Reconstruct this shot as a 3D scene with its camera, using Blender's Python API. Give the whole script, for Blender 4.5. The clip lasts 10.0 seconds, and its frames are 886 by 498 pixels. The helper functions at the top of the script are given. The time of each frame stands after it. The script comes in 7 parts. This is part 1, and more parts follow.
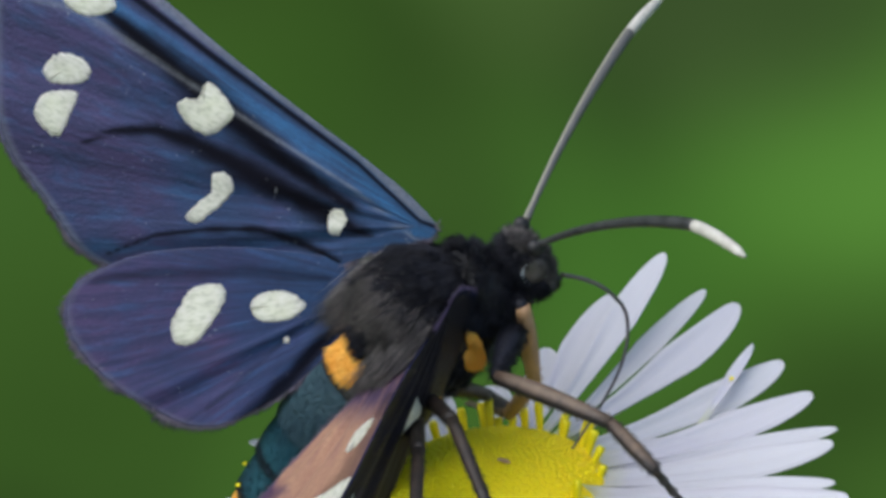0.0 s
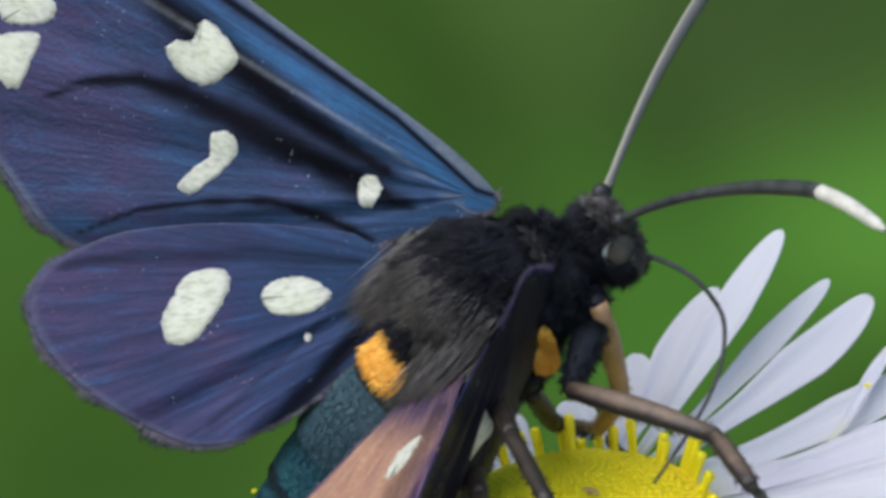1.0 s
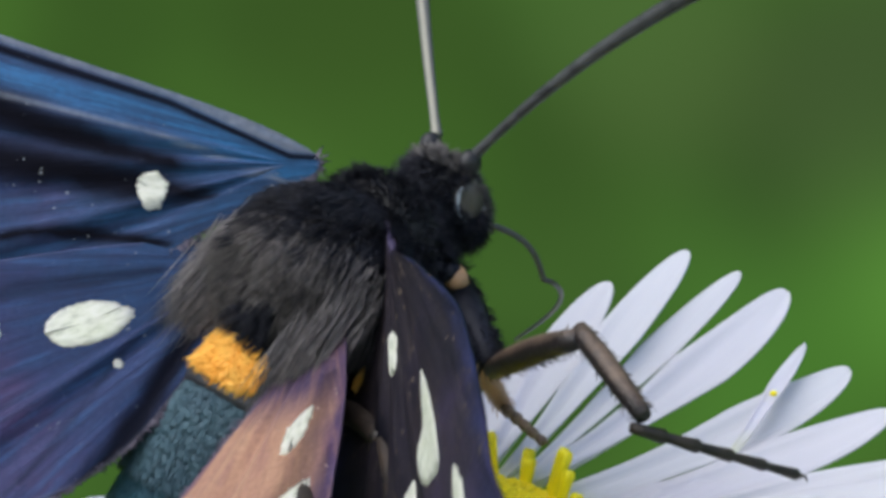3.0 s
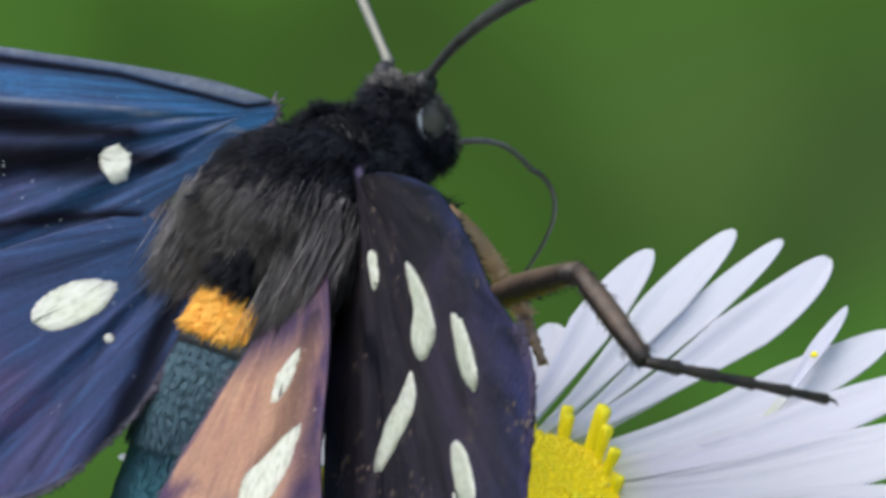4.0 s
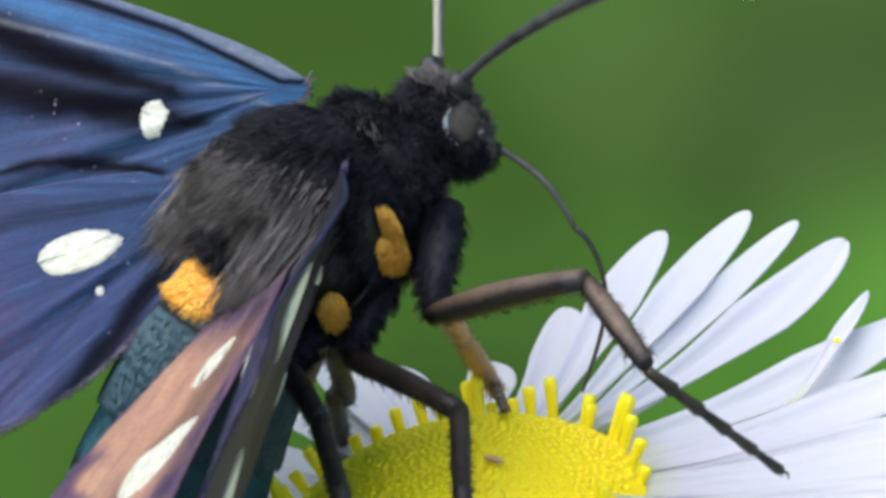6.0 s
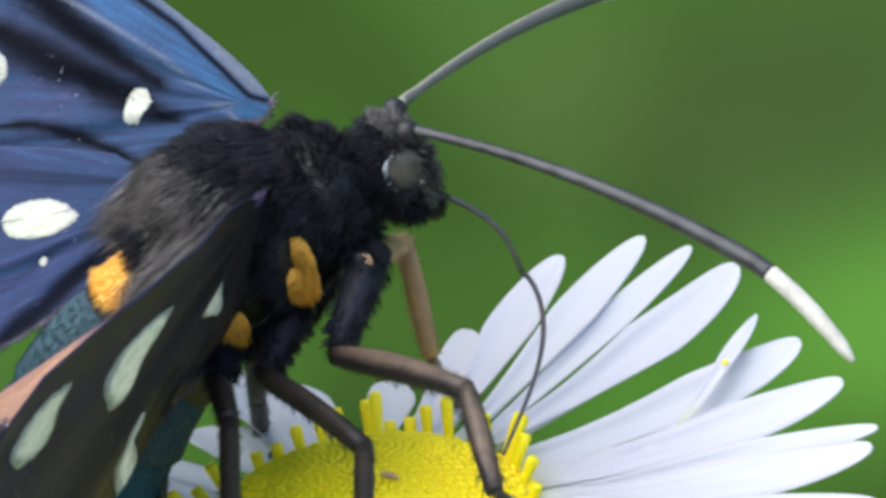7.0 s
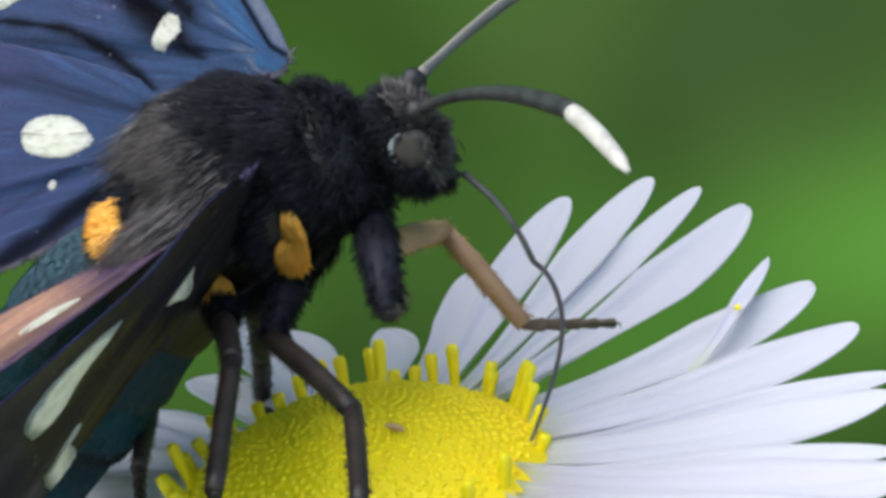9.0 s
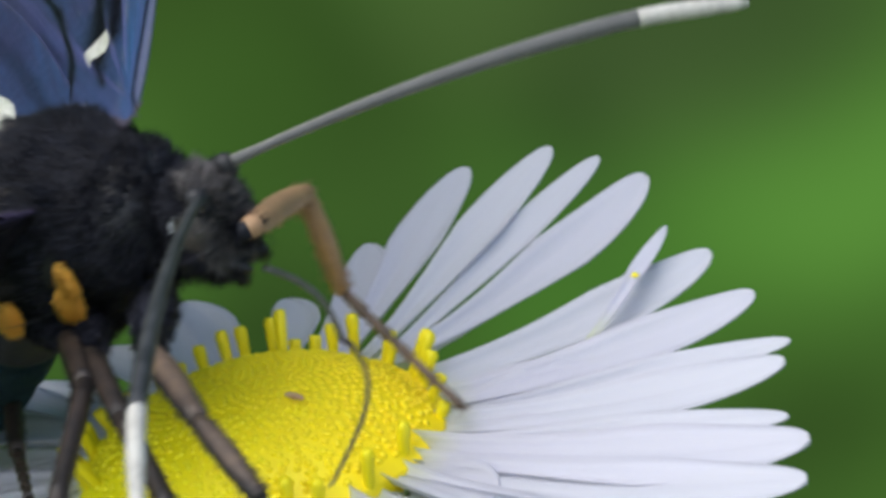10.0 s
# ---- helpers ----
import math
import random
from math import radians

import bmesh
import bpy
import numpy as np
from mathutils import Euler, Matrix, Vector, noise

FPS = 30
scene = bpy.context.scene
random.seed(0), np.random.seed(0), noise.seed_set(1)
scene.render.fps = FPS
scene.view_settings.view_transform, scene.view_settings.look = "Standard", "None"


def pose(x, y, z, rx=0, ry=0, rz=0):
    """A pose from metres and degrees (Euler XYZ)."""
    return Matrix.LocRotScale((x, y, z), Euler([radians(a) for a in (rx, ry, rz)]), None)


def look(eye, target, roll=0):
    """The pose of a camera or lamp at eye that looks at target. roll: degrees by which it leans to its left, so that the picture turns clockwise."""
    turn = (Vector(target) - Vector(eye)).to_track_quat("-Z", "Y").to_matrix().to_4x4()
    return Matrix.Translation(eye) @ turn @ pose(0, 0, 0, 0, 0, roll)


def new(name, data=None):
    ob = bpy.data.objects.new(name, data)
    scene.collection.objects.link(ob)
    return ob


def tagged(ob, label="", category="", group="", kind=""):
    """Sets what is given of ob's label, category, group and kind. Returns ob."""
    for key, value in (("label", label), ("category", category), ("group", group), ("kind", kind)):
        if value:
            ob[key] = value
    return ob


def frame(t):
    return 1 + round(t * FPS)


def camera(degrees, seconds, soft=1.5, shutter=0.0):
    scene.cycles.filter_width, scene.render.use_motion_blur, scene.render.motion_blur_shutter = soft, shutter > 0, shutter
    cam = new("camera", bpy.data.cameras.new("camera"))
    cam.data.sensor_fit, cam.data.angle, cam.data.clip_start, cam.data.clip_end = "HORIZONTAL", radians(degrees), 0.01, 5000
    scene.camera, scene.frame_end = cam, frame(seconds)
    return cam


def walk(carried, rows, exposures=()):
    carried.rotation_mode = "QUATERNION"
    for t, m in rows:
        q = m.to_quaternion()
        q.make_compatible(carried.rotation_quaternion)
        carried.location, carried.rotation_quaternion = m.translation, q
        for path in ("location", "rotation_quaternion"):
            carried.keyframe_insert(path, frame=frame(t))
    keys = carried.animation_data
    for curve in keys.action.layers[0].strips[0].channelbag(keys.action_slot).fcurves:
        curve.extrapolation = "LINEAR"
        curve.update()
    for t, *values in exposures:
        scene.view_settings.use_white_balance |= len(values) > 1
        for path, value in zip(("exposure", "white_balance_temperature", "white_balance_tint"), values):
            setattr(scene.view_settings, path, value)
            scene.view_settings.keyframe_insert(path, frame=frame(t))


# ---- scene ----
# ---- camera and its walk ----
cam = camera(12, 10.0, soft=3.6, shutter=0.4)
walk(cam, [
    (0, pose(-0.003025, -0.107437, 0.528592, 78.67, -0.83, -0.83)),
    (0.5, pose(-0.002661, -0.097682, 0.526394, 78.59, -0.72, -0.57)),
    (1, pose(-0.003138, -0.086940, 0.523111, 79.29, 0.34, -0.44)),
    (1.5, pose(-0.001772, -0.078672, 0.522031, 79.31, 0.60, -0.16)),
    (2, pose(-0.000629, -0.072179, 0.520214, 79.59, 0.68, 0.12)),
    (2.2, pose(-0.000545, -0.072023, 0.519912, 79.66, 0.76, 0.15)),
    (3.3, pose(0.002675, -0.073235, 0.518062, 80.72, 0.41, 1.49)),
    (3.5, pose(0.002675, -0.072909, 0.517381, 81.13, 0.28, 1.75)),
    (4, pose(0.002146, -0.073068, 0.516467, 81.36, -0.19, 1.71)),
    (4.5, pose(-0.000639, -0.071685, 0.515542, 80.50, 0.06, 1.25)),
    (5, pose(-0.001980, -0.070810, 0.516064, 79.99, -0.01, 0.92)),
    (5.5, pose(-0.000630, -0.071069, 0.517180, 80.33, 0.02, 0.56)),
    (5.7, pose(-0.000221, -0.071529, 0.517324, 80.29, 0.10, 0.48)),
    (6.8, pose(0.000862, -0.073898, 0.517793, 80.65, -0.43, 0.09)),
    (7, pose(0.000973, -0.074344, 0.517794, 80.69, -0.38, -0.27)),
    (7.5, pose(0.000647, -0.074367, 0.518139, 80.24, -0.08, -0.69)),
    (8, pose(0.001041, -0.073361, 0.518257, 80.72, -0.15, -1.54)),
    (8.5, pose(0.001043, -0.072954, 0.518045, 80.13, -0.15, -1.41)),
    (9, pose(0.000721, -0.072328, 0.517870, 79.63, -0.06, -0.46)),
    (9.5, pose(0.000837, -0.072893, 0.517951, 79.30, -0.44, -0.58)),
    (10, pose(0.001146, -0.072900, 0.517930, 79.25, 0.12, -1.56))], exposures=[(0, 0.1), (1, 0.3), (2, 0.34), (3.5, 0.42), (4.5, 0.52), (5, 0.46), (5.5, 0.64), (7, 0.8), (7.5, 0.68), (8, 0.76), (8.5, 0.64), (9, 0.5), (9.5, 0.5), (10, 0.22)])

# ---- world, sun ----
world = bpy.data.worlds.new("sky")
scene.world = world
world.use_nodes = True
wn = world.node_tree.nodes
sky = wn.new("ShaderNodeTexSky")
sky.sky_type, sky.sun_disc = "NISHITA", False
sky.sun_elevation, sky.sun_rotation = radians(49), radians(232)
world.node_tree.links.new(sky.outputs[0], wn["Background"].inputs[0])
wn["Background"].inputs[1].default_value = 0.15
sun = new("sun", bpy.data.lights.new("sun", "SUN"))
sun.data.energy, sun.data.angle, sun.data.color = 2.8, radians(80), (1.0, 0.96, 0.9)
sun.matrix_world = look((-1.44, -1.12, 2.6), (0, 0, 0.5))

MM = 0.001
rng = np.random.default_rng(7)


# ---- materials ----
def mat(name):
    m = bpy.data.materials.new(name)
    m.use_nodes = True
    nt = m.node_tree
    return m, nt, nt.nodes["Principled BSDF"]


def node(nt, kind, **values):
    n = nt.nodes.new(kind)
    for k, v in values.items():
        n.inputs[k.replace("_", " ")].default_value = v
    return n


def coords(nt):
    """Object coordinates in millimetres."""
    tc = nt.nodes.new("ShaderNodeTexCoord")
    s = nt.nodes.new("ShaderNodeVectorMath")
    s.operation = "SCALE"
    s.inputs["Scale"].default_value = 1000.0
    nt.links.new(tc.outputs["Object"], s.inputs[0])
    return s.outputs[0]


def noise_tex(nt, vec, scale, detail=4.0, rough=0.6):
    n = node(nt, "ShaderNodeTexNoise", Scale=scale, Detail=detail, Roughness=rough)
    nt.links.new(vec, n.inputs["Vector"])
    return n.outputs["Fac"]


def ramp(nt, fac, stops):
    r = nt.nodes.new("ShaderNodeValToRGB")
    e = r.color_ramp.elements
    while len(e) < len(stops):
        e.new(0.5)
    for el, (p, c) in zip(e, stops):
        el.position, el.color = p, (*c, 1.0)
    nt.links.new(fac, r.inputs[0])
    return r.outputs[0]


def mixc(nt, fac, a, b):
    m = nt.nodes.new("ShaderNodeMix")
    m.data_type = "RGBA"
    for sock, val in ((m.inputs[0], fac), (m.inputs[6], a), (m.inputs[7], b)):
        if isinstance(val, tuple):
            sock.default_value = (*val, 1.0)
        elif isinstance(val, (int, float)):
            sock.default_value = val
        else:
            nt.links.new(val, sock)
    return m.outputs[2]


def bump(nt, bsdf, fac, strength=0.4, dist=0.00005):
    b = nt.nodes.new("ShaderNodeBump")
    b.inputs["Strength"].default_value, b.inputs["Distance"].default_value = strength, dist
    nt.links.new(fac, b.inputs["Height"])
    nt.links.new(b.outputs[0], bsdf.inputs["Normal"])


def plain(name, a, b, scale, rough=0.6, metal=0.0, bscale=8.0, bstr=0.3, sheen=0.0):
    """Two tones mixed by noise, with a finer grain and bump."""
    m, nt, p = mat(name)
    v = coords(nt)
    big = noise_tex(nt, v, scale)
    fine = noise_tex(nt, v, bscale, 3.0)
    c = ramp(nt, big, [(0.35, a), (0.65, b)])
    dark = nt.nodes.new("ShaderNodeMath")
    dark.operation = "MULTIPLY"
    dark.inputs[1].default_value = 0.35
    nt.links.new(fine, dark.inputs[0])
    c = mixc(nt, dark.outputs[0], c, tuple(x * 0.45 for x in a))
    nt.links.new(c, p.inputs["Base Color"])
    p.inputs["Roughness"].default_value, p.inputs["Metallic"].default_value = rough, metal
    p.inputs["Sheen Weight"].default_value = sheen
    bump(nt, p, fine, bstr, 0.00004)
    return m


def maths(nt, op, a, b=0.0, c=0.0):
    """One Math node; each term is a number or a socket."""
    n = nt.nodes.new("ShaderNodeMath")
    n.operation = op
    for sock, val in zip(n.inputs, (a, b, c)):
        if isinstance(val, (int, float)):
            sock.default_value = val
        else:
            nt.links.new(val, sock)
    return n.outputs[0]


def wing_material(name, tones, edge, blue, metal, rough, tan=None, sheen=0.03, gloss=0.28, speck=0.06, span=14.0, fleck=(0.2, 0.22, 0.24)):
    """Scaled wing: hue drifting from the hinge outwards, scale rows that fan out with the veins, dark folds and a
    painted edge shadow, a brighter streak behind the front edge or a painted margin highlight, a pale fringe.
    """
    m, nt, p = mat(name)
    v = coords(nt)
    att = nt.nodes.new("ShaderNodeVertexColor")
    att.layer_name = "pattern"
    sep = nt.nodes.new("ShaderNodeSeparateColor")
    nt.links.new(att.outputs[0], sep.inputs[0])
    xyz = nt.nodes.new("ShaderNodeSeparateXYZ")
    nt.links.new(v, xyz.inputs[0])
    ang = maths(nt, "ARCTAN2", xyz.outputs[1], maths(nt, "ADD", xyz.outputs[0], 1.2))
    dist = maths(nt, "SQRT", maths(nt, "ADD", maths(nt, "MULTIPLY", xyz.outputs[0], xyz.outputs[0]), maths(nt, "MULTIPLY", xyz.outputs[1], xyz.outputs[1])))

    def fan(across, along, detail=5.0, rough_=0.65):
        """Noise drawn out along lines that fan from the hinge."""
        comb = nt.nodes.new("ShaderNodeCombineXYZ")
        nt.links.new(maths(nt, "MULTIPLY", ang, across), comb.inputs[0])
        nt.links.new(maths(nt, "MULTIPLY", dist, along), comb.inputs[1])
        return noise_tex(nt, comb.outputs[0], 1.0, detail, rough_)

    drift = maths(nt, "ADD", maths(nt, "MULTIPLY", noise_tex(nt, v, 0.33, 5.0, 0.62), 0.9), maths(nt, "MULTIPLY_ADD", dist, 0.6 / span, -0.27))
    c = ramp(nt, drift, [(0.26, tones[0]), (0.48, tones[1]), (0.68, tones[2])])
    if tan:
        t = ramp(nt, fan(14.0, 0.5), [(0.36, tan[0]), (0.52, tan[1]), (0.66, tan[2])])
        c = mixc(nt, att.outputs["Alpha"], c, t)
    lit = ramp(nt, fan(26.0, 0.45), [(0.5, (0, 0, 0)), (0.72, (0.3, 0.3, 0.3) if tan else (0.75, 0.75, 0.75))])
    c = mixc(nt, lit, c, tuple(min(1.0, x * (1.4 if tan else 1.9)) for x in (tan[0] if tan else tones[0])))
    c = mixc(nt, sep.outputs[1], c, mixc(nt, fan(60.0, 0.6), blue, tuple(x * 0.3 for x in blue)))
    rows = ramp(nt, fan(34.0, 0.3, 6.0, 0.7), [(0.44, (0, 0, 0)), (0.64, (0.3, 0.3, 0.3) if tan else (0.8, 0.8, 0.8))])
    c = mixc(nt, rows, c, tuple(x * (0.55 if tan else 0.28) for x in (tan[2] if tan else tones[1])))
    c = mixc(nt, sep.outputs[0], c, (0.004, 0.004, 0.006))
    c = mixc(nt, maths(nt, "MULTIPLY", sep.outputs[2], maths(nt, "MULTIPLY_ADD", noise_tex(nt, v, 4.0, 4.0), 0.9, 0.3)), c, edge)
    # loose pale scales, in drifts
    vor = node(nt, "ShaderNodeTexVoronoi", Scale=5.0)
    nt.links.new(v, vor.inputs["Vector"])
    few = ramp(nt, noise_tex(nt, v, 0.7, 3.0), [(0.45, (0.1, 0.1, 0.1)), (0.7, (1, 1, 1))])
    lt = maths(nt, "LESS_THAN", vor.outputs["Distance"], maths(nt, "MULTIPLY", few, speck * 2.6))
    c = mixc(nt, lt, c, fleck)
    grain = noise_tex(nt, v, 9.0, 2.0)
    c = mixc(nt, maths(nt, "MULTIPLY", grain, 0.55), c, (0.006, 0.006, 0.009))
    nt.links.new(c, p.inputs["Base Color"])
    p.inputs["Metallic"].default_value, p.inputs["Roughness"].default_value = metal, rough
    gl = nt.nodes.new("ShaderNodeMapRange")
    gl.inputs[3].default_value, gl.inputs[4].default_value = gloss, 0.02
    nt.links.new(sep.outputs[0], gl.inputs[0])
    lw = node(nt, "ShaderNodeLayerWeight", Blend=0.5)
    nt.links.new(maths(nt, "MULTIPLY", gl.outputs[0], maths(nt, "MULTIPLY_ADD", lw.outputs["Facing"], 2.6, 0.3)), p.inputs["Specular IOR Level"])
    for socket, full in (("Metallic", metal), ("Sheen Weight", sheen)):
        mr = nt.nodes.new("ShaderNodeMapRange")
        mr.inputs[3].default_value, mr.inputs[4].default_value = full, 0.0
        nt.links.new(maths(nt, "MAXIMUM", sep.outputs[0], maths(nt, "MULTIPLY", rows, 0.6)), mr.inputs[0])
        nt.links.new(mr.outputs[0], p.inputs[socket])
    bump(nt, p, maths(nt, "ADD", grain, maths(nt, "MULTIPLY", rows, 0.7)), 0.5, 0.00004)
    p.inputs["Sheen Roughness"].default_value = 0.35
    p.inputs["Sheen Tint"].default_value = (0.42, 0.4, 1.0, 1)
    p.inputs["Specular Tint"].default_value = (0.36, 0.46, 1.0, 1)
    return m


M_WING = wing_material("blue_wing_scales", [(0.0085, 0.044, 0.095), (0.0145, 0.029, 0.073), (0.036, 0.023, 0.06)],
                       (0.17, 0.187, 0.205), (0.02, 0.17, 0.37), 0.2, 0.42, sheen=0.68, gloss=0.75)
M_WING_HIND = wing_material("blue_violet_hindwing_scales", [(0.009, 0.036, 0.085), (0.017, 0.026, 0.072), (0.04, 0.023, 0.06)],
                            (0.1, 0.1, 0.12), (0.02, 0.15, 0.33), 0.2, 0.44, sheen=0.75, gloss=0.6, span=8.5)
M_WING_DARK = wing_material("violet_black_wing_scales", [(0.024, 0.019, 0.02), (0.02, 0.016, 0.022), (0.042, 0.031, 0.064)],
                            (0.05, 0.038, 0.1), (0.034, 0.042, 0.135), 0.0, 0.5, sheen=0.0, gloss=0.07, speck=0.13, span=16.0, fleck=(0.15, 0.115, 0.085))
M_WING_TAN = wing_material("worn_copper_wing_scales", [(0.06, 0.04, 0.085), (0.09, 0.048, 0.1), (0.075, 0.05, 0.12)],
                           (0.13, 0.1, 0.16), (0.06, 0.06, 0.14), 0.1, 0.55, tan=((0.5, 0.29, 0.18), (0.45, 0.25, 0.16), (0.38, 0.2, 0.15)), gloss=0.15, span=8.5, fleck=(0.4, 0.3, 0.25))
M_FRINGE = plain("grey_violet_fringe", (0.05, 0.045, 0.075), (0.12, 0.1, 0.14), 1.5, 0.6)
M_FRINGE_DARK = plain("violet_black_fringe", (0.03, 0.022, 0.05), (0.07, 0.05, 0.13), 1.5, 0.6)


def spot_material():
    """Pale window of flat, crinkled white scales."""
    m, nt, p = mat("pale_scale_window")
    v = coords(nt)
    turn = nt.nodes.new("ShaderNodeMapping")
    turn.inputs["Rotation"].default_value, turn.inputs["Scale"].default_value = (0, 0, 0.5), (4.0, 11.0, 4.0)
    nt.links.new(v, turn.inputs[0])
    crinkle = noise_tex(nt, turn.outputs[0], 1.0, 3.0, 0.6)
    c = ramp(nt, crinkle, [(0.34, (0.6, 0.62, 0.53)), (0.5, (0.82, 0.83, 0.73)), (0.66, (0.9, 0.9, 0.83))])
    c = mixc(nt, ramp(nt, noise_tex(nt, v, 1.3, 3.0), [(0.5, (0, 0, 0)), (0.8, (0.6, 0.6, 0.6))]), c, (0.72, 0.77, 0.58))
    nt.links.new(c, p.inputs["Base Color"])
    p.inputs["Roughness"].default_value = 0.55
    bump(nt, p, crinkle, 0.2, 0.00003)
    return m


M_SPOT = spot_material()


def let_light_through(m, share):
    """Adds a translucent share in the material's own colour."""
    nt = m.node_tree
    p = nt.nodes["Principled BSDF"]
    tr = nt.nodes.new("ShaderNodeBsdfTranslucent")
    nt.links.new(p.inputs["Base Color"].links[0].from_socket, tr.inputs[0])
    ms = nt.nodes.new("ShaderNodeMixShader")
    ms.inputs[0].default_value = share
    nt.links.new(p.outputs[0], ms.inputs[1])
    nt.links.new(tr.outputs[0], ms.inputs[2])
    nt.links.new(ms.outputs[0], nt.nodes["Material Output"].inputs[0])


let_light_through(M_SPOT, 0.5)


def hair_material(name, tones, scale, gloss):
    """Hair whose tone varies from strand to strand and in broad patches."""
    m, nt, p = mat(name)
    v = coords(nt)
    geo = nt.nodes.new("ShaderNodeNewGeometry")
    mix = maths(nt, "ADD", maths(nt, "MULTIPLY", noise_tex(nt, v, scale), 0.7), maths(nt, "MULTIPLY", geo.outputs["Random Per Island"], 0.3))
    nt.links.new(ramp(nt, mix, [(0.34, tones[0]), (0.5, tones[1]), (0.66, tones[2])]), p.inputs["Base Color"])
    p.inputs["Roughness"].default_value, p.inputs["Specular IOR Level"].default_value = 0.5, gloss
    return m


M_FUR = hair_material("black_hair", ((0.007, 0.007, 0.01), (0.012, 0.013, 0.019), (0.027, 0.029, 0.042)), 0.9, 0.16)
M_FUR_GREY = hair_material("smoky_grey_hair", ((0.02, 0.019, 0.021), (0.082, 0.075, 0.078), (0.2, 0.18, 0.178)), 0.8, 0.3)
M_TUFT = hair_material("pale_smoky_hair", ((0.05, 0.048, 0.053), (0.13, 0.12, 0.126), (0.25, 0.228, 0.226)), 0.7, 0.3)
M_HEAD_HAIR = hair_material("grey_head_hair", ((0.026, 0.025, 0.026), (0.075, 0.07, 0.072), (0.19, 0.176, 0.176)), 1.4, 0.3)
M_SKIN = plain("black_cuticle", (0.01, 0.01, 0.012), (0.016, 0.016, 0.02), 1.5, 0.5)
M_EYE = plain("dark_compound_eye", (0.06, 0.052, 0.046), (0.125, 0.108, 0.095), 2.0, 0.4, 0.0, 30.0, 0.15)
# pale tone for the eye's modelled highlights
M_EYE_GLINT = plain("grey_eye_glint", (0.42, 0.45, 0.5), (0.66, 0.68, 0.74), 3.0, 0.5)
M_TEAL = plain("teal_abdomen_scales", (0.011, 0.05, 0.08), (0.024, 0.12, 0.165), 0.7, 0.45, 0.2, 10.0, 0.12)
M_TEAL_DARK = plain("blue_black_abdomen_scales", (0.006, 0.014, 0.026), (0.012, 0.03, 0.05), 1.0, 0.45, 0.2)
M_TEAL_GREY = plain("slate_abdomen_scales", (0.024, 0.06, 0.09), (0.045, 0.1, 0.13), 0.7, 0.5, 0.15, 10.0, 0.1)
M_ORANGE = plain("orange_scales", (1.0, 0.56, 0.1), (1.0, 0.45, 0.05), 2.0, 0.5, 0.0, 9.0, 0.3)
M_LEG = plain("dark_brown_cuticle", (0.012, 0.01, 0.009), (0.05, 0.035, 0.026), 1.6, 0.5)


def two_tone_leg():
    """Dark leg with tan scales along its upper side."""
    m, nt, p = mat("dark_leg_with_tan_ridge")
    v = coords(nt)
    z = nt.nodes.new("ShaderNodeSeparateXYZ")
    nt.links.new(v, z.inputs[0])
    rough_edge = nt.nodes.new("ShaderNodeMath")
    rough_edge.operation, rough_edge.inputs[1].default_value, rough_edge.inputs[2].default_value = "MULTIPLY_ADD", 0.3, 0.3
    nt.links.new(noise_tex(nt, v, 2.5, 5.0, 0.7), rough_edge.inputs[0])
    add = nt.nodes.new("ShaderNodeMath")
    add.operation = "ADD"
    nt.links.new(z.outputs[2], add.inputs[0])
    nt.links.new(rough_edge.outputs[0], add.inputs[1])
    side = ramp(nt, add.outputs[0], [(0.53, (0, 0, 0)), (0.68, (1, 1, 1))])
    tan = mixc(nt, noise_tex(nt, v, 4.0), (0.2, 0.135, 0.09), (0.075, 0.055, 0.045))
    nt.links.new(mixc(nt, side, (0.022, 0.018, 0.018), tan), p.inputs["Base Color"])
    p.inputs["Roughness"].default_value = 0.5
    bump(nt, p, noise_tex(nt, v, 9.0), 0.4)
    return m


M_LEG_BROWN = two_tone_leg()
M_LEG_TAN = plain("tan_leg_scales", (0.52, 0.31, 0.16), (0.37, 0.22, 0.12), 0.9, 0.5)
M_LEG_TAN_DARK = plain("brown_tarsus_scales", (0.2, 0.13, 0.085), (0.1, 0.07, 0.05), 1.2, 0.5)
M_ANT = plain("black_antenna_scales", (0.02, 0.021, 0.024), (0.06, 0.062, 0.066), 2.5, 0.45)


def antenna_material():
    """Grey, with a pale ridge along the shaft."""
    m, nt, p = mat("grey_antenna_scales")
    v = coords(nt)
    z = nt.nodes.new("ShaderNodeSeparateXYZ")
    nt.links.new(v, z.inputs[0])
    y = nt.nodes.new("ShaderNodeMath")
    y.operation = "ABSOLUTE"
    nt.links.new(z.outputs[1], y.inputs[0])
    grey = mixc(nt, noise_tex(nt, v, 2.5), (0.06, 0.06, 0.062), (0.17, 0.17, 0.165))
    pale = ramp(nt, y.outputs[0], [(0.02, (0.4, 0.38, 0.29)), (0.07, (0.12, 0.12, 0.115))])
    nt.links.new(mixc(nt, 0.55, grey, pale), p.inputs["Base Color"])
    p.inputs["Roughness"].default_value = 0.5
    bump(nt, p, noise_tex(nt, v, 9.0), 0.4)
    return m


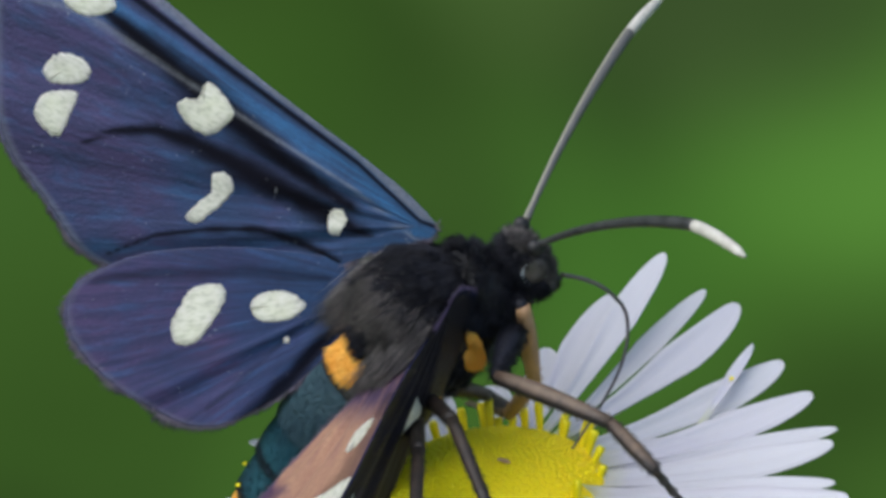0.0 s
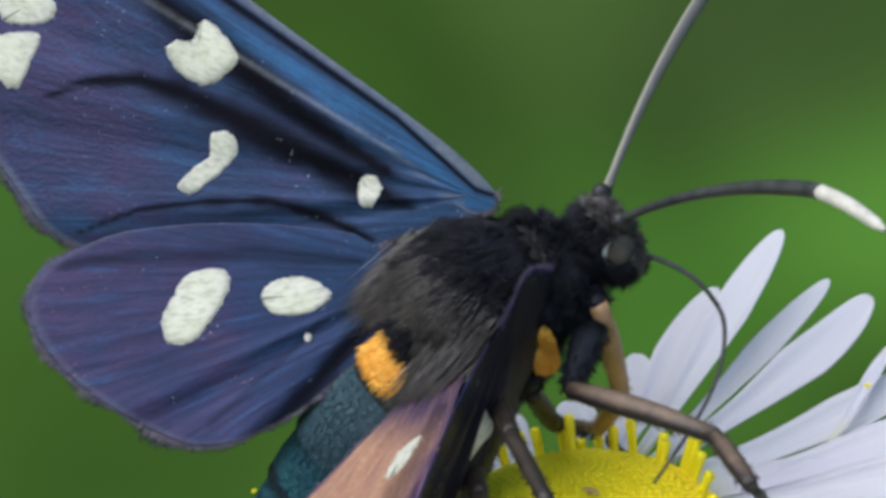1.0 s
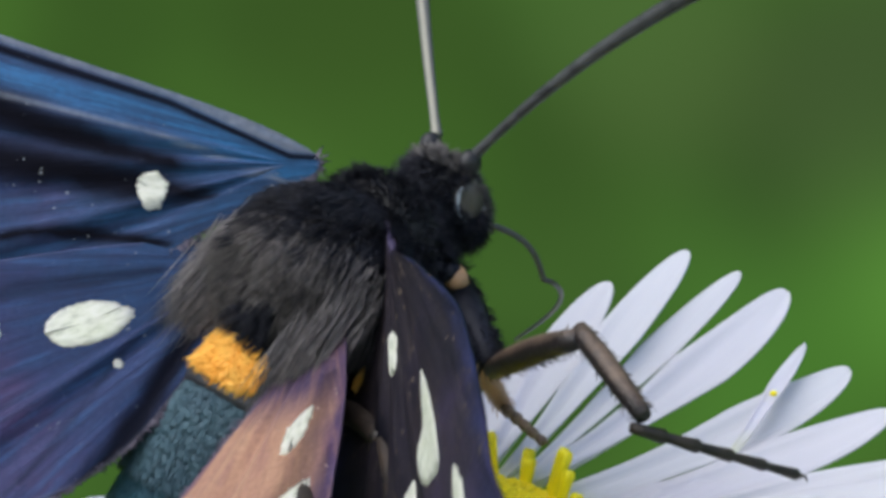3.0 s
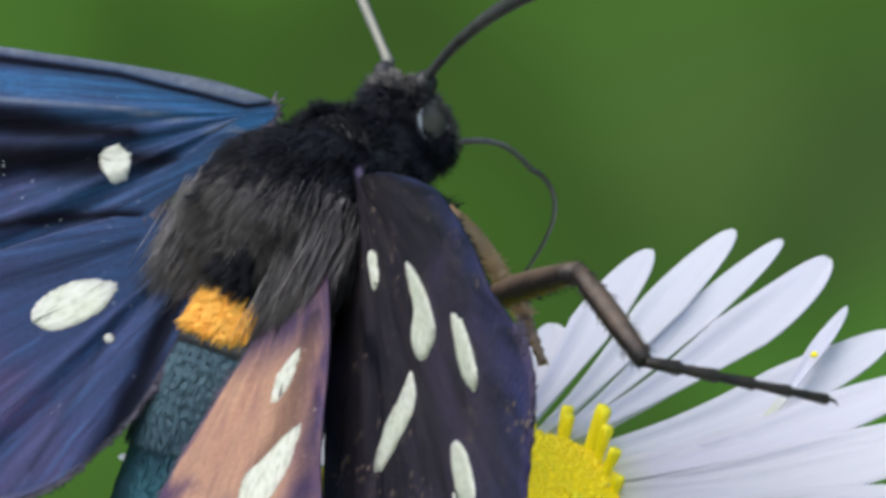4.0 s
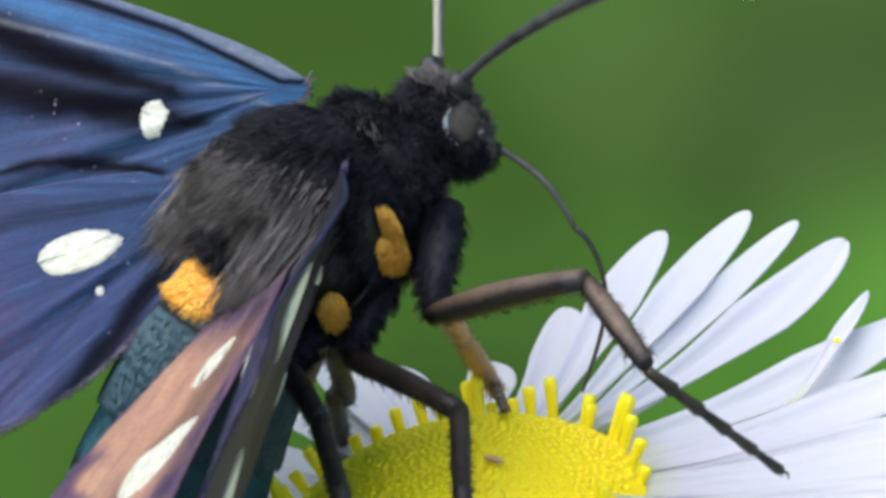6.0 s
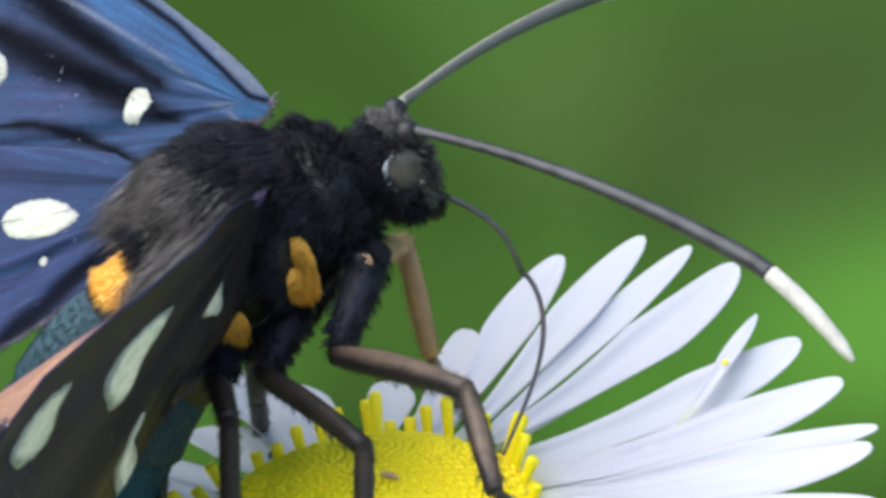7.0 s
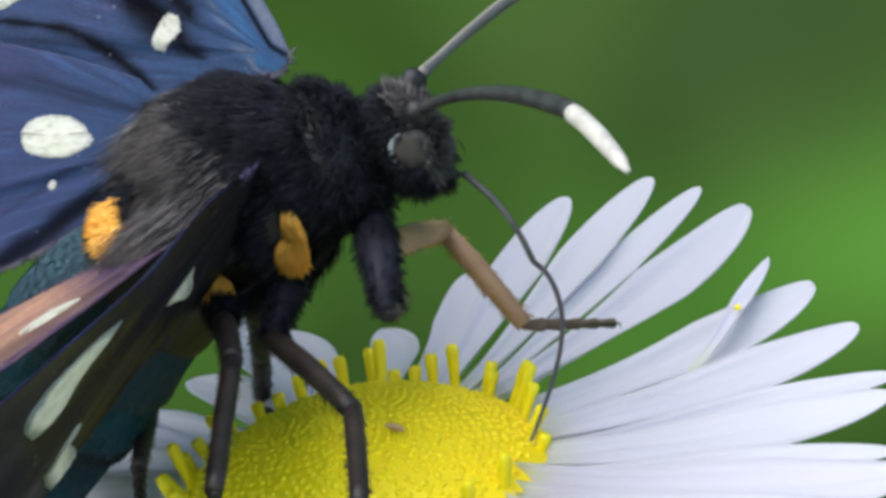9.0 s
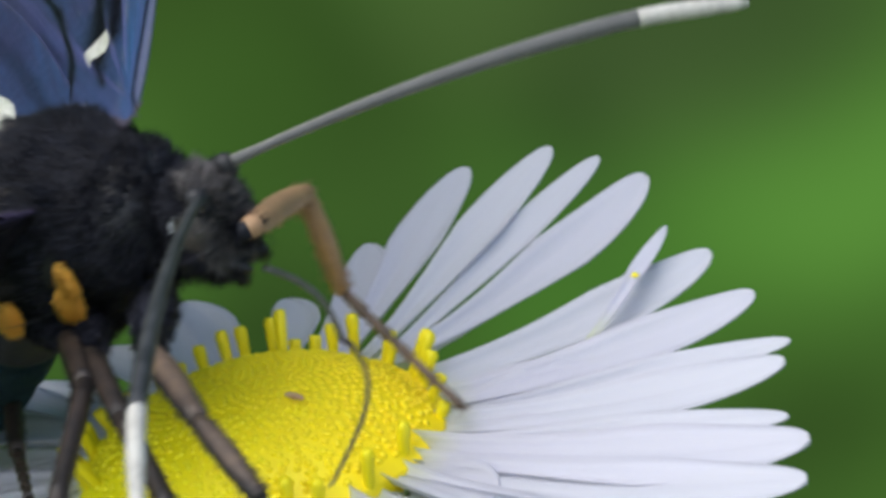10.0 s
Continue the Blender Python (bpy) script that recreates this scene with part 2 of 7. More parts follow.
M_ANT_GREY = antenna_material()
M_ANT_TIP = plain("white_antenna_scales", (0.66, 0.64, 0.58), (0.46, 0.44, 0.4), 3.0, 0.55)
M_TONGUE_PALE = plain("grey_tongue", (0.05, 0.05, 0.054), (0.12, 0.115, 0.115), 2.0, 0.45)
M_TONGUE = plain("slate_brown_tongue", (0.03, 0.028, 0.045), (0.07, 0.055, 0.05), 2.0, 0.35)
M_GREEN = plain("green_stem", (0.09, 0.16, 0.03), (0.13, 0.22, 0.05), 1.5, 0.55)
M_SPECK = plain("dry_speck", (0.75, 0.52, 0.3), (0.5, 0.27, 0.14), 6.0, 0.6)


def petal_material():
    m, nt, p = mat("white_ray_petal")
    v = coords(nt)
    s = nt.nodes.new("ShaderNodeMapping")
    s.inputs["Scale"].default_value = (0.25, 6.0, 1.0)
    nt.links.new(v, s.inputs[0])
    streak = noise_tex(nt, s.outputs[0], 1.6, 3.0)
    oi = nt.nodes.new("ShaderNodeObjectInfo")
    tone = ramp(nt, oi.outputs["Random"], [(0.0, (0.78, 0.79, 0.84)), (1.0, (0.76, 0.755, 0.835))])
    x = nt.nodes.new("ShaderNodeSeparateXYZ")
    nt.links.new(v, x.inputs[0])
    # yellow glow from the disc, painted on the petal's first millimetre
    foot = ramp(nt, x.outputs[0], [(0.0, (1, 1, 1)), (1.0, (0, 0, 0))])
    c = mixc(nt, foot, tone, (0.78, 0.84, 0.42))
    c = mixc(nt, streak, c, (0.73, 0.73, 0.8))
    nt.links.new(c, p.inputs["Base Color"])
    p.inputs["Roughness"].default_value = 0.5
    tr = nt.nodes.new("ShaderNodeBsdfTranslucent")
    nt.links.new(c, tr.inputs[0])
    ms = nt.nodes.new("ShaderNodeMixShader")
    ms.inputs[0].default_value = 0.42
    nt.links.new(p.outputs[0], ms.inputs[1])
    nt.links.new(tr.outputs[0], ms.inputs[2])
    nt.links.new(ms.outputs[0], nt.nodes["Material Output"].inputs[0])
    bump(nt, p, streak, 0.35, 0.00006)
    return m


def disc_material(name, stops):
    """Yellow, limier on one side and warmer on the other, in small patches."""
    m, nt, p = mat(name)
    v = coords(nt)
    geo = nt.nodes.new("ShaderNodeNewGeometry")
    xyz = nt.nodes.new("ShaderNodeSeparateXYZ")
    nt.links.new(v, xyz.inputs[0])
    side = maths(nt, "MULTIPLY_ADD", xyz.outputs[0], 0.12, 0.5)
    side = maths(nt, "ADD", side, maths(nt, "MULTIPLY_ADD", noise_tex(nt, v, 1.2), 0.4, -0.2))
    side = maths(nt, "ADD", side, maths(nt, "MULTIPLY_ADD", geo.outputs["Random Per Island"], 0.2, -0.1))
    nt.links.new(ramp(nt, side, stops), p.inputs["Base Color"])
    p.inputs["Roughness"].default_value = 0.5
    return m


M_PETAL = petal_material()
M_DISC = disc_material("yellow_green_disc_buds", [(0.15, (0.93, 0.87, 0.006)), (0.5, (0.99, 0.84, 0.004)), (0.9, (1.0, 0.76, 0.004))])
M_POLLEN = disc_material("yellow_floret", [(0.2, (0.99, 0.87, 0.006)), (0.55, (0.98, 0.83, 0.005)), (0.9, (0.99, 0.76, 0.004))])


# ---- mesh helpers (all lengths in millimetres) ----
def mesh_ob(name, verts, faces, material, parent=None, label="", smooth=True, colours=None):
    me = bpy.data.meshes.new(name)
    me.from_pydata((np.asarray(verts, float) * MM).tolist(), [], [list(map(int, q)) for q in faces])
    me.materials.append(material)
    if smooth:
        me.polygons.foreach_set("use_smooth", [True] * len(me.polygons))
    if colours is not None:
        a = me.color_attributes.new("pattern", "FLOAT_COLOR", "POINT")
        a.data.foreach_set("color", np.asarray(colours, np.float32).ravel())
    me.update()
    ob = new(name, me)
    ob.parent = parent
    return tagged(ob, label=label)


def spline(pts, n, closed=True):
    """Catmull-Rom through control points, n samples a span."""
    pts = np.asarray(pts, float)
    k = len(pts)
    out = []
    for i in range(k if closed else k - 1):
        if closed:
            a, b, c, d = pts[(i - 1) % k], pts[i], pts[(i + 1) % k], pts[(i + 2) % k]
        else:
            a, b, c, d = pts[max(i - 1, 0)], pts[i], pts[i + 1], pts[min(i + 2, k - 1)]
        for t in np.arange(n) / n:
            out.append(0.5 * (2 * b + (c - a) * t + (2 * a - 5 * b + 4 * c - d) * t * t + (3 * b - 3 * c + d - a) * t ** 3))
    if not closed:
        out.append(pts[-1])
    return np.array(out)


def tube(path, radii, sides=10, squash=1.0, caps=True):
    """A round tube along a path; squash flattens it across."""
    path, radii = np.asarray(path, float), np.asarray(radii, float)
    n = len(path)
    tang = np.gradient(path, axis=0)
    tang /= np.linalg.norm(tang, axis=1)[:, None]
    ref = np.array([0.0, 1.0, 0.0]) if abs(tang[0][1]) < 0.8 else np.array([0.0, 0.0, 1.0])
    verts, faces = [], []
    for i in range(n):
        side = ref - tang[i] * (ref @ tang[i])
        side /= np.linalg.norm(side)
        up = np.cross(tang[i], side)
        ref = side
        for j in range(sides):
            a = 2 * math.pi * j / sides
            verts.append(path[i] + radii[i] * (side * math.cos(a) + up * squash * math.sin(a)))
    for i in range(n - 1):
        for j in range(sides):
            k = (j + 1) % sides
            faces.append((i * sides + j, i * sides + k, (i + 1) * sides + k, (i + 1) * sides + j))
    if caps:
        faces.append(tuple(range(sides))[::-1])
        faces.append(tuple((n - 1) * sides + j for j in range(sides)))
    return verts, faces


def ellipsoid(centre, half, nu=24, nv=14, wobble=0.0):
    verts, faces = [], []
    for i in range(nv + 1):
        th = math.pi * i / nv
        for j in range(nu):
            ph = 2 * math.pi * j / nu
            d = np.array([math.cos(th), math.sin(th) * math.cos(ph), math.sin(th) * math.sin(ph)])
            r = 1 + wobble * noise.noise(Vector(d * 3.0))
            verts.append(np.array(centre) + np.array(half) * d * r)
    for i in range(nv):
        for j in range(nu):
            k = (j + 1) % nu
            faces.append((i * nu + j, (i + 1) * nu + j, (i + 1) * nu + k, i * nu + k))
    return verts, faces


def hairs(roots, dirs, lengths, width=0.035, droop=0.25, clump=0.0, share=40):
    """Tapered, slightly bent three-sided hairs; clump draws the ends of about `share` neighbours together."""
    r, d, ln = np.array(roots, float), np.array(dirs, float), np.array(lengths, float)[:, None]
    n = len(r)
    d /= np.linalg.norm(d, axis=1)[:, None]
    s = np.cross(d, rng.normal(size=(n, 3)))
    s /= np.linalg.norm(s, axis=1)[:, None]
    u = np.cross(d, s)
    bend = rng.normal(size=(n, 3)) * 0.1 * ln + np.array([-droop * 0.4, 0, -droop * 0.3]) * ln
    ends = r + d * ln + bend
    pull = np.zeros((n, 3))
    if clump:
        leads = rng.choice(n, max(1, n // share), replace=False)
        near = np.concatenate([((q[:, None, :] - r[leads][None]) ** 2).sum(2).argmin(1) for q in np.array_split(r, max(1, n // 2000))])
        pull = clump * (ends[leads[near]] - ends)
    rows = []
    for f, w in ((-0.15, 1.0), (0.5, 0.8)):
        c = r + d * ln * f + bend * max(f, 0) ** 2 + pull * 0.6 * max(f, 0)
        for a in (0, 2.094, 4.189):
            rows.append(c + width * w * (s * math.cos(a) + u * math.sin(a)))
    rows.append(ends + pull)
    verts = np.stack(rows, 1).reshape(-1, 3)
    faces = []
    for b in range(0, 7 * n, 7):
        faces += [(b, b + 1, b + 4, b + 3), (b + 1, b + 2, b + 5, b + 4), (b + 2, b, b + 3, b + 5), (b + 3, b + 4, b + 6), (b + 4, b + 5, b + 6), (b + 5, b + 3, b + 6)]
    return verts, faces


# ---- ground and distance ----
def ground():
    m, nt, p = mat("meadow_grass")
    tc = nt.nodes.new("ShaderNodeTexCoord")
    n = node(nt, "ShaderNodeTexNoise", Scale=3.0, Detail=8.0)
    nt.links.new(tc.outputs["Object"], n.inputs["Vector"])
    nt.links.new(ramp(nt, n.outputs["Fac"], [(0.35, (0.03, 0.06, 0.012)), (0.65, (0.08, 0.16, 0.03))]), p.inputs["Base Color"])
    p.inputs["Roughness"].default_value = 0.8
    me = bpy.data.meshes.new("ground")
    k = 24
    vs = [(x * 400.0 / k, y * 400.0 / k, 0) for y in range(-k, k + 1) for x in range(-k, k + 1)]
    w = 2 * k + 1
    me.from_pydata(vs, [], [(y * w + x, y * w + x + 1, (y + 1) * w + x + 1, (y + 1) * w + x) for y in range(2 * k) for x in range(2 * k)])
    me.materials.append(m)
    tagged(new("ground", me), "green meadow ground under the flower", "ground", kind="structure")


def backdrop():
    """Foliage so far behind that it is a soft wash of greens: a sheet that glows by itself, its bright and dark
    patches painted in.
    """
    m, nt, p = mat("far_foliage_glow")
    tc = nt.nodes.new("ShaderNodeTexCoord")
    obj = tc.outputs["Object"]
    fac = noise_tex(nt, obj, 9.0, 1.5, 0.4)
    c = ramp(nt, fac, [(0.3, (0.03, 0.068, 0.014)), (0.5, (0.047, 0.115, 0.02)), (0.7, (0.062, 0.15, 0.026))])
    # brighter and darker patches of the distance, painted in as colour
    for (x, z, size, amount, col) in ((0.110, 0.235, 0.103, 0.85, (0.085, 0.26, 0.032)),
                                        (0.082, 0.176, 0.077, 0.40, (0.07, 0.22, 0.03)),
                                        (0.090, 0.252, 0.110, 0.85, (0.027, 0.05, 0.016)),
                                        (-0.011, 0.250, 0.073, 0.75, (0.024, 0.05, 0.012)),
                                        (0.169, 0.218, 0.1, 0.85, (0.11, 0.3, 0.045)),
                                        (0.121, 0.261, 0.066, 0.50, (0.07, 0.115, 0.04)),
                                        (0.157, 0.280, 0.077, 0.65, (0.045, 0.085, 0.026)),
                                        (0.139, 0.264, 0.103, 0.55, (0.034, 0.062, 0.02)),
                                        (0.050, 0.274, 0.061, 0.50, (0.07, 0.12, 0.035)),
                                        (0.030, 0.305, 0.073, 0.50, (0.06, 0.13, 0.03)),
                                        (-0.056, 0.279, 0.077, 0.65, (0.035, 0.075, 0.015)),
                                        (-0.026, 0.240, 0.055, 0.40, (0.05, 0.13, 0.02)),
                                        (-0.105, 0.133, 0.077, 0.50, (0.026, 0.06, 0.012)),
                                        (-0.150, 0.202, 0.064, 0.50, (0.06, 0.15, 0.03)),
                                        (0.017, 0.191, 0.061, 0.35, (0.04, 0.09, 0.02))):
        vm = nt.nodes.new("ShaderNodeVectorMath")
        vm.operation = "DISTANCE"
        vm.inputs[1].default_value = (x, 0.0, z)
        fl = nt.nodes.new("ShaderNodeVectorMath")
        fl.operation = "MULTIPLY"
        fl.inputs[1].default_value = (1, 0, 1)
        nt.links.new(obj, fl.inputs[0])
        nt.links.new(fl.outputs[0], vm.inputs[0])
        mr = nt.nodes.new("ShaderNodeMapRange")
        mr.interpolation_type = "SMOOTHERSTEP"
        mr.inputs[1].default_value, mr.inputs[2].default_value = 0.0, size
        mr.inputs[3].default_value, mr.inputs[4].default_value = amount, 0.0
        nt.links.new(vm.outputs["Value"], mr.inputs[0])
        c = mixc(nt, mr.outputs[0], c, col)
    # the sheet gives off its own light instead of being lit
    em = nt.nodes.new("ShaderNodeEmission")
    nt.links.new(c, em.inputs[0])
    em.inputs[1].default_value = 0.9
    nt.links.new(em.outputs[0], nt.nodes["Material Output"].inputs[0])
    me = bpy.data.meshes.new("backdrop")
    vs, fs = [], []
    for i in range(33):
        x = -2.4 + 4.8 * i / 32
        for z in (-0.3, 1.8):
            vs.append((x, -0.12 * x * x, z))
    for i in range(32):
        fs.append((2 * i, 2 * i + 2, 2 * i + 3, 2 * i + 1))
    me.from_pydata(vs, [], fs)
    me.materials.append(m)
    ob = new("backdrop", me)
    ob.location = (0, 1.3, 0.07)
    tagged(ob, "self-glowing sheet painted as a soft green wash of distant blurred foliage", "backdrop", kind="structure")


ground()
backdrop()

# ---- the flower ----
FLOWER_POSE = pose(0, 0, 0.5, 9.38, -11.83, 2.08)
flower = tagged(new("fleabane_flower"), "white fleabane flower with yellow domed disc on a thin green stem", "flower")
flower.matrix_world = FLOWER_POSE

DISC_R, DISC_H = 3.35, 1.35


def disc_z(r):
    """Height of the domed disc at radius r."""
    return 0.55 + DISC_H * (1 - min(r / DISC_R, 1.0) ** 2.4)


def build_disc():
    prof = [(0.0, -1.4), (1.2, -1.3), (2.6, -0.7), (3.3, 0.1)] + [(DISC_R * math.cos(a), disc_z(DISC_R * math.cos(a))) for a in np.linspace(0, math.pi / 2, 12)]
    verts, faces = [], []
    n = 48
    for r, z in prof:
        for j in range(n):
            a = 2 * math.pi * j / n
            verts.append((r * math.cos(a), r * math.sin(a), z))
    for i in range(len(prof) - 1):
        for j in range(n):
            k = (j + 1) % n
            faces.append((i * n + j, i * n + k, (i + 1) * n + k, (i + 1) * n + j))
    mesh_ob("disc", verts, faces, M_DISC, flower, "domed yellow disc")
    # packed buds in a golden-angle spiral
    verts, faces = [], []
    count = 1150
    for i in range(count):
        r = (DISC_R - 0.25) * math.sqrt((i + 0.5) / count)
        a = i * 2.39996 + rng.uniform(-0.03, 0.03)
        r = max(0.02, r + rng.uniform(-0.035, 0.035))
        z = disc_z(r)
        slope = DISC_H * 2.4 * (r / DISC_R) ** 1.4 / DISC_R
        nrm = np.array([slope * math.cos(a), slope * math.sin(a), 1.0])
        nrm /= np.linalg.norm(nrm)
        c = np.array([r * math.cos(a), r * math.sin(a), z])
        s = np.cross(nrm, (0.3, 0.9, 0.1))
        s /= np.linalg.norm(s)
        u = np.cross(nrm, s)
        size = 0.074 * rng.uniform(0.85, 1.15)
        h = rng.uniform(0.02, 0.042) + 0.05 * (r / DISC_R) ** 3
        b = len(verts)
        for f, w in ((-0.3, 1.0), (0.5, 0.95), (1.0, 0.5)):
            for j in range(6):
                t = math.pi * j / 3 + i
                verts.append(c + nrm * h * f + size * w * (s * math.cos(t) + u * math.sin(t)))
        verts.append(c + nrm * h * 1.12)
        for ring in (0, 1):
            for j in range(6):
                k = (j + 1) % 6
                faces.append((b + ring * 6 + j, b + ring * 6 + k, b + ring * 6 + 6 + k, b + ring * 6 + 6 + j))
        for j in range(6):
            faces.append((b + 12 + j, b + 12 + (j + 1) % 6, b + 18))
    tagged(mesh_ob("bud_cushion", verts, faces, M_DISC, flower, "tightly packed yellow-green unopened buds"), kind="stuff")


def floret_mesh(h):
    """A tube floret: narrow tube, bluntly pointed, with five lobes about its lip."""
    verts, faces = [], []
    prof = [(0.09, -0.2), (0.1, h * 0.3), (0.115, h * 0.7), (0.11, h * 0.92), (0.075, h * 1.06), (0.02, h * 1.12)]
    n = 10
    for i, (r, z) in enumerate(prof):
        for j in range(n):
            a = 2 * math.pi * j / n
            lobe = 0.035 * (j % 2) if i in (3, 4) else 0.0
            verts.append(((r + lobe * 0.6) * math.cos(a), (r + lobe * 0.6) * math.sin(a), z + lobe))
    for i in range(len(prof) - 1):
        for j in range(n):
            k = (j + 1) % n
            faces.append((i * n + j, i * n + k, (i + 1) * n + k, (i + 1) * n + j))
    faces.append(tuple((len(prof) - 1) * n + j for j in range(n)))
    return verts, faces


def build_florets():
    kinds = [mesh_ob("disc_floret", *floret_mesh(h), M_POLLEN, flower).data for h in (0.42, 0.58, 0.78)]
    firsts = [o for o in flower.children if o.name.startswith("disc_floret")]
    i = 0
    for ring, (r0, count) in enumerate(((3.12, 44), (2.8, 34))):
        for k in range(count):
            a = 2 * math.pi * (k + rng.uniform(-0.3, 0.3)) / count
            if ring == 1 and rng.random() < 0.8:
                continue
            r = r0 + rng.uniform(-0.12, 0.12)
            if i < 3:
                ob = firsts[i]
            else:
                ob = new("disc_floret", kinds[int(rng.integers(0, 3))])
                ob.parent = flower
            if (200 < math.degrees(a) % 360 < 357 or (ring == 1 and math.degrees(a) % 360 < 60)) and i >= 3:
                if ring == 1 or rng.random() < (0.88 if math.degrees(a) % 360 < 285 else 0.35):
                    bpy.data.objects.remove(ob)
                    continue
            lean = 22 + rng.uniform(-14, 14)
            sunk = rng.uniform(0.2, 0.4) if 250 < math.degrees(a) % 360 < 350 else 0.0
            ob.matrix_local = pose(r * math.cos(a) * MM, r * math.sin(a) * MM, (disc_z(r) + 0.05 - sunk) * MM, 0, lean, math.degrees(a))
            i += 1


def petal_mesh(length, width, curl, kind, foot=0.46):
    """A strap-shaped ray: broad foot, blunt skewed tip, shallow lengthwise folds, slightly uneven edges."""
    nl, nw = 22, 9
    verts, faces = [], []
    for side in (0, 1):
        for i in range(nl + 1):
            u = 1 - (1 - i / nl) ** 1.6
            w = width * (foot + (1 - foot) * min(1.0, u / 0.62) ** 1.3) * (1 + 0.025 * math.sin(11 * u + 2 * kind + length))
            lean = 0.2 * width * (1 if kind == 0 else -0.9)
            skew = -lean * u
            if u > 0.62:
                q = (u - 0.62) / 0.38
                w *= math.sqrt(max(1 - q ** (2.0 if kind == 0 else 1.8), 0.0)) * 0.97 + 0.03
                skew += lean * q * q
            for j in range(nw):
                v = 2 * j / (nw - 1) - 1
                groove = 0.04 * math.cos(v * math.pi * 2.0) * width * min(1.0, 3 * (1 - u))
                z = curl * length * (u * u - u) + 0.16 * width * v * v * (0.4 + 0.6 * (1 - u)) + groove + 0.03 * math.sin(7 * u + 3 * v + kind)
                verts.append((u * length, v * w * 0.5 + skew - 0.13 * min(1.0, width) * 4 * u * (1 - u), z - 0.04 * side))
    m = (nl + 1) * nw
    for i in range(nl):
        for j in range(nw - 1):
            a = i * nw + j
            faces.append((a, a + nw, a + nw + 1, a + 1))
            faces.append((m + a, m + a + 1, m + a + nw + 1, m + a + nw))
    edge = [i * nw for i in range(nl + 1)] + [nl * nw + j for j in range(1, nw)] + [i * nw + nw - 1 for i in range(nl - 1, -1, -1)] + [j for j in range(nw - 2, 0, -1)]
    for a, b in zip(edge, edge[1:] + edge[:1]):
        faces.append((a, b, m + b, m + a)[::-1])
    return verts, faces


def petal(tip, width, curl=0.08, kind=0, roll=0.0, root=3.0, foot=0.5, turn=0.0, taper=0.46):
    """A ray petal from the rim of the disc to its tip."""
    t = np.array(tip, float)
    d = t[:2] / np.linalg.norm(t[:2])
    c, k = math.cos(radians(turn)), math.sin(radians(turn))
    base = np.array([root * (c * d[0] - k * d[1]), root * (k * d[0] + c * d[1]), foot])
    x = t - base
    length = float(np.linalg.norm(x))
    ob = mesh_ob("ray_petal", *petal_mesh(length, width, curl, kind, taper), M_PETAL, flower)
    xa = Vector(x).normalized()
    za = Vector((0, 0, 1))
    za = (za - xa * za.dot(xa)).normalized()
    ya = za.cross(xa)
    r = Matrix((xa, ya, za)).transposed().to_4x4() @ pose(0, 0, 0, roll, 0, 0)
    ob.matrix_local = Matrix.Translation(base * MM) @ r
    return ob


build_disc()
petals = {}
for key, tip, width, curl, kind, roll in (
        ("A", (0.9, 6.8, 0.6), 1.0, 0.05, 0, 0), ("A2", (2.7, 7.7, 1.0), 1.05, 0.05, 0, 5), ("B", (4.85, 9.2, 1.6), 1.1, 0.04, 1, 4),
        ("C", (6.4, 8.5, 1.8), 1.02, 0.05, 1, 8), ("D", (7.4, 7.9, 1.5), 0.8, 0.06, 1, 10), ("E", (8.0, 7.2, 1.3), 1.22, 0.07, 0, 16),
        ("F", (8.1, 4.0, 1.5), 0.34, 0.08, 1, 10), ("G", (8.8, 3.7, 0.9), 1.15, 0.06, 0, 20),
        ("H", (9.2, 1.0, 1.0), 1.1, 0.06, 0, 20), ("H2", (8.4, 0.0, 0.2), 1.0, 0.03, 0, 16), ("I", (9.45, -1.2, 0.9), 0.6, 0.06, 1, 32), ("J", (9.2, -2.1, 0.9), 1.1, 0.06, 0, 20),
        ("K", (8.85, -4.4, 0.9), 0.7, 0.05, 1, 20), ("L", (9.0, -5.6, 0.9), 1.4, 0.05, 0, 20), ("L2", (8.7, -6.9, 0.8), 1.3, 0.05, 0, 18)):
    petals[key] = petal(tip, width, curl, kind, roll, *((6.3, 0.6, -13.0) if key == "F" else (3.0, 0.5 - 0.12 * (len(key) > 1), 0.0)), taper=0.22 if key in "ABCDE" else 0.46)
# shorter rays that fill the foot of the ring between the long ones
for i, a in enumerate((13, 2, -9, -20, -28, -44)):
    b = radians(a)
    r = 5.7 + 0.5 * math.sin(i * 2.1)
    petal((r * math.cos(b), r * math.sin(b), 0.25 + 0.15 * math.sin(i * 1.3)), 1.25, 0.05, i % 2, 22, foot=0.28)
# the rest of the ring, round the far and the near side
for i, a in enumerate(np.arange(98, 318, 8.5)):
    r = 8.2 + 1.4 * math.sin(i * 2.3) * 0.5 + (0.7 if a > 200 else 0.0)
    if 150 < a < 215:
        r -= 0.9
    b = radians(a + 2.5 * math.sin(i * 5.1))
    low = 0.6 if 140 < a < 235 else 0.0
    petal((r * math.cos(b), r * math.sin(b), 0.5 - low + 0.5 * math.sin(i * 1.7)), 1.05 + 0.2 * math.sin(i * 3.1), 0.06, i % 2, 8 * math.sin(i * 2.0), foot=0.35 + 0.15 * (i % 2))
build_florets()


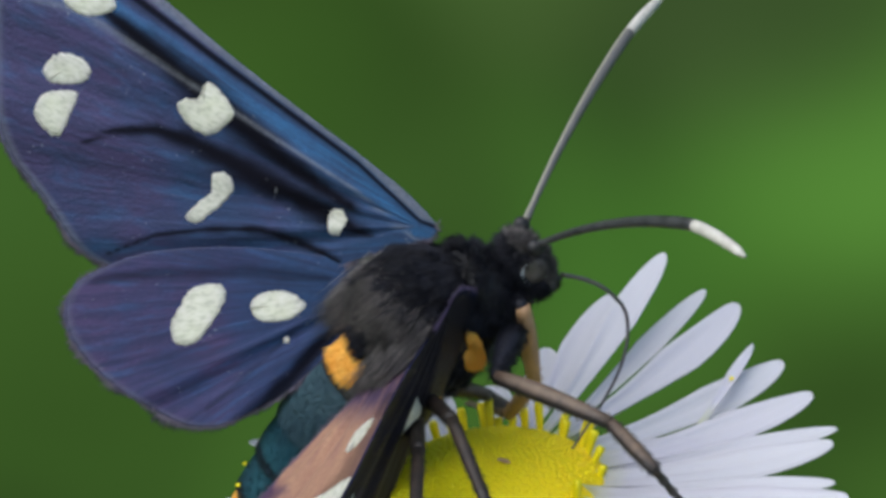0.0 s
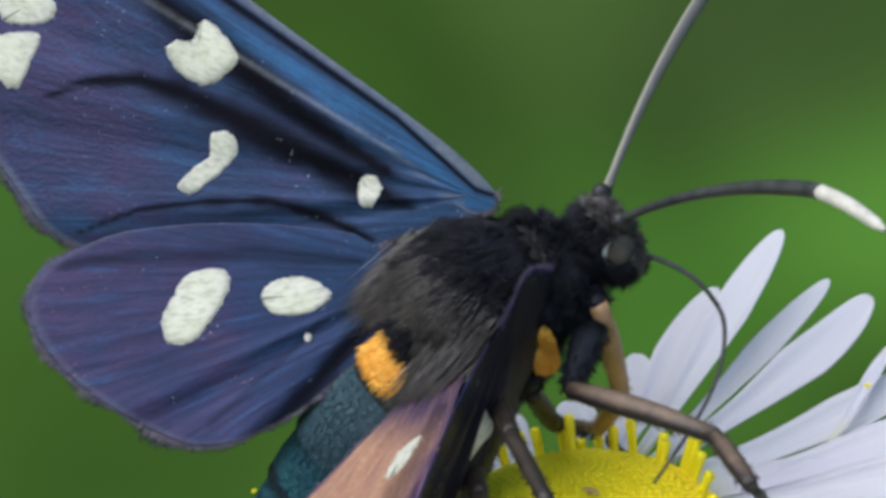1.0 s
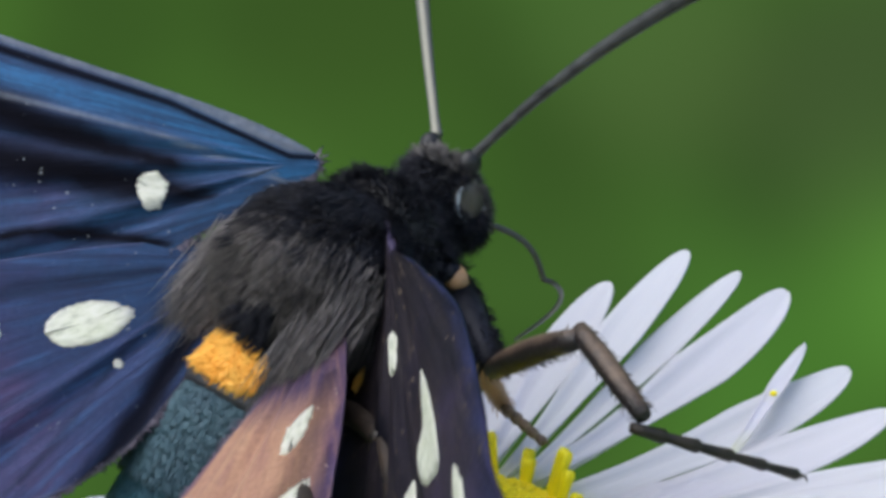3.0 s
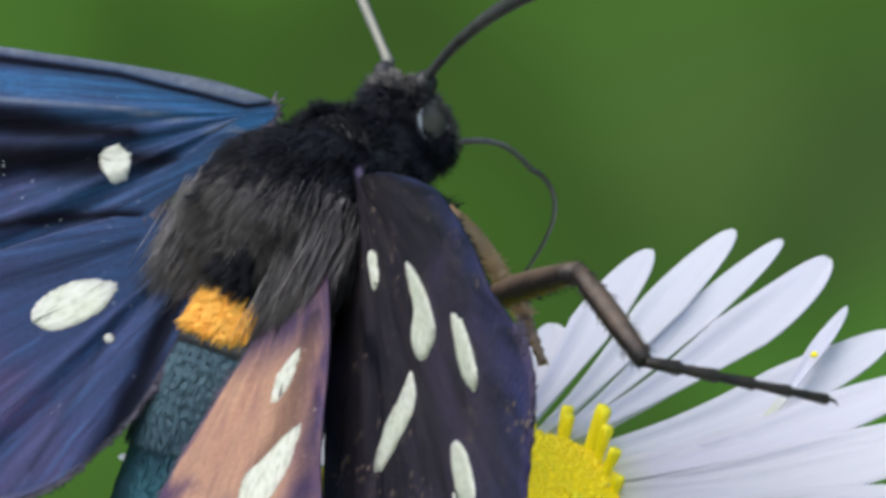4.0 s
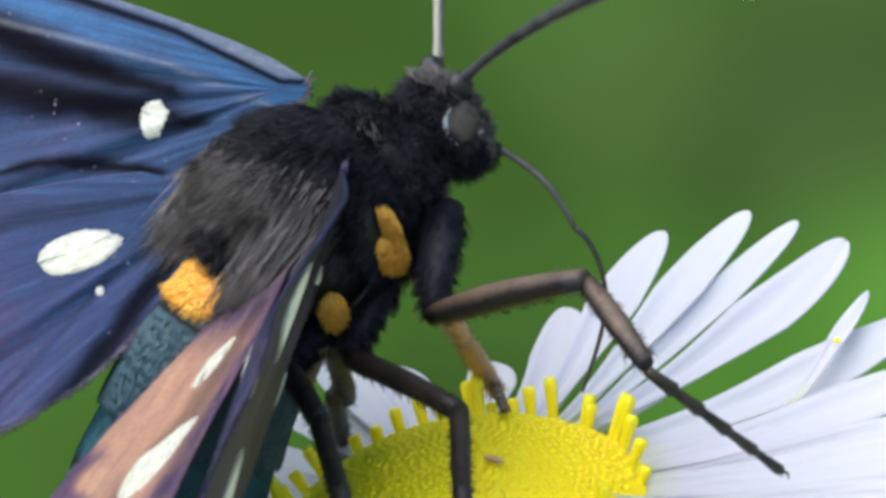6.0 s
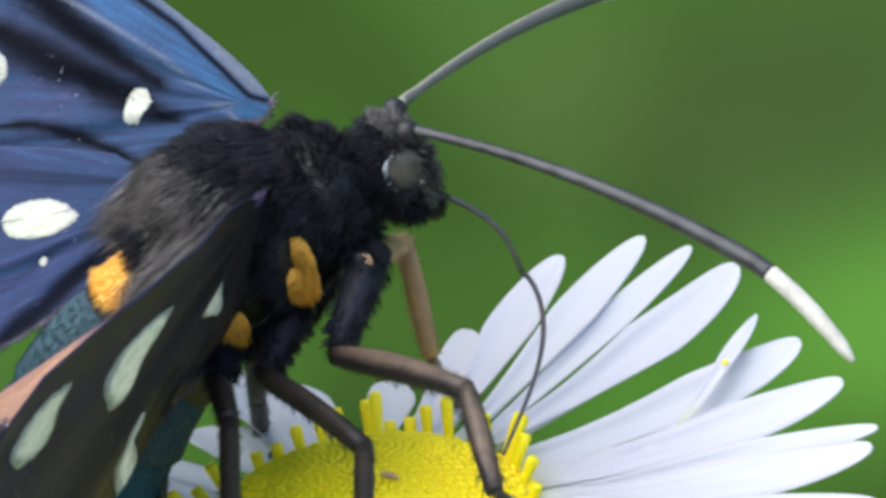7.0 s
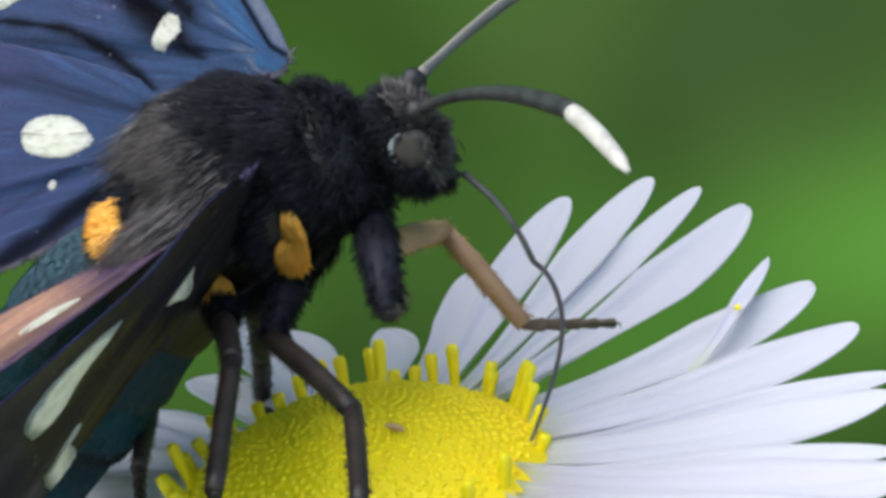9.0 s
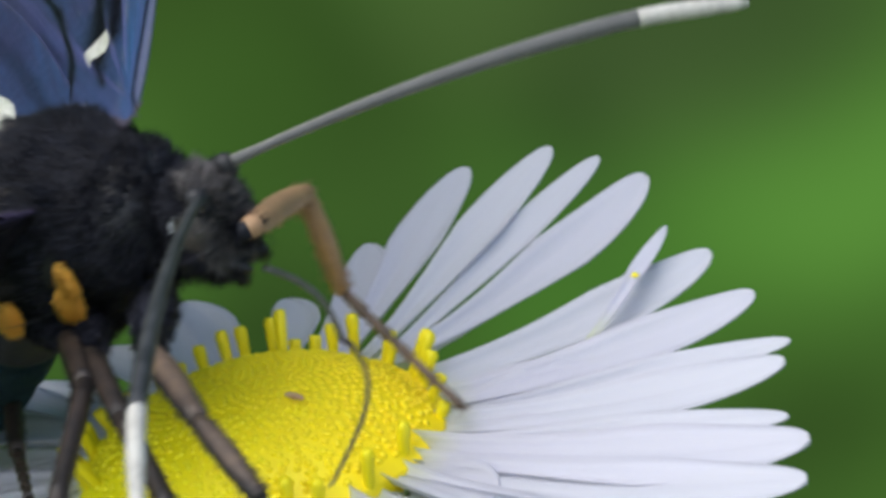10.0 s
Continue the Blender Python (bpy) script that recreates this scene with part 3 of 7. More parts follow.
def build_stem():
    path = spline([(0, 0, -1.0), (0.6, 0.3, -8), (6, -4, -40), (24, -18, -160), (60, -42, -485)], 8, closed=False)
    mesh_ob("stem", *tube(path, np.linspace(0.75, 1.1, len(path)), 12), M_GREEN, flower, "thin green stem")
    for i in range(22):
        a = 2 * math.pi * i / 22
        c, s = math.cos(a), math.sin(a)
        verts = []
        for r, z, w in ((0.9, -1.5, 0.3), (2.4, -1.0, 0.34), (3.3, -0.1, 0.25), (3.6, 0.35, 0.02)):
            for k in (-1, 1):
                verts.append((r * c - k * w * s, r * s + k * w * c, z - 0.05))
                verts.append((r * c - k * w * s, r * s + k * w * c, z + 0.05))
        faces = []
        for k in range(3):
            b = 4 * k
            faces += [(b + 1, b + 3, b + 7, b + 5), (b, b + 4, b + 6, b + 2), (b, b + 1, b + 5, b + 4), (b + 2, b + 6, b + 7, b + 3)]
        mesh_ob("bract", verts, faces, M_GREEN, flower)


build_stem()
grain = mesh_ob("pollen_grain", *ellipsoid((0, 0, 0), (0.07, 0.06, 0.06), 8, 6, 0.2), M_POLLEN, flower)
grain.matrix_local = pose(7.28 * MM, 2.84 * MM, 1.12 * MM)
speck = mesh_ob("dry_speck", *ellipsoid((0, 0, 0), (0.2, 0.07, 0.06), 10, 6, 0.3), M_SPECK, None)
speck.matrix_world = FLOWER_POSE @ pose(0.78 * MM, -1.2 * MM, (disc_z(1.45) + 0.16) * MM, 0, 10, -35)
tagged(speck, "tiny dry brown speck lying on the yellow disc", "speck")

# ---- the moth ----
moth = tagged(new("nine_spotted_moth"), "blue-black moth with white wing spots feeding on the flower", "moth")


def thorax_point(a, b):
    """Point and outward direction on the thorax: a along, b round (0 = top)."""
    th = math.pi * a
    c = np.array([0.0, 0.0, 0.35])
    half = np.array([1.75, 1.65, 1.75])
    d = np.array([math.cos(th), math.sin(th) * math.sin(b), math.sin(th) * math.cos(b)])
    p = c + half * np.sign(d) * np.abs(d) ** 0.9
    n = d / half
    return p, n / np.linalg.norm(n)


def build_thorax():
    verts, faces = ellipsoid((0.0, 0, 0.35), (1.72, 1.6, 1.7), 32, 20, 0.05)
    thorax = mesh_ob("thorax", verts, faces, M_SKIN, moth, "black furry thorax")
    # short black velvet in tufts, smoky hair on the rear half swept back
    roots, dirs, lens = [], [], []
    g = ([], [], [])
    back = np.array([-1.0, 0, 0.1])
    for i in range(34000):
        a, b = math.acos(rng.uniform(-1, 1)) / math.pi, rng.uniform(-math.pi, math.pi)
        p, n = thorax_point(a, b)
        if math.hypot(p[0] - 0.72, (p[2] + 0.06) * 0.6) < 0.48 or math.hypot((p[0] + 0.62) * 0.8, p[2] + 0.34) < 0.62:
            continue
        if p[0] < 0.4 and p[2] > -0.5 and rng.random() < 0.75 - 0.8 * (p[0] + 0.4) and noise.noise(Vector(p * 1.3)) > -0.15:
            g[0].append(p)
            g[1].append(n * 0.24 + back + rng.normal(size=3) * 0.05 + np.array([0, 0.2 * np.sign(p[1]) + 0.35 * noise.noise(Vector(p * 1.9)), -0.2 + 0.35 * noise.noise(Vector(p * 1.9 + 5))]))
            g[2].append(rng.uniform(0.6, 1.25) * float(np.interp(p[0], [-1.6, -0.9, 0.0], [0.32, 0.5, 1.0])))
        else:
            clump = noise.noise(Vector(p * 2.3)) * 0.9
            roots.append(p)
            dirs.append(n * 0.5 + back * 0.85 + rng.normal(size=3) * 0.1 + np.array([clump, noise.noise(Vector(p * 2.3 + 9)) * 0.9, 0]) * 0.7)
            lens.append(rng.uniform(0.3, 0.6) * (1 + 0.5 * max(clump, 0)))
    # collar tuft before the neck
    v, f = ellipsoid((1.55, 0, 0.35), (0.8, 1.2, 1.2), 24, 14, 0.05)
    mesh_ob("collar", v, f, M_SKIN, thorax, "black furry collar")
    for i in range(5200):
        d = rng.normal(size=3)
        d /= np.linalg.norm(d)
        p = np.array([1.55, 0, 0.35]) + d * (0.8, 1.2, 1.2)
        clump = noise.noise(Vector(p * 2.6)) * 0.9
        roots.append(p)
        dirs.append(d * 0.9 + back * 0.3 + rng.normal(size=3) * 0.2 + np.array([clump * 0.7, 0, max(clump, 0)]))
        lens.append(rng.uniform(0.22, 0.42) * (1 + 0.6 * max(clump, 0)))
    tagged(mesh_ob("black_hair", *hairs(roots, dirs, lens, 0.012, clump=0.4, share=40), M_FUR, thorax, "short black hair"), kind="stuff")
    tagged(mesh_ob("grey_hair", *hairs(*g, 0.009, clump=0.3, share=30), M_FUR_GREY, thorax, "long smoky grey hair swept back"), kind="stuff")
    # grey tufts from the wing bases over the waist
    for s in (-1, 1):
        r, d, ln = [], [], []
        for i in range(8000):
            u = rng.uniform(0, 1)
            base = np.array([-0.15 - 1.1 * u, s * (1.12 + 0.3 * math.sin(u * 3)), 1.3 - 0.4 * u]) + rng.normal(size=3) * np.array([0.15, 0.2, 0.18])
            r.append(base)
            d.append(np.array([-1.0, s * 0.12, -0.28]) + rng.normal(size=3) * 0.09)
            ln.append(rng.uniform(0.5, 1.7))
        tagged(mesh_ob("shoulder_tuft", *hairs(r, d, ln, 0.009, clump=0.3, share=40), M_TUFT, thorax, "long smoky grey shoulder tuft"), kind="stuff")
    # orange flank patches
    for c, half in (((0.54, -1.5, -0.28), (0.26, 0.1, 0.32)), ((0.76, -1.49, 0.18), (0.14, 0.1, 0.4)), ((-0.88, -1.58, -0.4), (0.24, 0.12, 0.28))):
        for s in (-1, 1):
            v, f = ellipsoid((c[0], s * abs(c[1]), c[2]), half, 14, 9, 0.35)
            mesh_ob("flank_patch", v, f, M_ORANGE, thorax, "orange flank patch")
            w = rng.uniform(0, 6.283, 500)
            q = np.sqrt(rng.uniform(0, 1, 500))
            rr = [(c[0] + half[0] * 1.05 * k * math.cos(t), s * abs(c[1]) + s * half[1] * math.sqrt(1 - 0.9 * k * k), c[2] + half[2] * 1.05 * k * math.sin(t)) for t, k in zip(w, q)]
            dd = [np.array([-0.4, s * 0.35, -1.0]) + rng.normal(size=3) * 0.2 for _ in rr]
            tagged(mesh_ob("flank_coat", *hairs(rr, dd, [0.2] * 500, 0.02, 0), M_ORANGE, thorax, "short orange hair scales"), kind="stuff")


def build_head():
    verts, faces = ellipsoid((2.95, 0, 0.08), (0.55, 0.74, 0.9), 24, 16, 0.08)
    head = mesh_ob("head", verts, faces, M_SKIN, moth, "dark grey furry head")
    r, d, ln = [], [], []
    k = ([], [], [])
    for i in range(7000):
        n = rng.normal(size=3)
        n /= np.linalg.norm(n)
        p = np.array([2.95, 0, 0.08]) + n * (0.55, 0.74, 0.9)
        if abs(n[1]) > 0.5 and abs(p[2] - 0.26) < 0.3 and abs(p[0] - 2.98) < 0.2:
            continue
        t = (k if n[0] > 0.3 or (n[2] > 0.8 and n[0] > 0.0) else (r, d, ln))
        t[0].append(p)
        t[1].append(n + rng.normal(size=3) * 0.3 + np.array([-0.35, 0, 0]))
        t[2].append(rng.uniform(0.16, 0.36) * (1.15 if n[2] > 0.55 else 1.0))
    tagged(mesh_ob("black_hair", *hairs(r, d, ln, 0.014), M_FUR, head, "short black hair"), kind="stuff")
    tagged(mesh_ob("grey_hair", *hairs(*k, 0.012, clump=0.5, share=25), M_HEAD_HAIR, head, "short smoky grey hair"), kind="stuff")
    for s in (-1, 1):
        v, f = ellipsoid((2.99, s * 0.56, 0.26), (0.37, 0.23, 0.46), 24, 16)
        eye = mesh_ob("eye", v, f, M_EYE, head, "dark glossy compound eye")
        # rear highlight and small front glint of the eye, added as pale tubes
        for first, last in ((1.7, 4.0), (5.2, 5.7)):
            ring = [(2.99 + 0.33 * math.cos(a), s * 0.68, 0.26 + 0.41 * math.sin(a)) for a in np.linspace(first, last, 16)]
            mesh_ob("eye_glint", *tube(ring, np.interp(np.arange(16), [0, 5, 9, 15], [0.012, 0.055, 0.05, 0.012]), 6), M_EYE_GLINT, eye, "pale grey rim")
        v, f = ellipsoid((3.36, s * 0.5, 0.82), (0.22, 0.2, 0.25), 16, 10)
        mesh_ob("antenna_socket", v, f, M_SKIN, head)
        # palp below the face
        pr, pd, pl = [], [], []
        for i in range(300):
            u = rng.uniform(0, 1)
            pr.append(np.array([2.85 + 0.5 * u, s * 0.28, -0.62 - 0.1 * u]) + rng.normal(size=3) * 0.09)
            pd.append(np.array([0.1 + 0.4 * u, s * 0.1, -1.0]) + rng.normal(size=3) * 0.3)
            pl.append(rng.uniform(0.15, 0.4))
        palp = mesh_ob("palp", *tube([(3.1, s * 0.26, -0.5), (3.34, s * 0.28, -0.72), (3.5, s * 0.28, -0.8)], [0.14, 0.14, 0.06], 8), M_SKIN, head, "short dark palp")
        tagged(mesh_ob("beard", *hairs(pr, pd, pl, 0.014, clump=0.55, share=40), M_FUR, palp, "drooping dark hair"), kind="stuff")


def build_abdomen():
    """Seven overlapping rings along a drooping axis, coated with short flat scales; orange belt patch on the first."""
    axis = spline([(-0.9, 0, -0.25), (-1.6, 0, -0.52), (-3.05, 0, -1.08), (-4.4, 0, -2.0), (-5.9, 0, -2.95), (-7.4, 0, -3.85), (-8.8, 0, -4.5)], 10, closed=False)
    n = len(axis)
    rad = np.interp(np.arange(n), [0, 10, 18, 30, 42, 52, 60], [1.15, 1.36, 1.54, 1.6, 1.45, 1.0, 0.3])
    tang = np.gradient(axis, axis=0)
    tang /= np.linalg.norm(tang, axis=1)[:, None]

    def at(u, a, lift=1.0):
        """Point, backward way and outward way at station u and angle a from the top."""
        k = min(int(u), n - 2)
        c = axis[k] + (axis[k + 1] - axis[k]) * (u - k)
        t = tang[k]
        up = np.array([t[2], 0, -t[0]])
        out = math.cos(a) * up + math.sin(a) * np.array([0, 1.0, 0])
        return c + out * (rad[k] + (rad[k + 1] - rad[k]) * (u - k)) * lift, t, out

    abdomen = tagged(new("abdomen"), label="segmented teal-black abdomen with orange belts")
    abdomen.parent = moth
    cuts = [0, 6, 16, 25, 33, 40, 48, 54, n - 1]
    mats = [M_SKIN, M_SKIN, M_TEAL_GREY, M_TEAL, M_TEAL, M_ORANGE, M_TEAL, M_TEAL]
    for k in range(8):
        a, b = cuts[k], cuts[k + 1]
        r = rad[a:b + 1].copy()
        r *= 1 + 0.085 * np.linspace(0.0, 1.0, len(r)) ** 0.6 - 0.04
        r[-1] *= 0.97
        v, f = tube(axis[a:b + 1], r, 32)
        mesh_ob("segment", v, f, mats[k], abdomen, "orange banded segment" if mats[k] is M_ORANGE else "")
        if k < 2:
            continue
        coats = {}
        for i in range(1100 * (b - a)):
            u, w = rng.uniform(a, b - 0.02), rng.uniform(-math.pi, math.pi)
            p, t, o = at(u, w, 0.972 + 0.085 * ((u - a) / (b - a)) ** 0.6)
            mt = mats[k]
            if mt is M_TEAL and (u - a) / (b - a) > 0.82:
                mt = M_TEAL_DARK
            c = coats.setdefault(mt.name, (mt, [], [], []))
            c[1].append(p)
            c[2].append(t + o * 0.015 + rng.normal(size=3) * 0.035)
            c[3].append(rng.uniform(0.1, 0.17))
        for mt, rr, dd, ll in coats.values():
            tagged(mesh_ob("scale_coat", *hairs(rr, dd, ll, 0.02, 0), mt, abdomen), kind="stuff")
    # orange belt patch, set a little to one side, its rear edge slanting
    def belt(q, w):
        """Station on the belt, q from its front to its rear edge."""
        first, last = 7.0 - 2.4 * w, 14.3 - 1.4 * w
        return first + (last - first) * q

    v, f = [], []
    for i in range(9):
        for j in range(13):
            w = -0.55 + 1.35 * j / 12
            pinch = abs(2 * j / 12 - 1) ** 4
            v.append(at(belt(0.5 + (i / 8 - 0.5) * (1 - 0.6 * pinch), w), w, 1.06 - 0.08 * pinch)[0])
    for i in range(8):
        for j in range(12):
            q = i * 13 + j
            f.append((q, q + 1, q + 14, q + 13))
    mesh_ob("belt", v, f, M_ORANGE, abdomen, "bright orange belt patch")
    rr, dd, ll = [], [], []
    for i in range(3400):
        w = rng.uniform(-0.58, 0.83)
        pinch = abs((w - 0.125) / 0.71) ** 4
        p, t, o = at(belt(0.5 + rng.uniform(-0.5, 0.48) * (1 - 0.6 * pinch), w), w, 1.05)
        rr.append(p)
        dd.append(t + o * 0.25 + rng.normal(size=3) * 0.16)
        ll.append(rng.uniform(0.14, 0.32))
    tagged(mesh_ob("belt_coat", *hairs(rr, dd, ll, 0.022, 0), M_ORANGE, abdomen, "short orange hair scales"), kind="stuff")


# -- wings: local x runs out along the wing, y from the front edge to the inner edge
FORE = spline([(-0.55, -0.05), (-0.3, -0.3), (0.7, -0.72), (2.3, -1.2), (4.8, -1.86), (7.3, -2.56), (9.6, -3.28), (12.2, -3.95), (14.2, -4.05), (15.3, -3.3), (15.2, -1.9),
               (14.6, -0.2), (13.9, 1.2), (13.1, 2.1), (11.9, 2.75), (10.9, 3.35), (9.9, 3.9), (8.6, 3.95), (6.9, 3.5), (4.8, 2.95), (2.6, 2.1), (1.2, 1.2), (0.1, 0.5), (-0.4, 0.2)], 9)
# the other forewing is rolled at its base, with a broad rounded shoulder
FORE_ROLLED = spline([(-0.75, 0.3), (-0.3, 0.0), (0.55, -0.15), (1.3, -0.6), (2.7, -1.25), (5.05, -2.05), (7.9, -2.75), (10.75, -3.35), (13.8, -3.8), (15.4, -3.8), (16.5, -3.2), (16.8, -2.0),
                      (16.5, -0.4), (15.6, 1.1), (14.2, 2.2), (12.4, 3.0), (10.9, 3.55), (9.5, 3.95), (8.2, 4.0), (7.1, 3.85), (4.8, 3.55), (2.8, 3.1), (0.35, 2.7), (-0.8, 2.15), (-1.0, 1.45), (-0.95, 0.8)], 9)
HIND = spline([(-0.3, -0.6), (1.4, -1.25), (4.0, -1.8), (6.4, -1.92), (7.7, -1.62), (8.5, -1.2), (8.75, -0.5), (8.4, 0.4), (7.7, 1.25), (6.5, 2.2), (5.1, 3.0), (4.2, 3.15), (3.4, 3.0), (2.2, 2.4), (0.8, 1.3), (-0.2, 0.5)], 10)
# the worn hindwing, its front part tucked under the forewing
HIND_WORN = spline([(-0.3, -0.4), (1.4, -0.75), (2.8, -0.9), (5.0, -1.0), (7.1, -1.25), (8.3, -1.0), (8.75, -0.4), (8.3, 0.4), (7.6, 1.05), (6.7, 1.75), (5.7, 2.4), (4.9, 2.8),
                    (4.4, 2.75), (3.95, 2.55), (2.95, 2.08), (2.15, 1.58), (1.4, 1.08), (0.6, 0.68), (-0.2, 0.35)], 9)
FORE_SPOTS = ([(2.66, 0.42), (2.37, 0.3), (2.12, 0.53), (2.15, 0.89), (2.45, 0.99), (2.64, 0.69)],
              [(6.45, 0.6), (6.0, 0.48), (5.76, 0.77), (6.0, 1.35), (6.54, 1.98), (6.94, 1.96), (6.77, 1.59), (6.38, 1.03)],
              [(7.57, -1.6), (7.23, -1.6), (6.66, -1.32), (6.41, -0.97), (6.98, -0.33), (7.78, -0.4), (8.23, -0.77), (8.0, -1.02), (7.62, -1.14)],
              [(12.6, 0.74), (12.54, 0.24), (11.96, -0.07), (11.45, -0.12), (11.45, 0.47), (11.6, 1.13), (12.2, 1.08)],
              [(12.8, -0.41), (12.6, -0.85), (12.16, -1.06), (11.55, -1.03), (11.26, -0.8), (11.42, -0.46), (12.1, -0.21), (12.5, -0.18)],
              [(12.9, -2.47), (12.3, -2.2), (11.6, -2.3), (11.1, -2.7), (11.6, -3.05), (12.6, -2.95)])
HIND_SPOTS = ([(5.34, -0.29), (4.92, -0.76), (4.27, -0.79), (4.02, -0.53), (4.24, 0.07), (4.8, 0.72), (5.36, 0.76), (5.57, 0.31)],
              [(3.28, -0.13), (2.96, -0.37), (2.4, -0.38), (1.83, -0.08), (1.75, 0.18), (2.22, 0.44), (2.87, 0.42), (3.19, 0.2)],
              [(2.34, 0.99), (2.26, 0.9), (2.17, 0.99), (2.25, 1.08)])
# the rolled forewing's spots are drawn out into drops, and the worn hindwing's are slim
ROLLED_SPOTS = ([(2.3, 0.3), (3.1, 0.4), (3.25, 0.58), (2.5, 0.85)],
                [(5.5, -0.95), (7.45, -1.45), (8.75, -1.4), (8.4, -0.75), (7.85, -0.4), (7.05, -0.35), (6.7, -0.75)],
                [(6.55, 0.45), (7.2, 0.55), (7.2, 1.2), (6.4, 2.25), (6.0, 2.3), (5.8, 1.9), (6.45, 1.0)],
                [(10.4, -2.4), (11.7, -2.75), (12.85, -2.65), (12.55, -2.2), (11.4, -1.95), (10.8, -2.2)],
                [(11.2, -0.7), (12.05, -1.05), (13.15, -1.0), (13.05, -0.6), (11.95, -0.2), (11.3, -0.4)],
                [(11.3, 0.05), (12.0, 0.15), (12.6, 0.45), (12.4, 0.9), (11.8, 1.1), (11.3, 0.7)])
SLIM_SPOTS = ([(2.05, -0.2), (2.65, -0.2), (3.1, 0.05), (3.05, 0.25), (2.45, 0.2)],
              [(4.15, -0.5), (4.85, -0.4), (5.55, -0.1), (5.75, 0.35), (5.35, 0.65), (4.7, 0.6), (4.45, 0.2), (4.25, -0.1)])
FOLDS_FORE = ((-0.14, 0.05), (0.06, 0.055), (0.34, 0.035))
FOLDS_HIND = ((0.32, 0.03), (0.66, 0.1))
# black bands, and one edge shadow painted among them: along, across, half breadth, depth
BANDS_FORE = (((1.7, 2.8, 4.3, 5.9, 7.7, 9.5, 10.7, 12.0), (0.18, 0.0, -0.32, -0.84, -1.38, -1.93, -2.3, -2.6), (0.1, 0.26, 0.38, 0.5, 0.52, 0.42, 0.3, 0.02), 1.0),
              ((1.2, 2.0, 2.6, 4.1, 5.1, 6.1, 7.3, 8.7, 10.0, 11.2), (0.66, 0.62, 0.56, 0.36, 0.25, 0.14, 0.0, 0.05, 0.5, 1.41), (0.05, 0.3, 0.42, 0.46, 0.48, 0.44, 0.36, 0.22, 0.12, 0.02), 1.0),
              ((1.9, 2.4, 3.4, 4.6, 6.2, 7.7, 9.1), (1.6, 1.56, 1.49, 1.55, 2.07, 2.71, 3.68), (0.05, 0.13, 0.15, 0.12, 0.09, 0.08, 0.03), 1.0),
              # shadow along the inner edge, painted in like a band
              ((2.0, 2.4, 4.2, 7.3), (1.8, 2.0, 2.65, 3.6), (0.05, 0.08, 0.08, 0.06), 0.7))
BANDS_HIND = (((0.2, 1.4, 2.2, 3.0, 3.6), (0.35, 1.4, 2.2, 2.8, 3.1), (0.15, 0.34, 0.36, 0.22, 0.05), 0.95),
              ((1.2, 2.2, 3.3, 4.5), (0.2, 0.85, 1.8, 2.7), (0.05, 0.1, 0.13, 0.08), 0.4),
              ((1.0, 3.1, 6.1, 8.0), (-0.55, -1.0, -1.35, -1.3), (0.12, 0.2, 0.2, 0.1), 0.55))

# brown smudges round the worn hindwing's spots
BANDS_WORN = (((1.2, 2.4, 3.6, 4.4, 5.2, 6.1), (-0.45, -0.3, -0.25, 0.0, 0.3, 0.9), (0.15, 0.3, 0.34, 0.42, 0.5, 0.1), 0.5),
              ((3.4, 4.6, 6.0, 7.4), (-0.75, -0.7, -0.75, -0.9), (0.1, 0.22, 0.25, 0.15), 0.4))


def wing_height(x, y, folds, bow):
    """Pleats that fan out from the hinge, a lifted inner part and a curved front edge."""
    flex_in, flex_front = bow
    r, a = math.hypot(x, y), math.atan2(y, max(x, 0.05))
    h = 0.0
    for f, w in folds:
        h -= 0.09 * math.exp(-((a - f) / (w * 1.4)) ** 2)
        h += 0.06 * math.exp(-((a - f - 0.11) / 0.06) ** 2)
    return h * min(r / 2.5, 1.0) * (1.0 - 0.35 * min(r / 14, 1)) + flex_in * min(r / 4, 1.0) * max(y, 0.0) ** 2 - flex_front * max(0.0, 1.5 - front_gap(x, y)) ** 2 * min(max(r - 1.0, 0.0) / 5.0, 1.0)


def front_gap(x, y):
    """Distance behind the forewing's front edge."""
    return y - float(np.interp(x, [0, 2.3, 7.3, 12.2, 15], [-0.3, -1.2, -2.56, -3.95, -4.0]))


def inside(x, y, loop):
    """Whether a point lies in a closed outline."""
    hit = False
    for (x0, y0), (x1, y1) in zip(loop, np.roll(loop, -1, axis=0)):
        if (y0 > y) != (y1 > y) and x < (x1 - x0) * (y - y0) / (y1 - y0) + x0:
            hit = not hit
    return hit


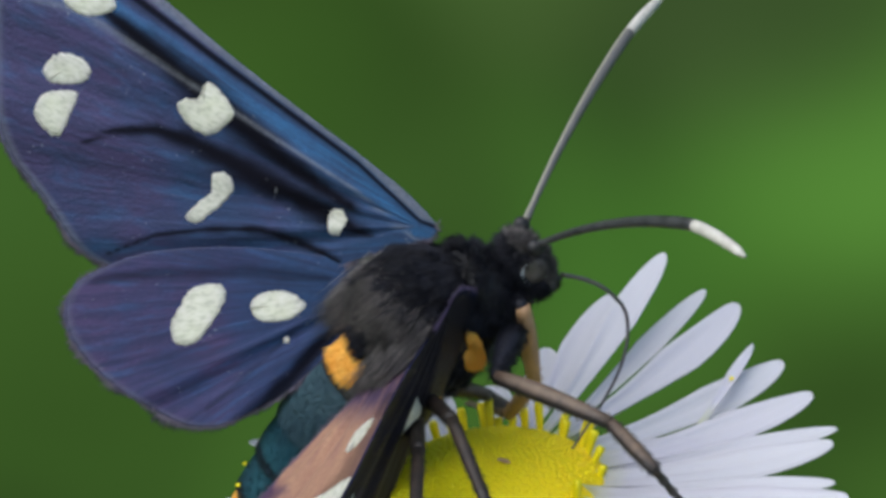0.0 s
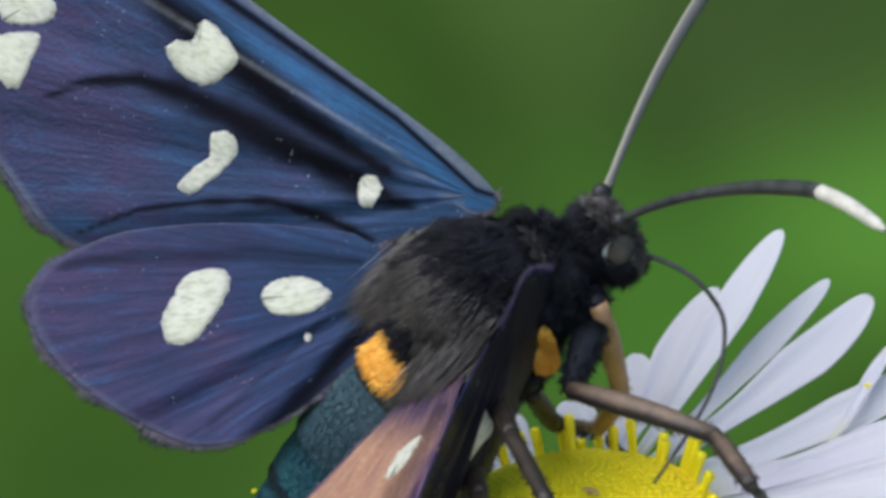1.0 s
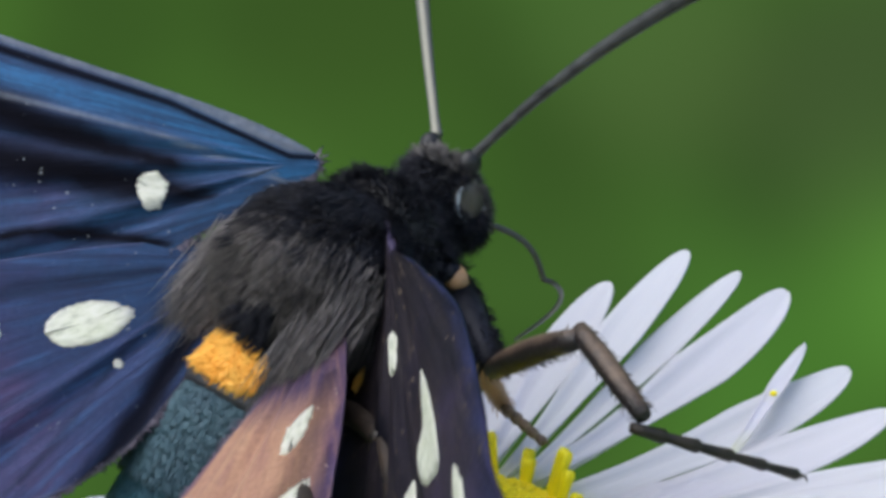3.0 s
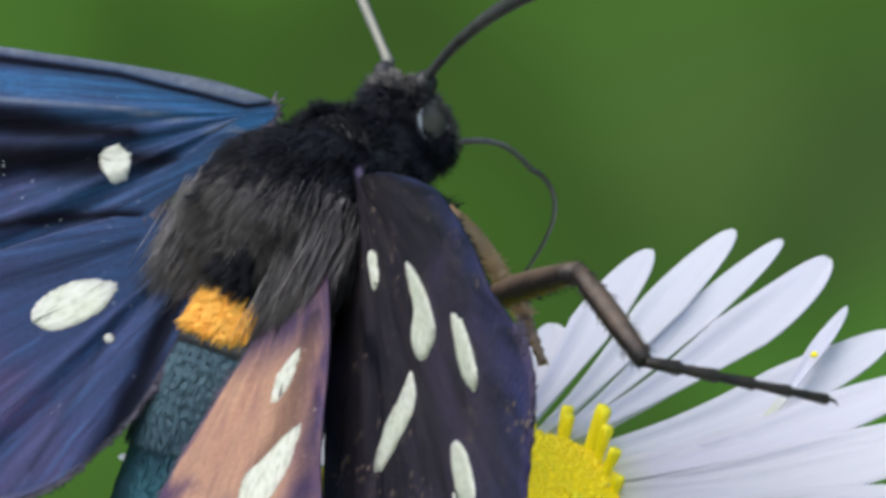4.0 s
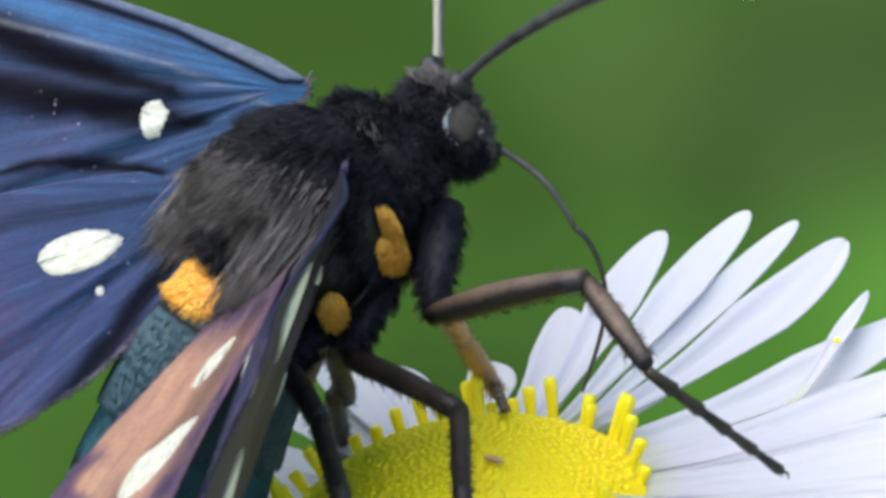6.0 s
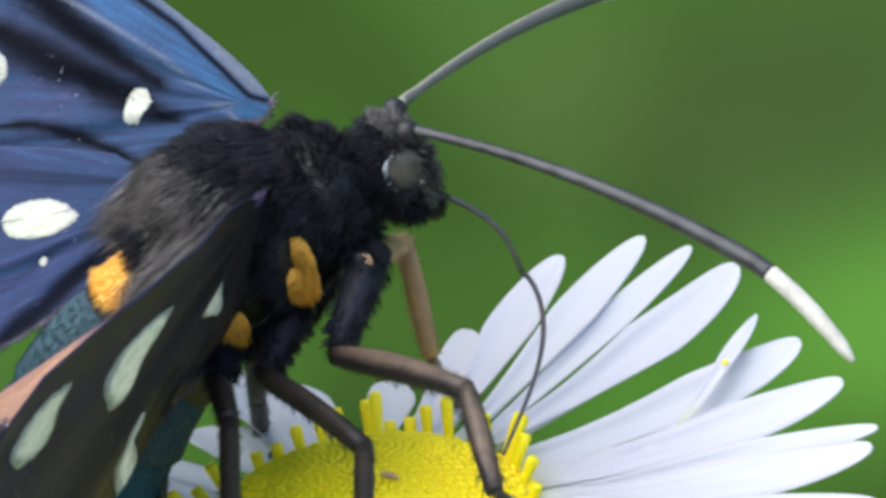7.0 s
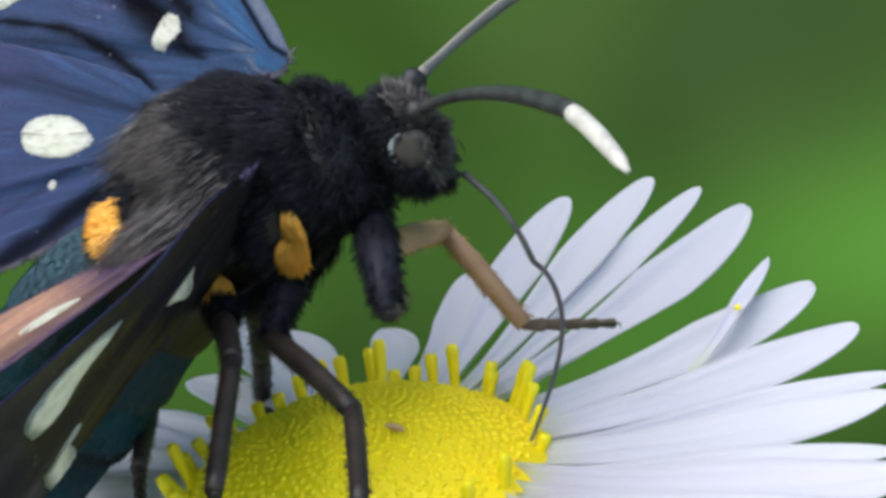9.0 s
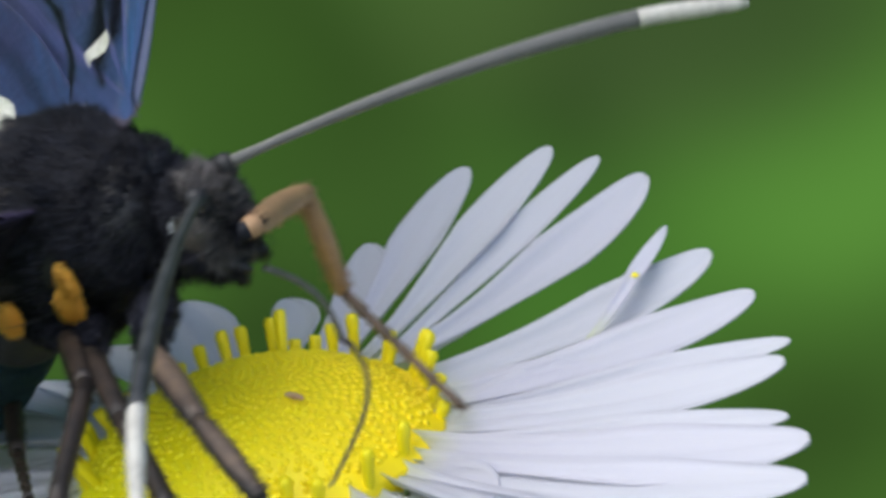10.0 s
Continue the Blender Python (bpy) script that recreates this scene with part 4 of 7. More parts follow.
def wing(name, outline, spots, folds, bands, material, fringe, sign, costa, bow, label, parent):
    """sign -1 makes the left wing, +1 the mirrored right one."""
    n, rings = len(outline), 44
    verts, cols = [], []
    fr = 1 + 0.006 * np.array([noise.noise(Vector((q[0] * 5, q[1] * 5, 0))) + rng.uniform(-0.6, 0.6) for q in outline])
    for side in (0, 1):
        for k in range(rings + 1):
            s = (k / rings) ** 0.8
            for i in range(n):
                x, y = outline[i] * s * (fr[i] if k == rings else 1.0)
                z = wing_height(x, y, folds, bow)
                a, r = math.atan2(y, max(x, 0.05)), math.hypot(x, y)
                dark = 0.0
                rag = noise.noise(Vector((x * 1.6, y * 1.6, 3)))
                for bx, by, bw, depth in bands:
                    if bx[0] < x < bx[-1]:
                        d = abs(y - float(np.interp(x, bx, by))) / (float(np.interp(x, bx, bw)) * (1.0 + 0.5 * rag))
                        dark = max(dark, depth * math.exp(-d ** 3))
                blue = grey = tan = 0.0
                # bluish highlight round the rolled forewing's margin, put in as colour
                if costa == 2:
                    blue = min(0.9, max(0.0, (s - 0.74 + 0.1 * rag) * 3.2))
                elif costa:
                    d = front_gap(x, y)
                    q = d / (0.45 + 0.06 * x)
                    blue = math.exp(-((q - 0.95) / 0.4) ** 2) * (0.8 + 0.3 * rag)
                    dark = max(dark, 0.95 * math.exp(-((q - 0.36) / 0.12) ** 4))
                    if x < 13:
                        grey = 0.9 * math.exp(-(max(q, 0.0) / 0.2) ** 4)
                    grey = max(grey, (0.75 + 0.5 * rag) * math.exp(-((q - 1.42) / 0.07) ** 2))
                if k >= rings - 1 and not (costa and x < 10 and y < 0):
                    grey = max(grey, 0.5)
                tan = max(0.0, min(1.0, (y + 1.0 + 0.7 * noise.noise(Vector((x, y, 8)))) * 1.2)) * max(0.0, min(1.0, (0.9 + 0.22 * rag - s) * 6)) * min(1, max(0, (r - 1.4)))
                verts.append((x, sign * y, -sign * (z - 0.05 * side)))
                cols.append((dark, blue, grey, tan))
    m = (rings + 1) * n
    faces = []
    loops = [spline(pts, 5) for pts in spots]
    cores = [q.mean(0) + (q - q.mean(0)) * 0.97 for q in loops]
    for k in range(rings):
        for i in range(n):
            j = (i + 1) % n
            a, b, c, d = k * n + i, k * n + j, (k + 1) * n + j, (k + 1) * n + i
            mid = (np.array(verts[a]) + np.array(verts[c])) / 2
            if any(abs(mid[0] - q[:, 0].mean()) < 1.5 and all(inside(verts[p][0], sign * verts[p][1], q) for p in (a, b, c, d)) for q in cores):
                continue
            faces.append((a, d, c, b))
            faces.append((m + a, m + b, m + c, m + d))
    for i in range(n):
        j = (i + 1) % n
        a, b = rings * n + i, rings * n + j
        faces.append((a, m + a, m + b, b))
    ob = mesh_ob(name, verts, faces, material, parent, label, colours=cols)
    for pts in spots:
        loop = spline(pts, 9)
        loop = loop + rng.normal(size=loop.shape) * 0.014
        c = loop.mean(0)
        sv, sf = [], []
        k = len(loop)
        for side in (0, 1):
            off = 0.035 if side == 0 else -0.085
            for f in (1.0, 0.8, 0.4):
                for q in loop:
                    x, y = c + (q - c) * f
                    drop = 0.02 if f == 1.0 else 0.0
                    sv.append((x, sign * y, -sign * (wing_height(x, y, folds, bow) + off - drop * (1 if side == 0 else -1))))
            sv.append((c[0], sign * c[1], -sign * (wing_height(c[0], c[1], folds, bow) + off)))
        h = 3 * k + 1
        for side in (0, 1):
            o = side * h
            flip = side == 0
            for ring in (0, 1):
                for i in range(k):
                    j = (i + 1) % k
                    q = (o + ring * k + i, o + ring * k + j, o + ring * k + k + j, o + ring * k + k + i)
                    sf.append(q[::-1] if flip else q)
            for i in range(k):
                q = (o + 2 * k + i, o + 2 * k + (i + 1) % k, o + 3 * k)
                sf.append(q[::-1] if flip else q)
        for i in range(k):
            j = (i + 1) % k
            q = (i, j, h + j, h + i)
            sf.append(q)
        mesh_ob("wing_spot", sv, sf, M_SPOT, ob)
    # ragged hair fringe round the outer and inner margin
    rr, dd, ll = [], [], []
    for i in range(n):
        p0, p1 = outline[i], outline[(i + 1) % n]
        if p0[1] < -0.2 and p0[0] < (14.0 if costa else 7.5):
            continue
        step = p1 - p0
        out = np.array([step[1], -step[0]])
        out /= max(np.linalg.norm(out), 1e-6)
        if out @ (p0 - outline.mean(0)) < 0:
            out = -out
        wear = 0.7 + 0.9 * noise.noise(Vector((p0[0] * 1.3, p0[1] * 1.3, 5)))
        for k in range(int(26 * np.linalg.norm(step) / 0.2)):
            x, y = p0 + step * rng.uniform(0, 1) - out * rng.uniform(0, 0.12)
            way = out + rng.normal(size=2) * 0.22
            rr.append((x, sign * y, -sign * (wing_height(x, y, folds, bow) - 0.025)))
            dd.append((way[0], sign * way[1], rng.normal() * 0.1))
            ll.append(max(0.08, 0.26 * wear * rng.uniform(0.5, 1.2)))
    tagged(mesh_ob("wing_fringe", *hairs(rr, dd, ll, 0.02, 0), fringe, ob), kind="stuff")
    return ob


build_thorax()
build_head()
build_abdomen()
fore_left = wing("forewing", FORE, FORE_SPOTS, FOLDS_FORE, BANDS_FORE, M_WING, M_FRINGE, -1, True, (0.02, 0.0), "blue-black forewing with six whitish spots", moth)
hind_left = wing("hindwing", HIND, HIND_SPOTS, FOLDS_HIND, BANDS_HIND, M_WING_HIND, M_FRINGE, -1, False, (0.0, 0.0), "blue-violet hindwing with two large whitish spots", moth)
fore_right = wing("forewing", FORE_ROLLED, ROLLED_SPOTS, FOLDS_FORE, BANDS_FORE[2:3], M_WING_DARK, M_FRINGE_DARK, 1, 2, (0.085, 0.2), "violet-black forewing with six whitish spots", moth)
hind_right = wing("hindwing", HIND_WORN, SLIM_SPOTS, FOLDS_HIND[:1], BANDS_WORN, M_WING_TAN, M_FRINGE, 1, False, (0.0, 0.0), "worn copper-brown hindwing with whitish spots", moth)


def axes(o, u, v):
    """A wing's pose in the moth from its hinge, its long axis and its way to the inner edge."""
    u = Vector(u).normalized()
    v = Vector(v)
    v = (v - u * v.dot(u)).normalized()
    return Matrix.Translation(Vector(o) * MM) @ Matrix((u, -v, u.cross(-v))).transposed().to_4x4()


fore_left.matrix_local = axes((1.1, 1.5, 1.77), (-0.54, 0.82, 0.18), (-0.77, -0.40, -0.49))
hind_left.matrix_local = axes((-1.0, 1.3, 0.9), (-0.86, 0.50, 0.08), (-0.49, -0.81, -0.33))


# -- legs, antennae, tongue: each piece runs along its own x from its joint
def limb(name, length, radii, material, parent, label="", bend=0.0):
    k = 9
    path = [(length * i / (k - 1), 0, bend * math.sin(math.pi * i / (k - 1))) for i in range(k)]
    r = np.interp(np.linspace(0, 1, k), np.linspace(0, 1, len(radii)), radii)
    v, f = tube(path, r, 12)
    return mesh_ob(name, v, f, material, parent, label)


def tarsus_mesh(name, length, material, parent):
    """Five short joints and a hooked claw."""
    pts, rad = [], []
    for j in range(5):
        for u, w in ((0.0, 0.8), (0.5, 0.95), (0.92, 1.15), (1.0, 0.75)):
            pts.append((length * (j + u) / 5, 0, 0.0))
            rad.append(0.115 * w * (1 - 0.06 * j))
    pts = [(x + 0.001 * i, y, z) for i, (x, y, z) in enumerate(pts)]
    v, f = tube(pts, rad, 9)
    for s in (-1, 1):
        b = len(v)
        cv, cf = tube([(length, 0, 0), (length + 0.1, s * 0.07, 0.02), (length + 0.16, s * 0.1, -0.06)], [0.03, 0.025, 0.008], 5)
        v = list(v) + cv
        f += [tuple(b + i for i in t) for t in cf]
    return mesh_ob(name, v, f, material, parent)


LEG_LENGTHS = {"F": (2.3, 3.5, 2.2, 3.4), "M": (1.8, 3.0, 3.2, 3.0), "H": (1.6, 2.6, 3.6, 3.0)}
LEG_TARSUS = {"leg_LF": 3.2}


def leg(key):
    a, b, c, d = LEG_LENGTHS[key[-1]]
    d = LEG_TARSUS.get(key, d)
    tan = key == "leg_LF"
    thick = 1.0 if key[-1] == "F" else 0.85
    m = M_LEG_TAN if tan else (M_LEG_BROWN if key == "leg_RF" else M_LEG)
    root = limb("leg", a, [0.34 * thick, 0.38 * thick, 0.28 * thick, 0.17 * thick], M_FUR, moth, "tan-scaled jointed leg" if tan else "dark brown jointed leg")
    rr, dd = [], []
    for i in range(900):
        w, x = rng.uniform(0, 6.28), rng.uniform(0.05, 0.95)
        way = np.array([1.2, math.cos(w), math.sin(w)])
        rr.append(np.array([a * x, 0, 0]) + way * (0, (0.36 - 0.16 * x) * thick, (0.36 - 0.16 * x) * thick))
        dd.append(way)
    tagged(mesh_ob("leg_hair", *hairs(rr, dd, rng.uniform(0.1, 0.36, 900), 0.01, 0, clump=0.4, share=20), M_FUR, root), kind="stuff")
    fem = limb("femur", b, [0.19, 0.25 * thick, 0.23 * thick, 0.18], m, root, "", 0.06)
    tib = limb("tibia", c, [0.16, 0.2 * thick, 0.19 * thick, 0.15], m, root, "", 0.02)
    for piece, run, girth in ((fem, b, 0.2), (tib, c, 0.17)):
        rr, dd = [], []
        for i in range(260):
            w, x = rng.uniform(0, 6.28), rng.uniform(0.04, 0.97)
            rr.append((run * x, girth * thick * math.cos(w), girth * thick * math.sin(w)))
            dd.append((1.3, math.cos(w), math.sin(w)))
        tagged(mesh_ob("leg_bristle", *hairs(rr, dd, rng.uniform(0.08, 0.2, 260), 0.009, 0), m, piece), kind="stuff")
    tar = tarsus_mesh("tarsus", d, M_LEG_TAN_DARK if tan else M_LEG, root)
    return root, fem, tib, tar


legs = {k: leg(k) for k in ("leg_RF", "leg_RM", "leg_RH", "leg_LF", "leg_LM", "leg_LH")}


def antenna(material, bow, hook):
    """A bowed, finely ringed shaft that thickens outwards, with a white end."""
    length, n = 9.3, 150
    cut = int(n * 0.79)
    pts, rad = [], []
    for i in range(n):
        u = i / (n - 1)
        pts.append((length * u, 0, bow * 4 * u * (1 - u) + hook * (0.109 * u - max(0, u - 0.75) ** 1.6)))
        r = np.interp(u, [0, 0.06, 0.3, 0.7, 0.9, 0.97, 1.0], [0.11, 0.085, 0.11, 0.155, 0.15, 0.12, 0.05])
        rad.append(r * (1 + 0.07 * (i % 2)))
    ob = mesh_ob("antenna", *tube(pts[:cut + 1], rad[:cut + 1], 9), material, moth, "long dark antenna with a white end")
    mesh_ob("antenna_tip", *tube(pts[cut:], rad[cut:], 9), M_ANT_TIP, ob, "white antenna end")
    return ob


for place in ((-6.6, 0.3, -1.45), (-6.2, 1.0, -1.6)):
    mesh_ob("pollen_grain", *ellipsoid(place, (0.07, 0.06, 0.06), 8, 6, 0.2), M_POLLEN, moth)
antenna_right = antenna(M_ANT, 0.45, 5.0)
antenna_left = antenna(M_ANT_GREY, 0.28, 1.5)

tongue = mesh_ob("proboscis", *tube([(1.95 * u, 0, 0.28 * math.sin(math.pi * u)) for u in np.linspace(0, 1, 12)], np.linspace(0.062, 0.052, 12), 8), M_TONGUE_PALE, moth, "thin dark curved feeding tube")
tongue_tip = mesh_ob("proboscis_end", *tube([(4.3 * u, 0, 0.5 * math.sin(math.pi * u ** 0.7)) for u in np.linspace(0, 1, 24)], np.linspace(0.052, 0.032, 24), 8), M_TONGUE, tongue)


# ---- what moves ----
def motions():
    """The moth turning on the flower, its wings, legs, feelers and tongue, and three petals that its feet push."""
    walk(moth, [
        (0, pose(-0.001437, -0.000926, 0.505240, 31.43, -33.05, 3.73)),
        (0.5, pose(-0.001447, -0.000919, 0.505218, 32.88, -33.35, 4.06)),
        (1, pose(-0.001607, -0.000895, 0.505359, 32.09, -31.66, 6.02)),
        (1.5, pose(-0.001540, -0.000899, 0.505284, 30.89, -29.66, 8.59)),
        (2, pose(-0.001175, -0.000853, 0.505420, 28.09, -30.87, 21.72)),
        (2.2, pose(-0.001144, -0.000848, 0.505450, 26.99, -31.90, 24.83)),
        (3.3, pose(-0.001303, -0.000970, 0.505458, 11.71, -31.64, 41.35)),
        (3.5, pose(-0.001929, -0.000956, 0.505545, 10.38, -40.39, 43.05)),
        (4, pose(-0.002239, -0.000979, 0.505550, 6.61, -39.67, 43.82)),
        (4.5, pose(-0.002537, -0.000997, 0.505504, 3.78, -37.54, 44.94)),
        (5, pose(-0.002420, -0.000983, 0.505734, 6.26, -35.48, 37.07)),
        (5.5, pose(-0.002698, -0.001074, 0.505688, 5.75, -34.69, 33.49)),
        (5.7, pose(-0.002674, -0.001077, 0.505689, 8.62, -35.32, 30.71)),
        (6.8, pose(-0.002054, -0.000947, 0.505739, 17.74, -28.18, 4.54)),
        (7, pose(-0.001990, -0.000939, 0.505791, 18.19, -27.16, 5.76)),
        (7.5, pose(-0.001880, -0.000963, 0.505811, 19.28, -23.26, 4.16)),
        (8, pose(-0.001861, -0.000962, 0.505800, 21.30, -27.57, -8.44)),
        (8.5, pose(-0.001933, -0.000963, 0.505680, 24.51, -18.85, -5.58)),
        (9, pose(-0.001949, -0.000973, 0.505630, 26.31, -21.77, -6.27)),
        (9.5, pose(-0.002154, -0.000918, 0.505450, 29.66, -19.19, -13.62)),
        (10, pose(-0.003127, -0.001089, 0.504514, 27.56, -10.94, -37.65))])
    walk(fore_right, [
        (0, pose(0.000658, -0.002022, 0.002088, -103.82, 9.52, -143.05)),
        (0.5, pose(0.000656, -0.002005, 0.002105, -101.38, 13.06, -143.58)),
        (1, pose(0.000613, -0.002007, 0.002105, -98.93, 16.61, -143.97)),
        (1.5, pose(0.000586, -0.002006, 0.002105, -92.93, 9.26, -142.50)),
        (2, pose(0.000423, -0.001949, 0.002130, -87.20, 1.80, -141.83)),
        (2.2, pose(0.000389, -0.001934, 0.002131, -89.50, 0.36, -140.87)),
        (3.3, pose(0.000616, -0.001378, 0.001461, -118.02, -12.66, -125.95)),
        (3.5, pose(0.000616, -0.001378, 0.001461, -118.03, -14.49, -126.52)),
        (4, pose(0.000616, -0.001378, 0.001461, -117.42, -12.47, -126.69)),
        (4.5, pose(0.000616, -0.001378, 0.001461, -116.32, -9.24, -127.27)),
        (5, pose(0.000616, -0.001378, 0.001461, -117.21, -11.69, -128.56)),
        (5.5, pose(0.000616, -0.001378, 0.001461, -125.52, -9.09, -127.78)),
        (5.7, pose(0.000616, -0.001378, 0.001461, -125.86, -12.74, -126.64)),
        (6.8, pose(0.000616, -0.001378, 0.001461, -118.14, -6.75, -118.37)),
        (7, pose(0.000616, -0.001378, 0.001461, -117.29, -8.56, -118.25)),
        (7.5, pose(0.000616, -0.001378, 0.001461, -116.12, -11.47, -119.80)),
        (8, pose(0.000616, -0.001378, 0.001461, -119.17, -5.90, -106.88)),
        (8.5, pose(0.000616, -0.001378, 0.001461, -121.91, -15.11, -117.96)),
        (9, pose(0.000616, -0.001378, 0.001461, -120.35, -7.38, -116.37)),
        (9.5, pose(0.000616, -0.001378, 0.001461, -124.67, -14.69, -110.25)),
        (10, pose(0.000616, -0.001378, 0.001461, -125.52, -14.42, -110.75))])
    walk(hind_right, [
        (0, pose(-0.001191, -0.001248, 0.000849, -166.13, -8.32, -130.04)),
        (0.5, pose(-0.001191, -0.001248, 0.000849, -165.65, -9.10, -132.86)),
        (1, pose(-0.001191, -0.001248, 0.000849, -165.55, -7.06, -133.21)),
        (1.5, pose(-0.001191, -0.001248, 0.000849, -166.04, -11.88, -130.59)),
        (2, pose(-0.001191, -0.001248, 0.000849, -164.60, -15.72, -137.01)),
        (2.2, pose(-0.001191, -0.001248, 0.000849, -164.53, -13.08, -137.24)),
        (3.3, pose(-0.001191, -0.001248, 0.000849, -163.98, -6.62, -140.79)),
        (3.5, pose(-0.001191, -0.001248, 0.000849, -164.12, -8.93, -140.75)),
        (4, pose(-0.001191, -0.001248, 0.000849, -164.50, -4.56, -143.99)),
        (4.5, pose(-0.001191, -0.001248, 0.000849, -165.61, -1.28, -143.62)),
        (5, pose(-0.001191, -0.001248, 0.000849, -164.55, -3.35, -144.08)),
        (5.5, pose(-0.001191, -0.001248, 0.000849, -164.84, 0.32, -144.34)),
        (5.7, pose(-0.001191, -0.001248, 0.000849, -164.85, -2.22, -143.66)),
        (6.8, pose(-0.001191, -0.001248, 0.000849, -164.19, -2.94, -145.18)),
        (7, pose(-0.001191, -0.001248, 0.000849, -164.09, -3.05, -145.42)),
        (7.5, pose(-0.001191, -0.001248, 0.000849, -163.88, -3.27, -145.90)),
        (8, pose(-0.001191, -0.001248, 0.000849, -163.70, -3.44, -146.29)),
        (8.5, pose(-0.001191, -0.001248, 0.000849, -163.57, -3.58, -146.59)),
        (9, pose(-0.001191, -0.001248, 0.000849, -163.47, -3.68, -146.81)),
        (9.5, pose(-0.001191, -0.001248, 0.000849, -163.41, -3.74, -146.95)),
        (10, pose(-0.001191, -0.001248, 0.000849, -163.38, -3.77, -147.02))])
    walk(antenna_right, [
        (0, pose(0.003427, -0.000483, 0.000858, -37.03, -21.27, -61.20)),
        (0.5, pose(0.003427, -0.000483, 0.000858, -34.72, -14.32, -58.47)),
        (1, pose(0.003427, -0.000483, 0.000858, -35.71, -23.81, -64.08)),
        (1.5, pose(0.003427, -0.000483, 0.000858, -36.81, -28.01, -58.48)),
        (2, pose(0.003427, -0.000483, 0.000858, -37.43, -29.76, -55.50)),
        (2.2, pose(0.003427, -0.000483, 0.000858, -39.29, -28.00, -62.97)),
        (3.3, pose(0.003427, -0.000483, 0.000858, -36.33, -30.98, -65.37)),
        (3.5, pose(0.003427, -0.000483, 0.000858, -0.47, -36.76, -92.68)),
        (4, pose(0.003427, -0.000483, 0.000858, -10.04, -28.85, -94.84)),
        (4.5, pose(0.003427, -0.000483, 0.000858, -35.25, -29.46, -82.74)),
        (5, pose(0.003427, -0.000483, 0.000858, -30.92, -28.28, -84.08)),
        (5.5, pose(0.003427, -0.000483, 0.000858, -26.88, -9.30, -75.27)),
        (5.7, pose(0.003427, -0.000483, 0.000858, -31.73, -21.28, -77.12)),
        (6.8, pose(0.003427, -0.000483, 0.000858, -28.68, 7.87, -59.29)),
        (7, pose(0.003427, -0.000483, 0.000858, -34.41, 24.93, -56.82)),
        (7.5, pose(0.003427, -0.000483, 0.000858, -53.36, -28.76, -64.65)),
        (8, pose(0.003427, -0.000483, 0.000858, -25.32, 5.65, -65.19)),
        (8.5, pose(0.003427, -0.000483, 0.000858, -14.53, 0.78, -73.80)),
        (9, pose(0.003427, -0.000483, 0.000858, -20.77, -16.86, -64.46)),
        (9.5, pose(0.003427, -0.000483, 0.000858, -10.90, -13.29, -77.13)),
        (10, pose(0.003427, -0.000483, 0.000858, -6.51, 1.81, -64.22))])
    walk(antenna_left, [
        (0, pose(0.003543, 0.000500, 0.000899, -15.53, 12.34, 46.57)),
        (0.5, pose(0.003543, 0.000500, 0.000899, -13.52, 13.08, 45.45)),
        (1, pose(0.003543, 0.000500, 0.000899, -14.84, 19.42, 51.86)),
        (1.5, pose(0.003543, 0.000500, 0.000899, -12.19, 12.70, 51.53)),
        (2, pose(0.003543, 0.000500, 0.000899, -7.43, 11.89, 52.33)),
        (2.2, pose(0.003543, 0.000500, 0.000899, 1.21, 26.35, 59.67)),
        (3.3, pose(0.003543, 0.000500, 0.000899, 0.53, -1.45, 46.01)),
        (3.5, pose(0.003543, 0.000500, 0.000899, 2.78, -1.16, 57.83)),
        (4, pose(0.003543, 0.000500, 0.000899, 9.45, 4.93, 54.52)),
        (4.5, pose(0.003543, 0.000500, 0.000899, 10.10, 3.42, 45.45)),
        (5, pose(0.003543, 0.000500, 0.000899, 8.03, 8.18, 49.58)),
        (5.5, pose(0.003543, 0.000500, 0.000899, 1.71, 21.21, 31.80)),
        (5.7, pose(0.003543, 0.000500, 0.000899, 2.32, 12.66, 44.27)),
        (6.8, pose(0.003543, 0.000500, 0.000899, 2.87, 2.30, 66.97)),
        (7, pose(0.003543, 0.000500, 0.000899, -7.32, 23.09, 49.99)),
        (7.5, pose(0.003543, 0.000500, 0.000899, -9.80, 10.89, 53.36)),
        (8, pose(0.003543, 0.000500, 0.000899, -17.29, 21.69, 30.67)),
        (8.5, pose(0.003543, 0.000500, 0.000899, -18.63, 20.99, 47.74)),
        (9, pose(0.003543, 0.000500, 0.000899, -11.25, 21.15, 59.66)),
        (9.5, pose(0.003543, 0.000500, 0.000899, -3.20, 17.38, 80.64)),
        (10, pose(0.003543, 0.000500, 0.000899, -23.89, 12.58, 46.05))])
